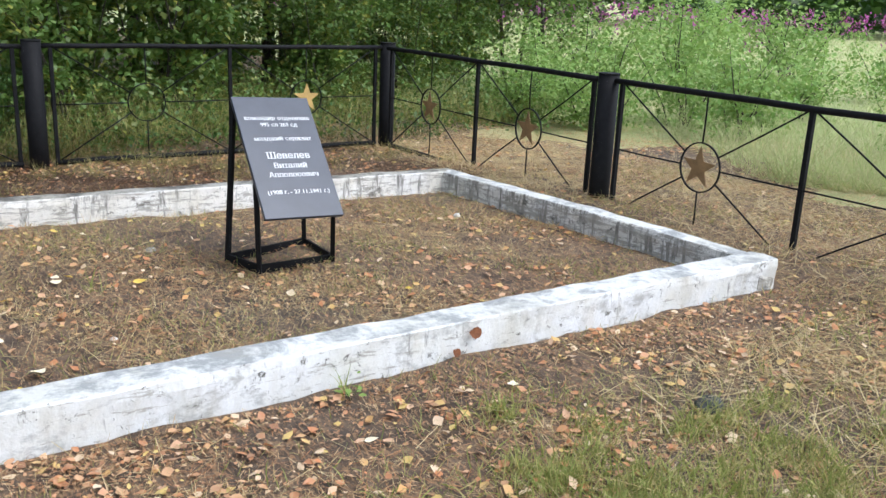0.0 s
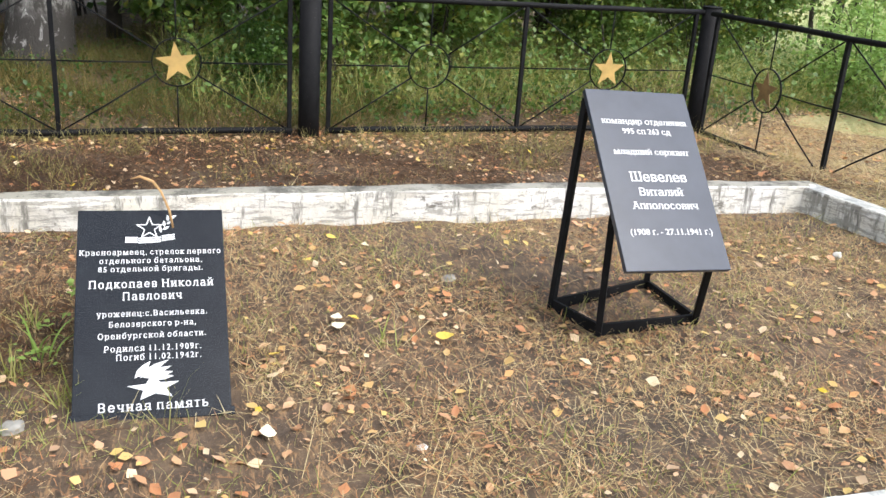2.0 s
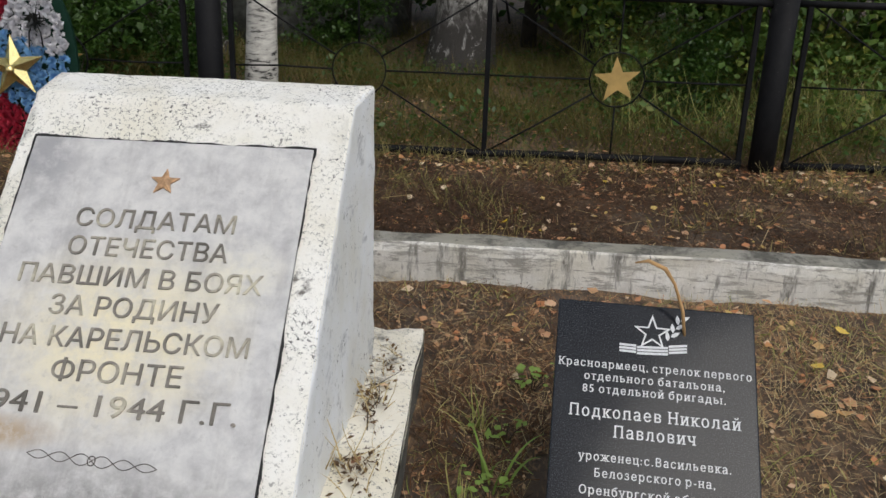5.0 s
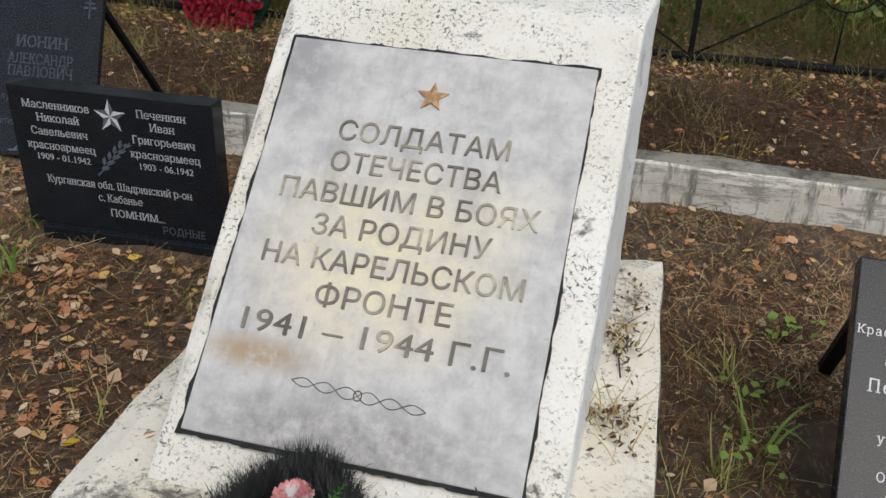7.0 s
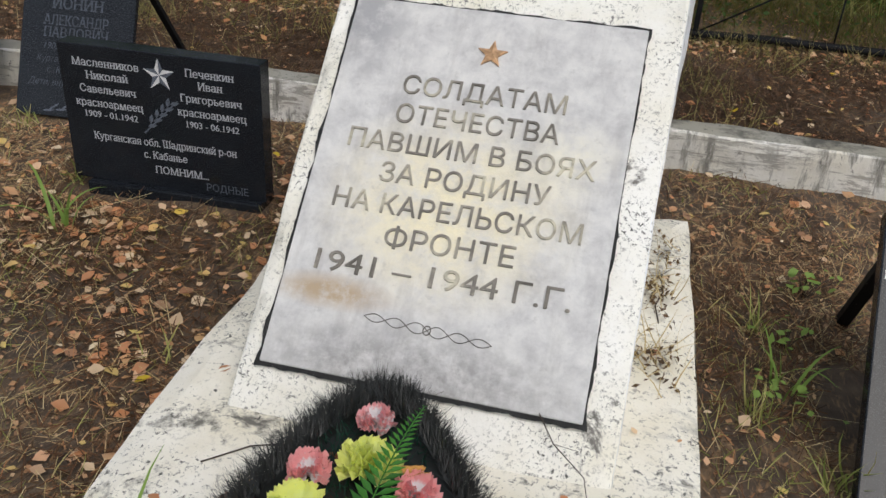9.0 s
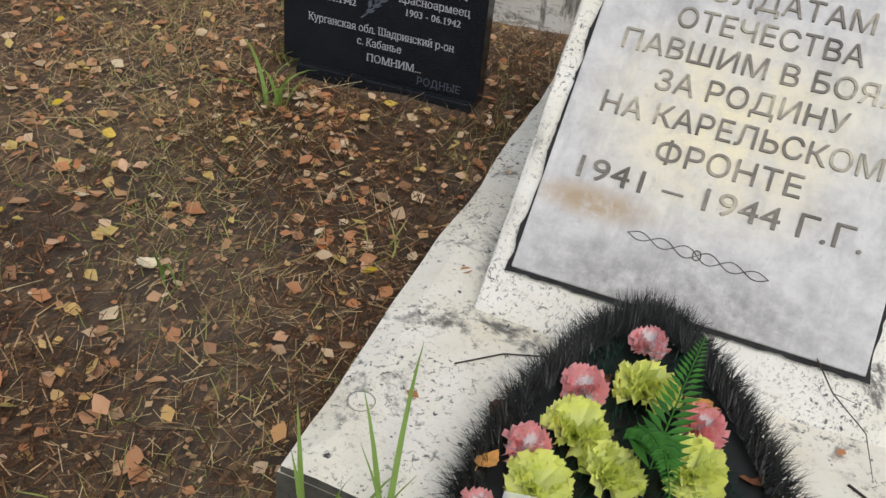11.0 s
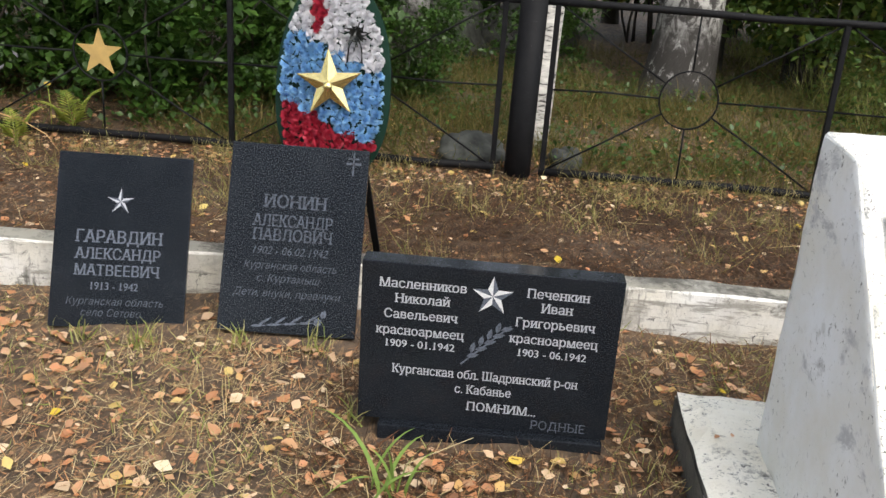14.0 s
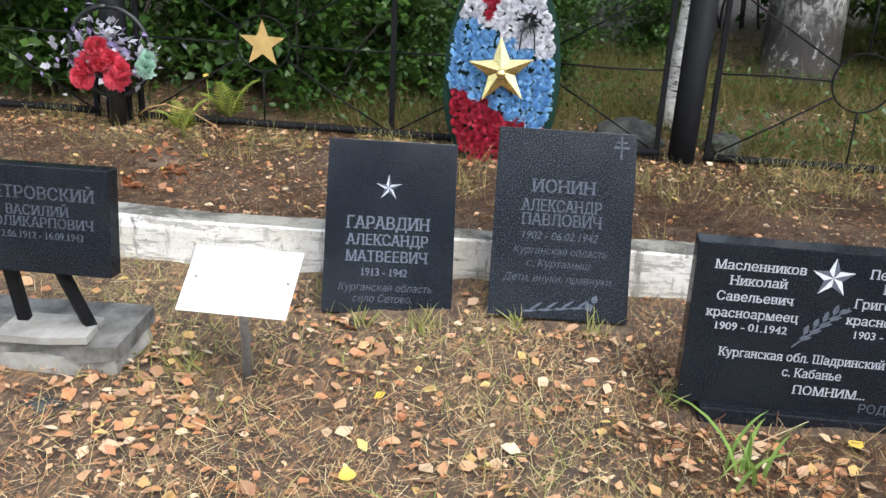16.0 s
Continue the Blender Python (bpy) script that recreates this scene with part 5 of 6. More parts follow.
def post_bouquet():
    e = thing("flower_bouquet", pose(-5.5, 8.24, -0.02), "red artificial carnations and grey sprigs tied to a post", "bouquet")
    part("hoop", tube([(0.26 * math.sin(a) - 0.0, 0.05, 0.38 + 0.27 * math.cos(a)) for a in np.linspace(0, 6.28, 30)], 0.016, 8), M_tinsel, e, "black wreath ring")
    part("stem", tube([(0, 0.1, -0.12), (0.02, 0.05, 0.1), (0.0, 0.02, 0.3)], [0.06, 0.05, 0.09], 10), M_tinsel, e)
    for x, z, r, mat in ((-0.1, 0.32, 0.07, M_redflower), (0.0, 0.34, 0.07, M_redflower), (-0.02, 0.44, 0.065, M_redflower), (0.09, 0.24, 0.075, M_redflower), (-0.13, 0.24, 0.07, M_redflower), (0.05, 0.36, 0.06, M_redflower), (0.13, 0.3, 0.06, M_redflower), (0.28, 0.32, 0.062, M_mint), (0.28, 0.37, 0.05, M_mint)):
        c = place("carnation", carnation("carnation", r * 1.12), mat, e)
        c.matrix_local = pose(x, -0.06 + rng.uniform(-0.02, 0.02), z, 90 + rng.uniform(-20, 20), rng.uniform(-20, 20), rng.uniform(-20, 20))
    k = 300
    pos = np.stack([rng.normal(0.0, 0.16, k), rng.uniform(-0.06, 0.02, k), 0.36 + rng.normal(0, 0.1, k)], 1)
    place("foliage", scatter_mesh("foliage", LEAF_LOW[0], LEAF_LOW[1], pos, rng.uniform(0.035, 0.075, k), rng.uniform(0, 6.28, k), rng.uniform(-0.5, 1.3, k), rng.normal(0, 0.5, k)), M_lilac, e)


post_bouquet()

# ---- trees, bushes and the wood behind ----


def limb_points(p, d, length, n, wander):
    pts = [Vector(p)]
    d = Vector(d).normalized()
    for _ in range(n):
        d = (d + Vector(rng.normal(0, wander, 3).tolist())).normalized()
        pts.append(pts[-1] + d * length / n)
    return pts


def leaf_cloud(name, centres, radii, count, size, flat=0.75):
    """Many small leaves in uneven clumps."""
    centres, radii = np.array(centres), np.array(radii)
    i = rng.integers(0, len(centres), count)
    d = rng.normal(0, 1, (count, 3))
    d /= np.linalg.norm(d, axis=1)[:, None]
    d *= (rng.random(count) ** 0.45)[:, None]
    d[:, 2] *= flat
    pos = centres[i] + d * radii[i][:, None]
    return scatter_mesh(name, LEAF_LOW[0], LEAF_LOW[1], pos, size * rng.uniform(0.6, 1.3, count), rng.uniform(0, 6.28, count), rng.normal(-0.35, 0.55, count), rng.normal(0, 0.5, count), rng.uniform(0.7, 1.2, count))


def bush(m, height, spread, leaves, size, mat, label, name="bush", group="bushes behind the fence", low=0.12):
    e = thing(name, m, label, "bush", group)
    stems, cs, rs = bmesh.new(), [], []
    for k in range(9):
        a = rng.uniform(0, 6.28)
        p = (rng.normal(0, spread * 0.15), rng.normal(0, spread * 0.15), -0.05)
        pts = limb_points(p, (math.cos(a) * 0.45 * spread / height, math.sin(a) * 0.45 * spread / height, 1), height * rng.uniform(0.7, 1.1), 7, 0.13)
        tube(pts, [0.013 * (1 - 0.11 * i) for i in range(8)], 5, stems)
        for q in pts[1:]:
            for _ in range(3):
                c = q + Vector((rng.normal(0, spread * 0.3), rng.normal(0, spread * 0.3), rng.normal(0, 0.12)))
                if c.z > low:
                    cs.append(tuple(c))
                    rs.append(rng.uniform(0.1, 0.26) * (0.6 + 0.5 * spread))
    part("stem", stems, M_bark, e)
    place("crown", leaf_cloud("crown", cs, rs, leaves, size), mat, e)
    return e


def tree(m, height, radius, leaves, size, bark, mat, label, crown_from=0.35, name="tree", lean=(0, 0), flare=1.0, group="trees of the wood"):
    e = thing(name, m, label, "tree", group)
    pts = [Vector((lean[0] * t + 0.04 * math.sin(t * 5), lean[1] * t, height * t)) for t in np.linspace(0, 1, 14)]
    pts[0].z = -0.15
    rad = [radius * (1.0 + flare * 0.6 * math.exp(-t * height / 0.28)) * (1 - 0.85 * t) for t in np.linspace(0, 1, 14)]
    mid = [Vector(pts[0]).lerp(pts[1], f) for f in (0.15, 0.35, 0.6)]
    mr = [radius * (1.0 + flare * 0.6 * math.exp(-(height / 13 * f) / 0.28)) for f in (0.15, 0.35, 0.6)]
    part("trunk", tube([pts[0]] + mid + pts[1:], [rad[0]] + mr + rad[1:], 16), bark, e)
    limbs, cs, rs = bmesh.new(), [], []
    for k in range(16):
        t = rng.uniform(crown_from, 0.97)
        i = int(t * 13)
        p = pts[i].lerp(pts[min(13, i + 1)], t * 13 - i)
        a = rng.uniform(0, 6.28)
        ln = height * 0.3 * (1.15 - t) + 0.5
        lp = limb_points(p, (math.cos(a), math.sin(a), 0.5), ln, 6, 0.2)
        r0 = radius * (1 - 0.85 * t) * 0.4
        tube(lp, [r0 * (1 - 0.14 * j) for j in range(7)], 5, limbs)
        for q in lp[2:]:
            cs.append(tuple(q + Vector(rng.normal(0, 0.25, 3).tolist())))
            rs.append(rng.uniform(0.3, 0.75))
    part("limb", limbs, M_bark, e)
    place("crown", leaf_cloud("crown", cs, rs, leaves, size), mat, e)
    return e


gz = lambda x, y: float(ground_z(x, y))

# large birches, a young birch and rocks behind the fence
tree(pose(-0.55, 11.9, -0.1), 12, 0.29, 5000, 0.09, M_birch, M_leaf_light, "old white birch with a dark fissured foot", 0.35, "birch_tree", (0.7, 0.2), 0.9, "birches")
tree(pose(-0.5, 13.0, -0.1), 12, 0.15, 4000, 0.09, M_birch, M_leaf_light, "slender white birch behind the larger one", 0.4, "birch_tree", (-0.3, 0.2), 0.5, "birches")
tree(pose(1.15, 15.0, -0.1), 12, 0.14, 4000, 0.09, M_birch, M_leaf_light, "pale birch trunk deep in the wood", 0.4, "birch_tree", (0.5, 0), 0.5, "birches")
tree(pose(-1.93, 9.4, -0.12), 9, 0.118, 2200, 0.07, M_birch_young, M_leaf_light, "young white birch stem close behind a fence post", 0.4, "young_birch", (0.25, 0.1), 0.3, "birches")
for bx, by, sx, sy, sz, sd in ((-2.3, 8.85, 0.24, 0.2, 0.17, 1), (-1.7, 8.85, 0.16, 0.14, 0.13, 2), (-3.0, 14.2, 0.8, 0.6, 0.75, 3), (-2.0, 14.6, 0.6, 0.5, 0.6, 5), (2.3, 12.5, 0.5, 0.4, 0.35, 6)):
    r = thing("boulder", pose(bx, by, -0.12, 0, 0, sd * 40), "grey lichened boulder in the grass behind the fence", "rock", "boulders")
    part("rock", lump((sx, sy, sz), sd), M_rock, r)

DARK, LIGHT = "dense dark green leafy bush behind the fence", "light green young leafy shrub in the grass"
b1 = bush(pose(-4.6, 9.35, -0.12), 1.7, 0.75, 5200, 0.075, M_leaf_dark, DARK)
b2 = bush(pose(-6.2, 9.3, -0.12), 1.9, 0.8, 5600, 0.08, M_leaf_dark, DARK)
b3 = bush(pose(2.2, 10.6, -0.12), 2.4, 0.9, 5200, 0.085, M_leaf_light, LIGHT, low=0.4)
b4 = bush(pose(9.0, 7.0, 0.0), 1.25, 0.85, 2600, 0.075, M_leaf_shrub, LIGHT, group="shrubs in the meadow")
for src, x, y, s, a in ((b1, -5.4, 9.9, 1.1, 60), (b2, -7.2, 9.6, 1.1, 130), (b1, -3.9, 10.4, 0.95, 200), (b2, -5.6, 11.2, 1.4, 20), (b1, -7.6, 11.0, 1.5, 300), (b2, -4.2, 12.2, 1.4, 250), (b1, -3.55, 9.6, 0.5, 100),
                        (b3, 0.9, 12.6, 1.2, 80), (b3, 3.5, 11.0, 1.1, 160), (b3, 4.6, 12.4, 1.25, 30), (b3, 2.9, 13.4, 1.4, 210), (b3, 1.6, 14.5, 1.5, 290), (b1, 1.3, 10.0, 0.45, 20), (b2, -2.9, 10.6, 0.5, 270), (b1, -1.9, 12.6, 0.7, 20), (b3, -0.3, 16.5, 1.6, 10), (b1, -2.2, 17.0, 1.8, 77), (b2, -4.0, 16.0, 1.9, 177),
                        (b2, 3.2, 16.5, 1.9, 45), (b1, 5.4, 15.5, 1.7, 95), (b2, 0.9, 18.0, 2.0, 145), (b1, -6.5, 14.0, 1.9, 195),
                        (b4, 8.4, 8.6, 0.85, 140), (b4, 7.9, 9.9, 0.8, 230), (b4, 9.9, 8.7, 1.0, 320), (b4, 9.0, 10.6, 1.05, 15), (b4, 11.0, 11.4, 1.3, 50), (b4, 8.6, 3.6, 0.8, 110), (b4, 12.6, 8.6, 0.9, 210), (b4, 16.5, 9.5, 1.0, 310), (b4, 13.2, 5.4, 0.7, 10), (b4, 9.6, 5.2, 0.55, 260), (b4, 14.0, 12.5, 1.4, 20), (b4, 20, 14, 1.6, 75), (b4, 24, 20, 1.7, 175), (b3, 8.3, 12.7, 0.85, 63), (b3, 9.3, 13.3, 0.95, 153), (b3, 10.2, 14.6, 1.1, 243), (b3, 7.3, 12.0, 0.8, 283), (b3, 6.3, 12.6, 1.1, 33), (b3, 7.5, 13.6, 1.2, 133), (b3, 5.6, 11.4, 0.9, 233)):
    c = copy_thing(src, pose(x, y, gz(x, y) - 0.02, 0, 0, a) @ Matrix.Scale(s, 4))

# the wood: broad-leaved trees with low crowns
t1 = tree(pose(2.6, 12.2, -0.1), 8, 0.07, 9000, 0.1, M_bark, M_leaf_light, "leafy young aspen at the edge of the wood", 0.12, "aspen_tree")
t2 = tree(pose(-3.4, 15.5, -0.1), 9, 0.1, 5200, 0.15, M_bark, M_leaf_dark, "dark leafy tree in the wood", 0.14)
t3 = tree(pose(7.5, 14.6, -0.1), 7.5, 0.12, 6500, 0.11, M_bark, M_leaf_dark, "dark-stemmed tree at the wood's corner", 0.3)
t4 = tree(pose(10.6, 13.2, 0.0), 5.5, 0.04, 4500, 0.09, M_bark, M_leaf_light, "thin young sapling in the meadow", 0.2, "sapling", (0.9, 0.3))
for src, x, y, s, a in ((t1, 0.2, 14.0, 1.1, 50), (t1, 4.3, 13.6, 1.15, 140), (t1, 5.6, 12.9, 0.95, 230), (t2, 1.8, 17.0, 1.1, 30), (t2, 5.0, 17.5, 1.2, 120), (t2, -0.6, 19.0, 1.2, 210), (t2, -6.4, 17.5, 1.2, 300), (t2, -9.0, 14.0, 1.1, 15), (t2, 3.4, 21.0, 1.4, 66), (t2, 7.5, 20.0, 1.3, 166), (t2, -3.0, 22.0, 1.4, 266), (t2, -8.0, 21.0, 1.4, 45), (t1, -5.2, 12.8, 0.9, 99), (t1, -7.8, 12.4, 1.0, 199),
                        (t3, 7.0, 15.3, 0.95, 111), (t3, 8.4, 16.4, 1.05, 15), (t3, 6.2, 14.2, 0.9, 222), (t4, 10.2, 13.0, 0.95, 70), (t4, 11.1, 13.5, 1.1, 300), (t4, 10.9, 12.7, 0.9, 180), (t4, 11.6, 14.1, 1.0, 20),
                        (t2, 26, 40, 1.6, 10), (t2, 34, 44, 1.8, 40), (t2, 44, 46, 1.8, 70), (t2, 52, 44, 1.8, 100), (t2, 60, 40, 1.9, 130), (t2, 20, 36, 1.5, 160), (t2, 68, 34, 1.9, 190), (t2, 39, 50, 1.9, 220), (t2, 74, 26, 1.9, 250), (t2, 15, 30, 1.4, 280),
                        (t2, -12, 9, 1.2, 5), (t2, -30, 3, 1.8, 55), (t2, -28, -8, 1.8, 105), (t2, -29, 11, 1.8, 15), (t2, -31, -3, 1.9, 215), (t2, -27, 17, 1.8, 315), (t2, -8, -10, 1.4, 155), (t2, -3, -12, 1.3, 205), (t2, 2, -12, 1.4, 255), (t2, 7, -11, 1.3, 305), (t2, 12, -8, 1.3, 355), (t2, -5, -16, 1.5, 12), (t2, 5, -16, 1.5, 92), (t2, -2.5, -8.5, 1.3, 222), (t2, -6, -7.5, 1.2, 272), (t2, 0, -9.5, 1.1, 172), (t2, 3.5, -9, 1.2, 322), (t2, -24, -14, 1.7, 32)):
    copy_thing(src, pose(x, y, gz(x, y) - 0.02, 0, 0, a) @ Matrix.Scale(s, 4))

# tall trees added for shade: their crowns meet overhead, out of view
t5 = tree(pose(-6.9, 10.6, -0.1), 11, 0.16, 9000, 0.2, M_birch, M_leaf_dark, "added tall birch, its crown out of view shading the fence", 0.36, "birch_tree", (0.3, -0.6), 0.6, "birches")
for x, y, s, a in ((-3.2, 12.4, 1.0, 80), (1.0, 13.2, 1.1, 170), (-5.0, 14.2, 1.15, 260), (3.4, 14.8, 1.1, 350), (-1.6, 15.4, 1.2, 40), (-9.5, 8.6, 1.0, 130), (-9.3, 12.2, 1.1, 220)):
    copy_thing(t5, pose(x, y, -0.12, 0, 0, a) @ Matrix.Scale(s, 4))

# ---- ground cover ----


def on_ground(x, y, lift=0.0):
    return np.stack([x, y, ground_n(x, y) + lift], 1)


def blocked(x, y):
    """Where the slab, the plaques' feet and the kerbs stand."""
    slab_in = (x > -1.53) & (x < -0.35) & (y > 3.62) & (y < 5.43)
    k1 = (y > 2.98) & (y < 3.24) & (x < 4.36)
    yb = np.interp(x, [-7.2, -4, -2.2, -0.8, 0.8, 2.5, 4.11], [6.08, 6.1, 6.2, 6.22, 6.18, 6.1, 5.98])
    k4 = ((x > -2.42) & (x < -1.7) & (y > 5.17) & (y < 5.36)) | ((x > -0.05) & (x < 0.47) & (y > 4.25) & (y < 4.9)) | ((x > -2.97) & (x < -2.48) & (y > 5.68)) & (y < 6.1) | ((x > -3.53) & (x < -3.05) & (y > 5.62) & (y < 6.1))
    k2 = (y > yb - 0.16) & (y < yb + 0.03) & (x < 4.15)
    xs = np.interp(y, [3.03, 4.4, 5.97], [4.33, 4.27, 4.12])
    k3 = (x > xs - 0.17) & (x < xs + 0.03) & (y > 3.0) & (y < 6.0)
    return slab_in | k1 | k2 | k3 | k4


def clumpy(n, x0, x1, y0, y1, scale, bias, seed):
    """Random places that gather in patches."""
    x, y = rng.uniform(x0, x1, n), rng.uniform(y0, y1, n)
    f = np.sin(x * scale + seed) * np.sin(y * scale * 1.2 + seed * 2) + 0.6 * np.sin(x * scale * 2.3 + y * scale * 1.7 + seed * 3)
    keep = (rng.random(n) < 1 / (1 + np.exp(-(f * 2.2 + bias)))) & ~blocked(x, y)
    return x[keep], y[keep]


def stuff(name, me, mat, label, category):
    return tagged(place(name, me, mat), label, category, kind="stuff")


def lay_leaves(name, x, y, size, mat, label):
    k = len(x)
    me = scatter_mesh(name, LEAF[0], LEAF[1], on_ground(x, y, 0.014), size, rng.uniform(0, 6.28, k), rng.normal(0, 0.22, k), rng.normal(0, 0.3, k) + np.where(rng.random(k) < 0.3, math.pi, 0), rng.uniform(0.9, 1.35, k))
    stuff(name, me, mat, label, "leaves")


x, y = clumpy(6000, -6, 4.3, 3.2, 6.1, 2.6, -0.5, 1.0)
x2, y2 = clumpy(4600, -4.4, -1.2, 3.2, 5.9, 3.4, -0.3, 3.0)
x7, y7 = clumpy(2600, 0.3, 5.2, 1.9, 3.0, 2.4, 0.0, 6.0)
x6, y6 = clumpy(520, -2.5, -1.5, 3.5, 5.2, 1.0, 2.0, 3.0)
x3, y3 = clumpy(12000, -7, 8, 6.2, 10.5, 1.7, 0.0, 5.0)
x5, y5 = rng.uniform(-7, 4.9, 3600), 8.38 + rng.normal(0, 0.16, 3600) - 0.25 * (rng.random(3600) < 0.3)
x4, y4 = clumpy(4200, 0, 7, 0.6, 8, 2.2, -0.2, 9.0)
xa, ya = np.concatenate([x, x2, x3, x4, x5, x6, x7]), np.concatenate([y, y2, y3, y4, y5, y6, y7])
few = (xa > -2.7) & (xa < -1.4) & (ya < 4.25) & (rng.random(len(xa)) < 0.6)
xa, ya = xa[~few], ya[~few]
lay_leaves("fallen_leaves", xa, ya, 0.015 + 0.04 * rng.random(len(xa)) ** 1.4, M_fallen, "orange and tan fallen birch leaves strewn on soil")
x, y = clumpy(160, -7, 4.3, 3.2, 8.4, 1.9, -0.3, 2.0)
lay_leaves("yellow_leaves", x, y, rng.uniform(0.03, 0.05, len(x)), M_yellow_leaf, "few bright yellow fallen leaves")


def lay_needles(name, x, y, length, width, mat, label, lift=0.004, tilt=0.12):
    k = len(x)
    me = scatter_mesh(name, NEEDLE[0], NEEDLE[1], on_ground(x, y, lift), length, rng.uniform(0, 6.28, k), np.abs(rng.normal(0, tilt, k)), rng.normal(0, 0.3, k), width / length)
    stuff(name, me, mat, label, "litter")


# litter is dense here so its dark colour also stands for tree shade
x, y = clumpy(170000, -6.5, 4.8, 6.2, 11.5, 2.3, 1.0, 4.4)
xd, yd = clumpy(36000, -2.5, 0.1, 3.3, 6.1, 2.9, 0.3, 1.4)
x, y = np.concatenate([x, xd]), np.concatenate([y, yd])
xw, yw = clumpy(150000, -6.5, 4.6, 6.25, 8.6, 2.6, 0.7, 2.4)
thin = rng.random(len(xw)) < np.clip(1.15 - 0.28 * np.abs(xw + 0.9), 0.22, 1)
xw, yw = xw[thin], yw[thin]
lay_needles("wet_litter", xw, yw, rng.uniform(0.02, 0.08, len(xw)), rng.uniform(0.003, 0.006, len(xw)), M_damp_shade_litter, "damp dark brown rotting needles behind the kerb, toned for tree shade", 0.012, 0.2)
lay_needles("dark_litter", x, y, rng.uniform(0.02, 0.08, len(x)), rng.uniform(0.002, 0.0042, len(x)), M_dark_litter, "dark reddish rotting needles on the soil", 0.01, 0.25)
x, y = clumpy(360000, -6.2, 6.6, 0.7, 8.8, 2.3, -0.3, 4.0)
inside = ((y < 6.15) | (x > 4.6)) & ((x < -2.5) | (x > 0.1) | (rng.random(len(x)) < 0.55))
x, y = x[inside], y[inside]
lay_needles("needle_litter", x, y, rng.uniform(0.015, 0.055, len(x)), rng.uniform(0.0014, 0.0034, len(x)), M_needles, "brown needles and rotting grass on the soil", 0.01, 0.3)
x, y = clumpy(290000, -6.2, 6.6, 0.6, 8.6, 2.1, 0.1, 7.0)
inside = ((y < 6.15) | (x > 4.6) | (rng.random(len(x)) < 0.06)) & ((x > 0.4) | (rng.random(len(x)) < np.where((x > -2.6) & (y > 3.1), 0.5, 0.85))) & ((y > 3.1) | (y < 2.55) | (rng.random(len(x)) < 0.3))
x, y = x[inside], y[inside]
lay_needles("dry_grass", x, y, rng.uniform(0.02, 0.085, len(x)), rng.uniform(0.0009, 0.0023, len(x)), M_straw, "dry straw-coloured mown grass lying on the soil", 0.012, 0.4)
x, y = clumpy(2600, -6.2, 6.6, 0.6, 8.6, 1.6, -0.1, 7.0)
lay_needles("straw_stalks", x, y, rng.uniform(0.12, 0.26, len(x)), rng.uniform(0.002, 0.0034, len(x)), M_straw, "longer bleached straw stalks on the soil", 0.012, 0.12)
x, y = clumpy(170000, -6.2, 6.6, 0.6, 9.5, 1.9, 0.1, 1.0)
x, y = np.concatenate([x, rng.uniform(0, 4.8, 5000)]), np.concatenate([y, 2.99 - np.abs(rng.normal(0, 0.22, 5000))])
k = len(x)
stuff("leaf_crumbs", scatter_mesh("leaf_crumbs", LEAF_LOW[0], LEAF_LOW[1], on_ground(x, y, 0.011), 0.006 + 0.016 * rng.random(k) ** 2, rng.uniform(0, 6.28, k), rng.normal(0, 0.35, k), rng.normal(0, 0.35, k), rng.uniform(0.7, 1.4, k)), M_crumbs, "crumbled leaf litter on the soil", "litter")

x, y = clumpy(95000, -6.2, 6.6, 0.7, 6.1, 2.6, -1.0, 11.0)
size = rng.uniform(0.025, 0.08, len(x))
stuff("short_grass", blades("short_grass", on_ground(x, y), size, rng.uniform(0.0016, 0.0036, len(x)), 0.75), M_grass, "thin short green grass coming through the litter", "grass")
x, y = clumpy(9000, 0.2, 6.5, 0.6, 2.6, 2.9, -0.9, 2.5)
cl = rng.integers(0, 46, 7000)
tx, ty = rng.normal(2.1, 0.55, 46)[cl] + rng.normal(0, 0.06, 7000), rng.normal(1.75, 0.28, 46)[cl] + rng.normal(0, 0.05, 7000)
x, y = np.concatenate([x, tx]), np.concatenate([y, ty])
size = rng.uniform(0.03, 0.1, len(x))
stuff("mown_grass", blades("mown_grass", on_ground(x, y), size, rng.uniform(0.003, 0.006, len(x)), 0.6), M_grass, "mown green grass outside the kerb", "grass")
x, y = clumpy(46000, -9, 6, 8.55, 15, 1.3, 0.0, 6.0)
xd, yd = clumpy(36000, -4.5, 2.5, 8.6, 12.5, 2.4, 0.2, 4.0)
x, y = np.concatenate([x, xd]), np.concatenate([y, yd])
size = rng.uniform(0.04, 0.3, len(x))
stuff("forest_grass", blades("forest_grass", on_ground(x, y), size, rng.uniform(0.003, 0.007, len(x)), 0.6), M_shade_grass, "long olive and straw grass, toned dark for tree shade", "grass")
cl = rng.integers(0, 150, 7000)
x, y = rng.uniform(-7, 5, 150)[cl] + rng.normal(0, 0.09, 7000), (8.45 - np.abs(rng.normal(0, 0.75, 150)))[cl] + rng.normal(0, 0.07, 7000)
keep = ~blocked(x, y) & (y > 6.3)
x, y = x[keep], y[keep]
size = rng.uniform(0.04, 0.2, len(x))
stuff("sparse_grass", blades("sparse_grass", on_ground(x, y), size, rng.uniform(0.002, 0.0035, len(x)), 0.6), M_straw_grass, "sparse yellowed grass between kerb and fence", "grass")
x, y = clumpy(26000, -9, 6, 8.6, 13, 1.9, -0.4, 3.3)
p = on_ground(x, y)
p[:, 2] += rng.uniform(0.02, 0.28, len(x)) ** 1.3
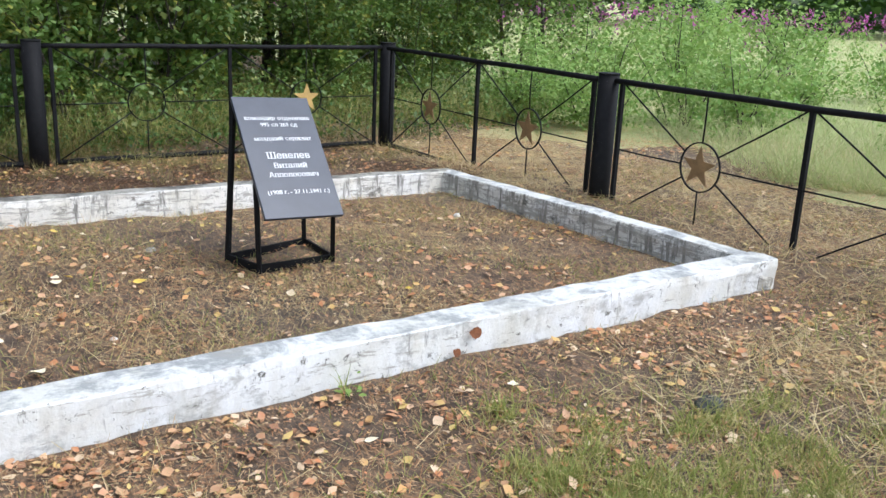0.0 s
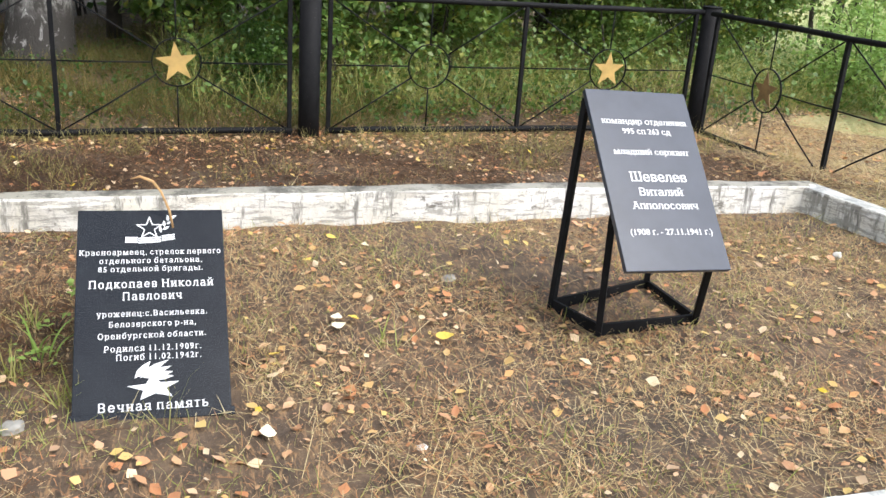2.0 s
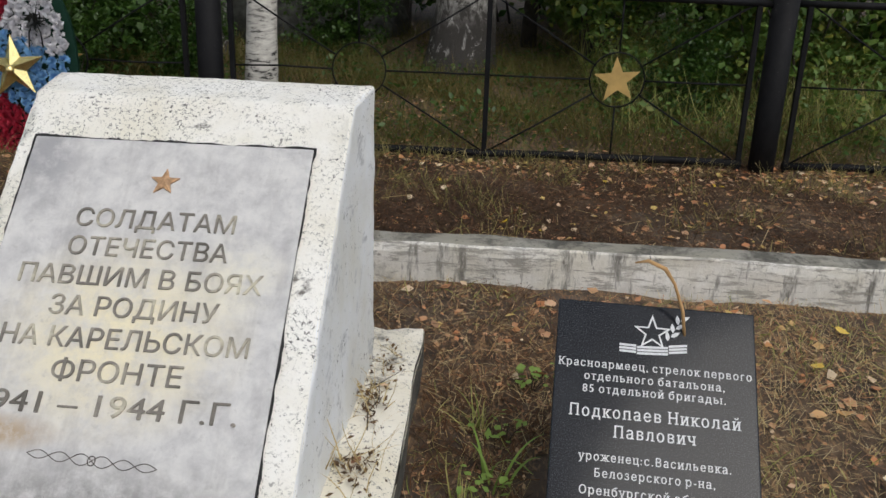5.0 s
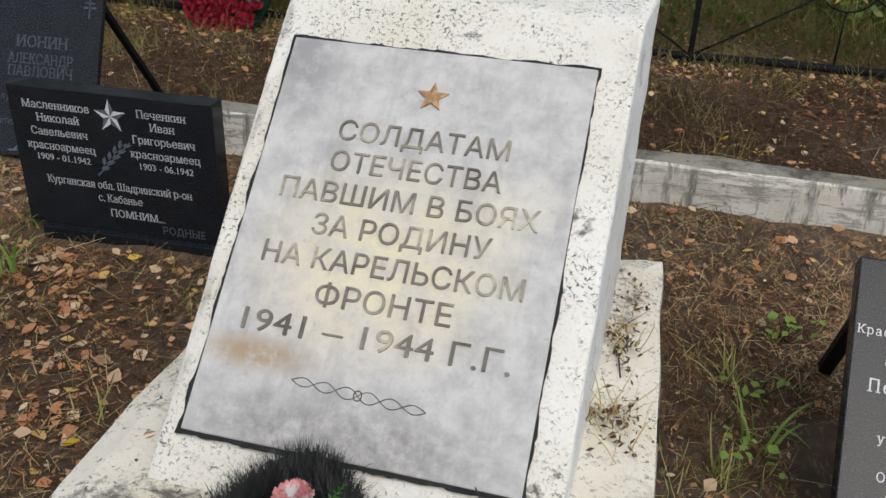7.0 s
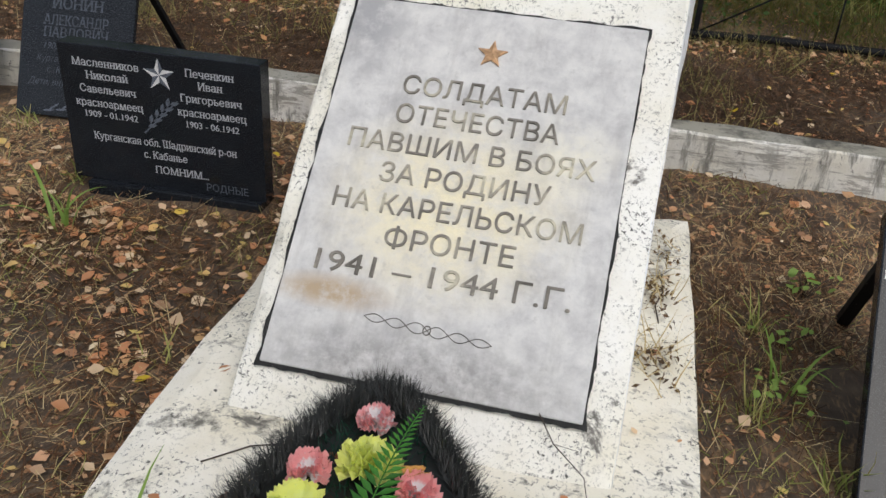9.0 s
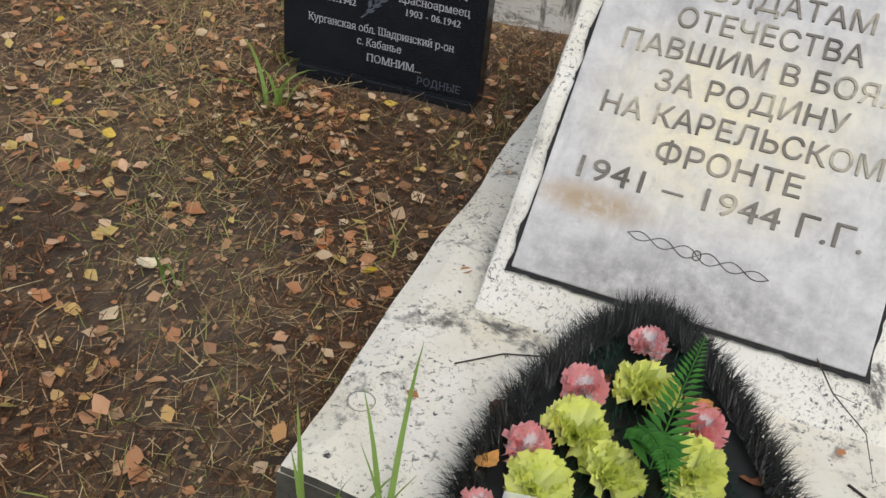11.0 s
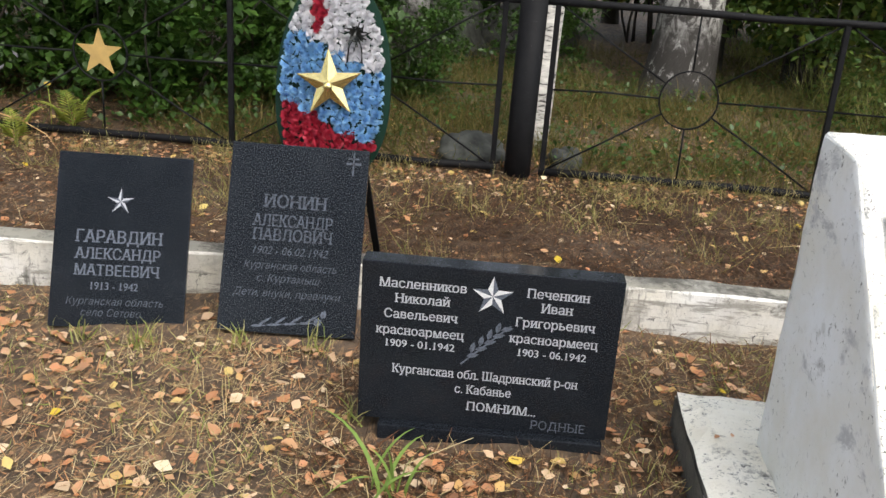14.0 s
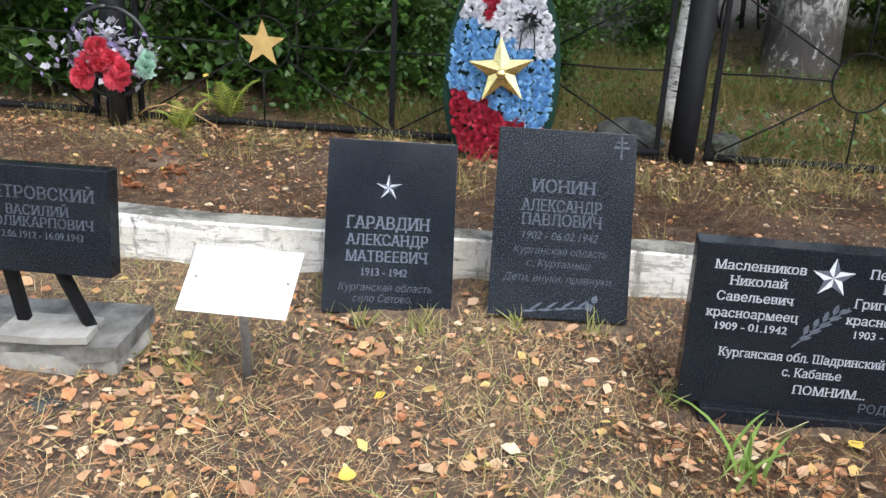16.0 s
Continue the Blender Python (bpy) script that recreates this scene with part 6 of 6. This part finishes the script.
stuff("undergrowth", scatter_mesh("undergrowth", LEAF_LOW[0], LEAF_LOW[1], p, rng.uniform(0.025, 0.065, len(x)), rng.uniform(0, 6.28, len(x)), rng.normal(0, 0.5, len(x)), rng.normal(0, 0.5, len(x))), M_leaf_dark, "low green leafy herbs behind the fence", "undergrowth")
x, y = clumpy(30000, 0.7, 8.5, 9.0, 14, 1.5, 0.6, 6.3)
p = on_ground(x, y)
p[:, 2] += rng.uniform(0.02, 0.75, len(x)) ** 1.5
stuff("green_undergrowth", scatter_mesh("green_undergrowth", LEAF_LOW[0], LEAF_LOW[1], p, rng.uniform(0.03, 0.08, len(x)), rng.uniform(0, 6.28, len(x)), rng.normal(0, 0.6, len(x)), rng.normal(0, 0.5, len(x))), M_leaf_light, "fresh green undergrowth at the edge of the wood", "undergrowth")
x, y = clumpy(20000, 0.7, 8.5, 9.2, 16, 1.3, 0.4, 1.1)
size = rng.uniform(0.2, 0.6, len(x))
stuff("edge_grass", blades("edge_grass", on_ground(x, y), size, rng.uniform(0.004, 0.008, len(x)), 0.45), M_grass, "long green grass at the wood's edge", "grass")
x, y = clumpy(46000, 2.4, 9.2, 0.4, 9.5, 1.3, 1.2, 2.2)
outer = (x > 4.4) | (y < 2.5)
x, y = x[outer], y[outer]
lay_needles("mown_hay", x, y, rng.uniform(0.06, 0.2, len(x)), rng.uniform(0.0022, 0.0045, len(x)), M_straw, "pale mown hay beyond the side fence", 0.01, 0.25)
# meadow, thinning with distance
n = 64000
r = 6 + 60 * rng.random(n) ** 2.2
a = rng.uniform(-0.35, 1.25, n)
x, y = 1.5 + r * np.cos(a), 2.0 + r * np.sin(a)
keep = (x > 7.6 + 0.8 * np.sin(y)) & ~((y > 14) & (x < 9))
x, y, r = x[keep], y[keep], r[keep]
size = rng.uniform(0.12, 0.7, len(x)) * (0.75 + r * 0.008)
stuff("meadow_grass", blades("meadow_grass", on_ground(x, y), size, rng.uniform(0.003, 0.007, len(x)) * (0.8 + r * 0.05), 0.65), M_meadow, "tall pale green and straw meadow grass", "grass")
n = 420
sx, sy = rng.uniform(18, 60, n), rng.uniform(10, 46, n)
m = 12
x, y = np.repeat(sx, m) + rng.normal(0, 0.06, n * m), np.repeat(sy, m) + rng.normal(0, 0.06, n * m)
p = on_ground(x, y)
p[:, 2] += np.repeat(rng.uniform(0.8, 1.5, n), m) + np.tile(np.linspace(-0.35, 0.15, m), n)
k = n * m
stuff("fireweed", scatter_mesh("fireweed", LEAF_LOW[0], LEAF_LOW[1], p, rng.uniform(0.06, 0.16, k), rng.uniform(0, 6.28, k), rng.uniform(0.3, 1.3, k), rng.normal(0, 0.5, k), np.full(k, 0.9)), M_fireweed, "pink fireweed flower spikes in the far meadow", "flowers")
n = 26000
a = rng.uniform(-0.5, 1.25, n)
r = rng.uniform(62, 95, n)
h = (5 + 3 * np.sin(a * 17) + 2 * np.sin(a * 41 + 1)) * rng.random(n) ** 0.8
stuff("far_wood", scatter_mesh("far_wood", LEAF_LOW[0], LEAF_LOW[1], np.stack([r * np.cos(a), r * np.sin(a), h + 0.2], 1), rng.uniform(0.6, 1.4, n), rng.uniform(0, 6.28, n), rng.normal(0, 0.6, n), rng.normal(0, 0.5, n)), M_leaf_dark, "far dark edge of the wood beyond the meadow", "wood")

# tufts and stalks that stand out
def tuft(x, y, count, length, label, wide=0.006, mat=M_grass, lean=0.4):
    pos = np.concatenate([rng.normal(0, 0.02, (count, 2)), np.zeros((count, 1))], 1)
    e = place("grass_tuft", blades("grass_tuft", pos, rng.uniform(0.5, 1, count) * length, rng.uniform(0.7, 1.3, count) * wide, lean), mat)
    e.location = (x, y, gz(x, y) - 0.005)
    tagged(e, label, "grass", "grass tufts")


def blade_tuft(x, y, count, length, label, wide, mat):
    """A loose tuft of a few broad arching blades."""
    e = thing("grass_tuft", pose(x, y, gz(x, y) - 0.005), label, "grass", "grass tufts")
    for _ in range(count):
        a, ln, out = rng.uniform(0, 6.28), length * rng.uniform(0.5, 1.1), rng.uniform(0.15, 1.05)
        bx, by = rng.normal(0, 0.03, 2)
        bm = bmesh.new()
        rows = []
        for t in np.linspace(0, 1, 8):
            r, z = ln * out * t ** 1.7, ln * (t - 0.55 * out * t ** 3)
            h = wide * (0.55 if t == 0 else 1) * (1 - t ** 2.5) / 2 + 0.0004
            c, d = math.cos(a), math.sin(a)
            rows.append([bm.verts.new((bx + c * r + d * q, by + d * r - c * q, z + abs(q) * 0.35)) for q in (-h, 0, h)])
        for u, v in zip(rows, rows[1:]):
            for k in (0, 1):
                bm.faces.new((u[k], u[k + 1], v[k + 1], v[k])).smooth = True
        part("blade", bm, mat, e)


for x, y, c, s, w in ((-2.25, 4.95, 9, 0.26, 0.012), (-2.04, 4.05, 4, 0.22, 0.007), (-1.42, 3.57, 5, 0.36, 0.011), (-1.33, 3.56, 5, 0.38, 0.011), (-1.25, 3.53, 5, 0.42, 0.011), (-1.18, 3.46, 4, 0.45, 0.008), (-3.0, 4.6, 5, 0.14, 0.006), (-0.12, 4.75, 8, 0.2, 0.009)):
    blade_tuft(x, y, c, s, "tuft of broad fresh green grass blades on the soil", w, M_fresh)
for x, y, c, s in ((-0.05, 4.4, 20, 0.16), (1.05, 4.6, 10, 0.14), (-2.6, 5.66, 26, 0.12), (-2.85, 5.66, 20, 0.1), (-3.15, 5.58, 26, 0.12), (-3.35, 5.58, 18, 0.1), (-2.42, 5.3, 14, 0.14), (0.25, 4.2, 7, 0.2), (-0.18, 5.0, 22, 0.16), (-0.22, 4.6, 22, 0.16), (1.58, 2.95, 16, 0.12), (-1.66, 4.4, 10, 0.12), (-3.75, 5.2, 16, 0.12)):
    tuft(x, y, c, s, "tuft of thin yellowed green grass on the soil", 0.005)
WEED_LEAF = scatter_mesh("leaf", LEAF[0], LEAF[1], np.zeros((1, 3)), np.ones(1), np.zeros(1), np.zeros(1), np.zeros(1), np.full(1, 1.2))
for x, y, n in ((-0.14, 4.66, 16), (-0.02, 5.24, 22), (-0.1, 4.95, 16), (1.56, 2.9, 12)):
    pos = np.stack([rng.normal(0, 0.045, n), rng.normal(0, 0.035, n), rng.uniform(0.02, 0.085, n)], 1)
    e = thing("leafy_weed", pose(x, y, gz(x, y)), "small green leafy weed growing in the litter", "weed", "weeds")
    for q in pos:
        place("leaf", WEED_LEAF, M_fresh, e).matrix_local = pose(*q, rng.normal(10, 17), rng.normal(0, 17), rng.uniform(0, 360)) @ Matrix.Scale(rng.uniform(0.018, 0.036), 4)
    stem = bmesh.new()
    for q in pos[::3]:
        tube([(0, 0, -0.01), (q[0] * 0.5, q[1] * 0.5, q[2] * 0.6), tuple(q)], 0.0016, 4, stem)
    part("stem", stem, M_twig, e)
M_pale_stone = simple("pale_pebble", (0.62, 0.6, 0.55), 0.7, 0, 30, 0.2, 0.3)
for x, y, s, mat, label in ((2.75, 2.17, (0.08, 0.055, 0.022), M_rock, "dark grey stone in the mown grass"), (3.64, 5.15, (0.028, 0.022, 0.018), M_pale_stone, "small white pebble on the soil"), (1.5, 5.19, (0.04, 0.025, 0.014), M_rubble, "small flat grey stone on the soil"), (-0.19, 4.28, (0.035, 0.03, 0.022), M_rubble, "grey pebble beside the black plaque"), (0.95, 3.9, (0.02, 0.016, 0.012), M_pale_stone, "small white pebble on the soil")):
    r = thing("stone", pose(x, y, gz(x, y) + 0.008, 0, 0, 30), label, "stone")
    part("stone_body", lump(s, x + y, 3), mat, r)
st = thing("dry_stalk", pose(0.2, 4.62, 0.0), "bent dry grass stalk hanging over the black plaque", "grass stalk")
part("stalk", tube([(0.11, 0.155, 0.437), (0.1, 0.165, 0.5), (0.075, 0.175, 0.565), (0.05, 0.18, 0.6), (0.01, 0.19, 0.615), (-0.02, 0.2, 0.605)], [0.004, 0.0045, 0.004, 0.006, 0.005, 0.002], 5), M_straw_stalk, st)
for p, q, r in (((-1.33, 3.98, 0.138), (-0.98, 4.14, 0.15), 0.0017), ((-1.0, 4.14, 0.15), (-0.9, 4.2, 0.24), 0.0012), ((-0.62, 4.0, 0.137), (-0.5, 3.86, 0.137), 0.0028), ((-0.78, 4.26, 0.26), (-0.58, 4.02, 0.14), 0.0016), ((-0.68, 3.68, 0.137), (-0.52, 3.66, 0.137), 0.0025), ((-0.46, 4.75, 0.14), (-0.41, 5.05, 0.15), 0.002)):
    d = Vector(q) - Vector(p)
    side = Vector((-d.y, d.x, 0)) * 0.12
    tw = thing("twig", Matrix.Translation(p), "thin dark fallen twig on the white slab", "twig", "twigs")
    bm = tube([(0, 0, 0), d * 0.25 + side * 0.6, d * 0.5 + side * 0.4, d * 0.75 + side, d], [r, r, r * 0.9, r * 0.7, r * 0.4], 5)
    tube([d * 0.5 + side * 0.4, d * 0.6 + side * 1.6], [r * 0.7, r * 0.3], 4, bm)
    part("stick", bm, M_twig, tw)
for cx, cy, n in ((-0.46, 4.55, 26), (-0.47, 4.88, 34), (-0.45, 5.1, 14)):
    k = n * 4
    pos = np.stack([rng.normal(0, 0.03, k), rng.normal(0, 0.06, k), rng.uniform(0.0, 0.04, k)], 1)
    e = thing("withered_plant", pose(cx, cy, 0.135), "clump of withered brown leaves and grass on the slab", "litter", "withered clumps")
    heap = place("withered_clump", scatter_mesh("withered_clump", LEAF_LOW[0], LEAF_LOW[1], pos, rng.uniform(0.008, 0.026, k), rng.uniform(0, 6.28, k), rng.normal(0.2, 0.6, k), rng.normal(0, 0.6, k), rng.uniform(0.3, 0.9, k)), M_withered, e)
    tagged(heap, "crumbled brown leaves", kind="stuff")
    place("grass_wisp", blades("grass_wisp", pos[:n], rng.uniform(0.05, 0.14, n), rng.uniform(0.002, 0.004, n), 0.7), M_straw, e)
n = 46
x, y = rng.uniform(-1.48, -0.4, n), rng.uniform(3.65, 5.35, n)
keep = (x < -1.39) | (x > -0.52) | (y < 4.1)
x, y = x[keep], y[keep]
k = len(x)
stuff("leaves_on_slab", scatter_mesh("leaves_on_slab", LEAF[0], LEAF[1], np.stack([x, y, np.full(k, 0.139)], 1), rng.uniform(0.012, 0.04, k), rng.uniform(0, 6.28, k), rng.normal(0, 0.1, k), rng.normal(0, 0.15, k)), M_fallen, "a few small fallen leaves on the white slab", "leaves")

# single leaves that stand out
M_brown_leaf = simple("dry_brown_leaf", (0.2, 0.075, 0.03), 0.7, 0, 90, 0.4)
M_orange_leaf = simple("dry_orange_leaf", (0.62, 0.3, 0.08), 0.65, 0, 90, 0.3)
M_lemon_leaf = simple("yellow_birch_leaf", (0.72, 0.5, 0.09), 0.55, 0, 90, 0.2)
M_cream_leaf = simple("bleached_birch_leaf", (0.82, 0.72, 0.5), 0.6, 0, 90, 0.2)


def birch_leaf(length, curl):
    """A toothed leaf blade with a folded midrib, a little curled, and its stalk."""
    bm = bmesh.new()
    n = 9
    rows = []
    for i in range(n):
        t = i / (n - 1)
        half = length * 0.42 * math.sin(math.pi * min(1, t * 0.93 + 0.05) ** 0.75) * (1.06 if i % 2 else 0.92)
        z = curl * length * (t - 0.5) ** 2
        rows.append([bm.verts.new((q * half, (t - 0.5) * length, z + abs(q) * 0.16 * half)) for q in (-1, 0, 1)])
    for u, v in zip(rows, rows[1:]):
        for k in (0, 1):
            bm.faces.new((u[k], u[k + 1], v[k + 1], v[k])).smooth = True
    tube([(0, -length * 0.5, curl * length * 0.25), (0, -length * 0.62, curl * length * 0.3), (0.004, -length * 0.78, curl * length * 0.28)], 0.0007, 4, bm)
    return bm


def single_leaf(x, y, z, size, mat, label, rx=0, ry=0):
    e = part("fallen_leaf", birch_leaf(size, rng.uniform(0.2, 0.7)), mat)
    e.matrix_world = pose(x, y, z, rx, ry, rng.uniform(0, 360))
    tagged(e, label, "leaf", "single fallen leaves")


for x, y, size in ((1.27, 4.59, 0.07), (0.97, 4.82, 0.06), (0.925, 5.48, 0.05), (1.1, 5.765, 0.05), (0.625, 4.57, 0.045), (-2.55, 4.55, 0.045), (-3.2, 4.75, 0.05), (-1.95, 5.13, 0.045), (-3.05, 4.35, 0.045)):
    single_leaf(x, y, gz(x, y) + 0.026, size, M_lemon_leaf, "single bright yellow birch leaf lying on the litter", rng.normal(0, 9), rng.normal(0, 9))
for x, y, size in ((0.91, 4.84, 0.055), (0.6, 3.65, 0.07), (0.9, 4.76, 0.055), (1.45, 2.54, 0.05), (0.52, 4.07, 0.06), (2.17, 2.67, 0.055), (1.97, 2.5, 0.055), (1.23, 5.63, 0.05), (-2.1, 4.1, 0.055), (-2.75, 4.2, 0.05)):
    single_leaf(x, y, gz(x, y) + 0.026, size, M_cream_leaf, "pale bleached birch leaf lying on the litter", rng.normal(0, 9), rng.normal(0, 9))
for x, z, size in ((2.217, 0.122, 0.065), (2.125, 0.05, 0.045)):
    e = part("fallen_leaf", birch_leaf(size, 0.4), M_brown_leaf)
    e.matrix_world = pose(x, 3.003, z, 86, 0, 0) @ pose(0, 0, 0, 0, 0, 40 + 300 * z)
    tagged(e, "dry red-brown leaf stuck on the whitewashed kerb", "leaf", "leaves on the kerb")

# round cast cap in the slab's corner
cap = thing("round_cap", pose(-1.445, 3.815, 0.136), "small round whitewashed cap set in the slab", "cap")
part("disc", tube([(0, 0, -0.006), (0, 0, 0.002)], [0.022, 0.0215], 24), M_base, cap)
part("rim", tube([(0.025 * math.cos(a), 0.025 * math.sin(a), 0.001) for a in np.linspace(0, 2 * math.pi, 26)], 0.001, 5), M_rubble, cap, "thin grey ring round the cap")

# dead leaves caught in the wreath
for x, y, z, size, mat in ((-0.9, 3.93, 0.265, 0.05, M_orange_leaf), (-0.79, 3.86, 0.21, 0.045, M_brown_leaf), (-1.06, 3.97, 0.22, 0.04, M_brown_leaf), (-1.2, 3.84, 0.205, 0.045, M_brown_leaf), (-0.94, 4.13, 0.235, 0.04, M_brown_leaf), (-1.18, 3.7, 0.23, 0.045, M_orange_leaf)):
    e = part("fallen_leaf", birch_leaf(size, 0.5), mat)
    e.matrix_world = pose(x, y, z, rng.uniform(-25, 35), rng.uniform(-25, 25), rng.uniform(0, 360))
    tagged(e, "withered brown leaf caught in the black wreath", "leaf", "leaves in the wreath")

# withered heaps, a fern and a flower between kerb and fence
for x, y, r, n in ((-4.7, 6.8, 0.07, 30), (-4.6, 7.1, 0.08, 36), (-4.82, 7.35, 0.13, 22)):
    e = thing("withered_heap", pose(x, y, gz(x, y)), "heap of wilted orange-brown leaves on dark soil", "litter", "withered heaps")
    part("clod", lump((r, r * 0.8, r * 0.45), x, 3), M_soil, e, "dark clod of soil")
    pos = np.stack([rng.normal(0, r * 0.55, n), rng.normal(0, r * 0.45, n), rng.uniform(0.3, 0.75, n) * r], 1)
    heap = place("withered_clump", scatter_mesh("withered_clump", LEAF[0], LEAF[1], pos, rng.uniform(0.03, 0.065, n), rng.uniform(0, 6.28, n), rng.normal(0.1, 0.5, n), rng.normal(0, 0.5, n), rng.uniform(0.7, 1.2, n)), M_wilted, e)
    tagged(heap, "crumpled orange-brown leaves", kind="stuff")


def fern_plant(x, y, height):
    e = thing("fern", pose(x, y, gz(x, y)), "small yellow-green fern by the fence", "fern", "ferns")
    for a, lean, ln in ((0.4, 0.5, 1.0), (2.3, 0.55, 0.85), (3.9, 0.7, 0.75), (5.3, 0.6, 0.9)):
        k = 30
        t = np.repeat(np.linspace(0.15, 1, k // 2), 2)
        r, z = height * ln * lean * t ** 1.4, height * ln * (t - 0.35 * t ** 3)
        pos = np.stack([math.cos(a) * r, math.sin(a) * r, z], 1)
        frond = place("frond", scatter_mesh("frond", LEAF_LOW[0], LEAF_LOW[1], pos, 0.3 * height * (1.15 - t), a - math.pi / 2 + np.tile([1.1, -1.1], k // 2), np.full(k, 0.35), np.zeros(k), np.full(k, 0.5)), M_fern_leaf, e)
        tagged(frond, kind="stuff")
        part("stem", tube([(0, 0, -0.02)] + [tuple(p) for p in pos[::6]], 0.003, 5), M_fern_leaf, frond)


M_fern_leaf = scattered("yellow_green_fern", [(0.22, 0.32, 0.05), (0.36, 0.42, 0.08), (0.45, 0.45, 0.1)], 0.55, 0.3)
fern_plant(-5.0, 8.15, 0.34)
fern_plant(-4.88, 8.62, 0.42)
fl = thing("yellow_flower", pose(-5.02, 8.6, gz(-5.02, 8.6)), "small yellow meadow flower on a thin green stem", "flower")
part("stem", tube([(0, 0, -0.02), (0.01, 0.0, 0.15), (0.0, 0.0, 0.3)], 0.003, 5), M_fern_leaf, fl)
part("bloom", lump((0.022, 0.022, 0.014), 5, 2, 0.3), M_lemon_leaf, fl).location = (0, 0, 0.305)
st = thing("dry_stalk", pose(-5.2, 8.1, gz(-5.2, 8.1)), "long bleached stalk arching from the bouquet over the grass", "grass stalk")
part("stalk", tube([(-0.1, 0.1, 0.1), (0.0, 0.0, 0.17), (0.12, 0.0, 0.2), (0.28, 0.0, 0.16), (0.42, 0.0, 0.09), (0.5, -0.02, 0.0)], [0.004, 0.004, 0.004, 0.0035, 0.003, 0.002], 5), M_straw_stalk, st)
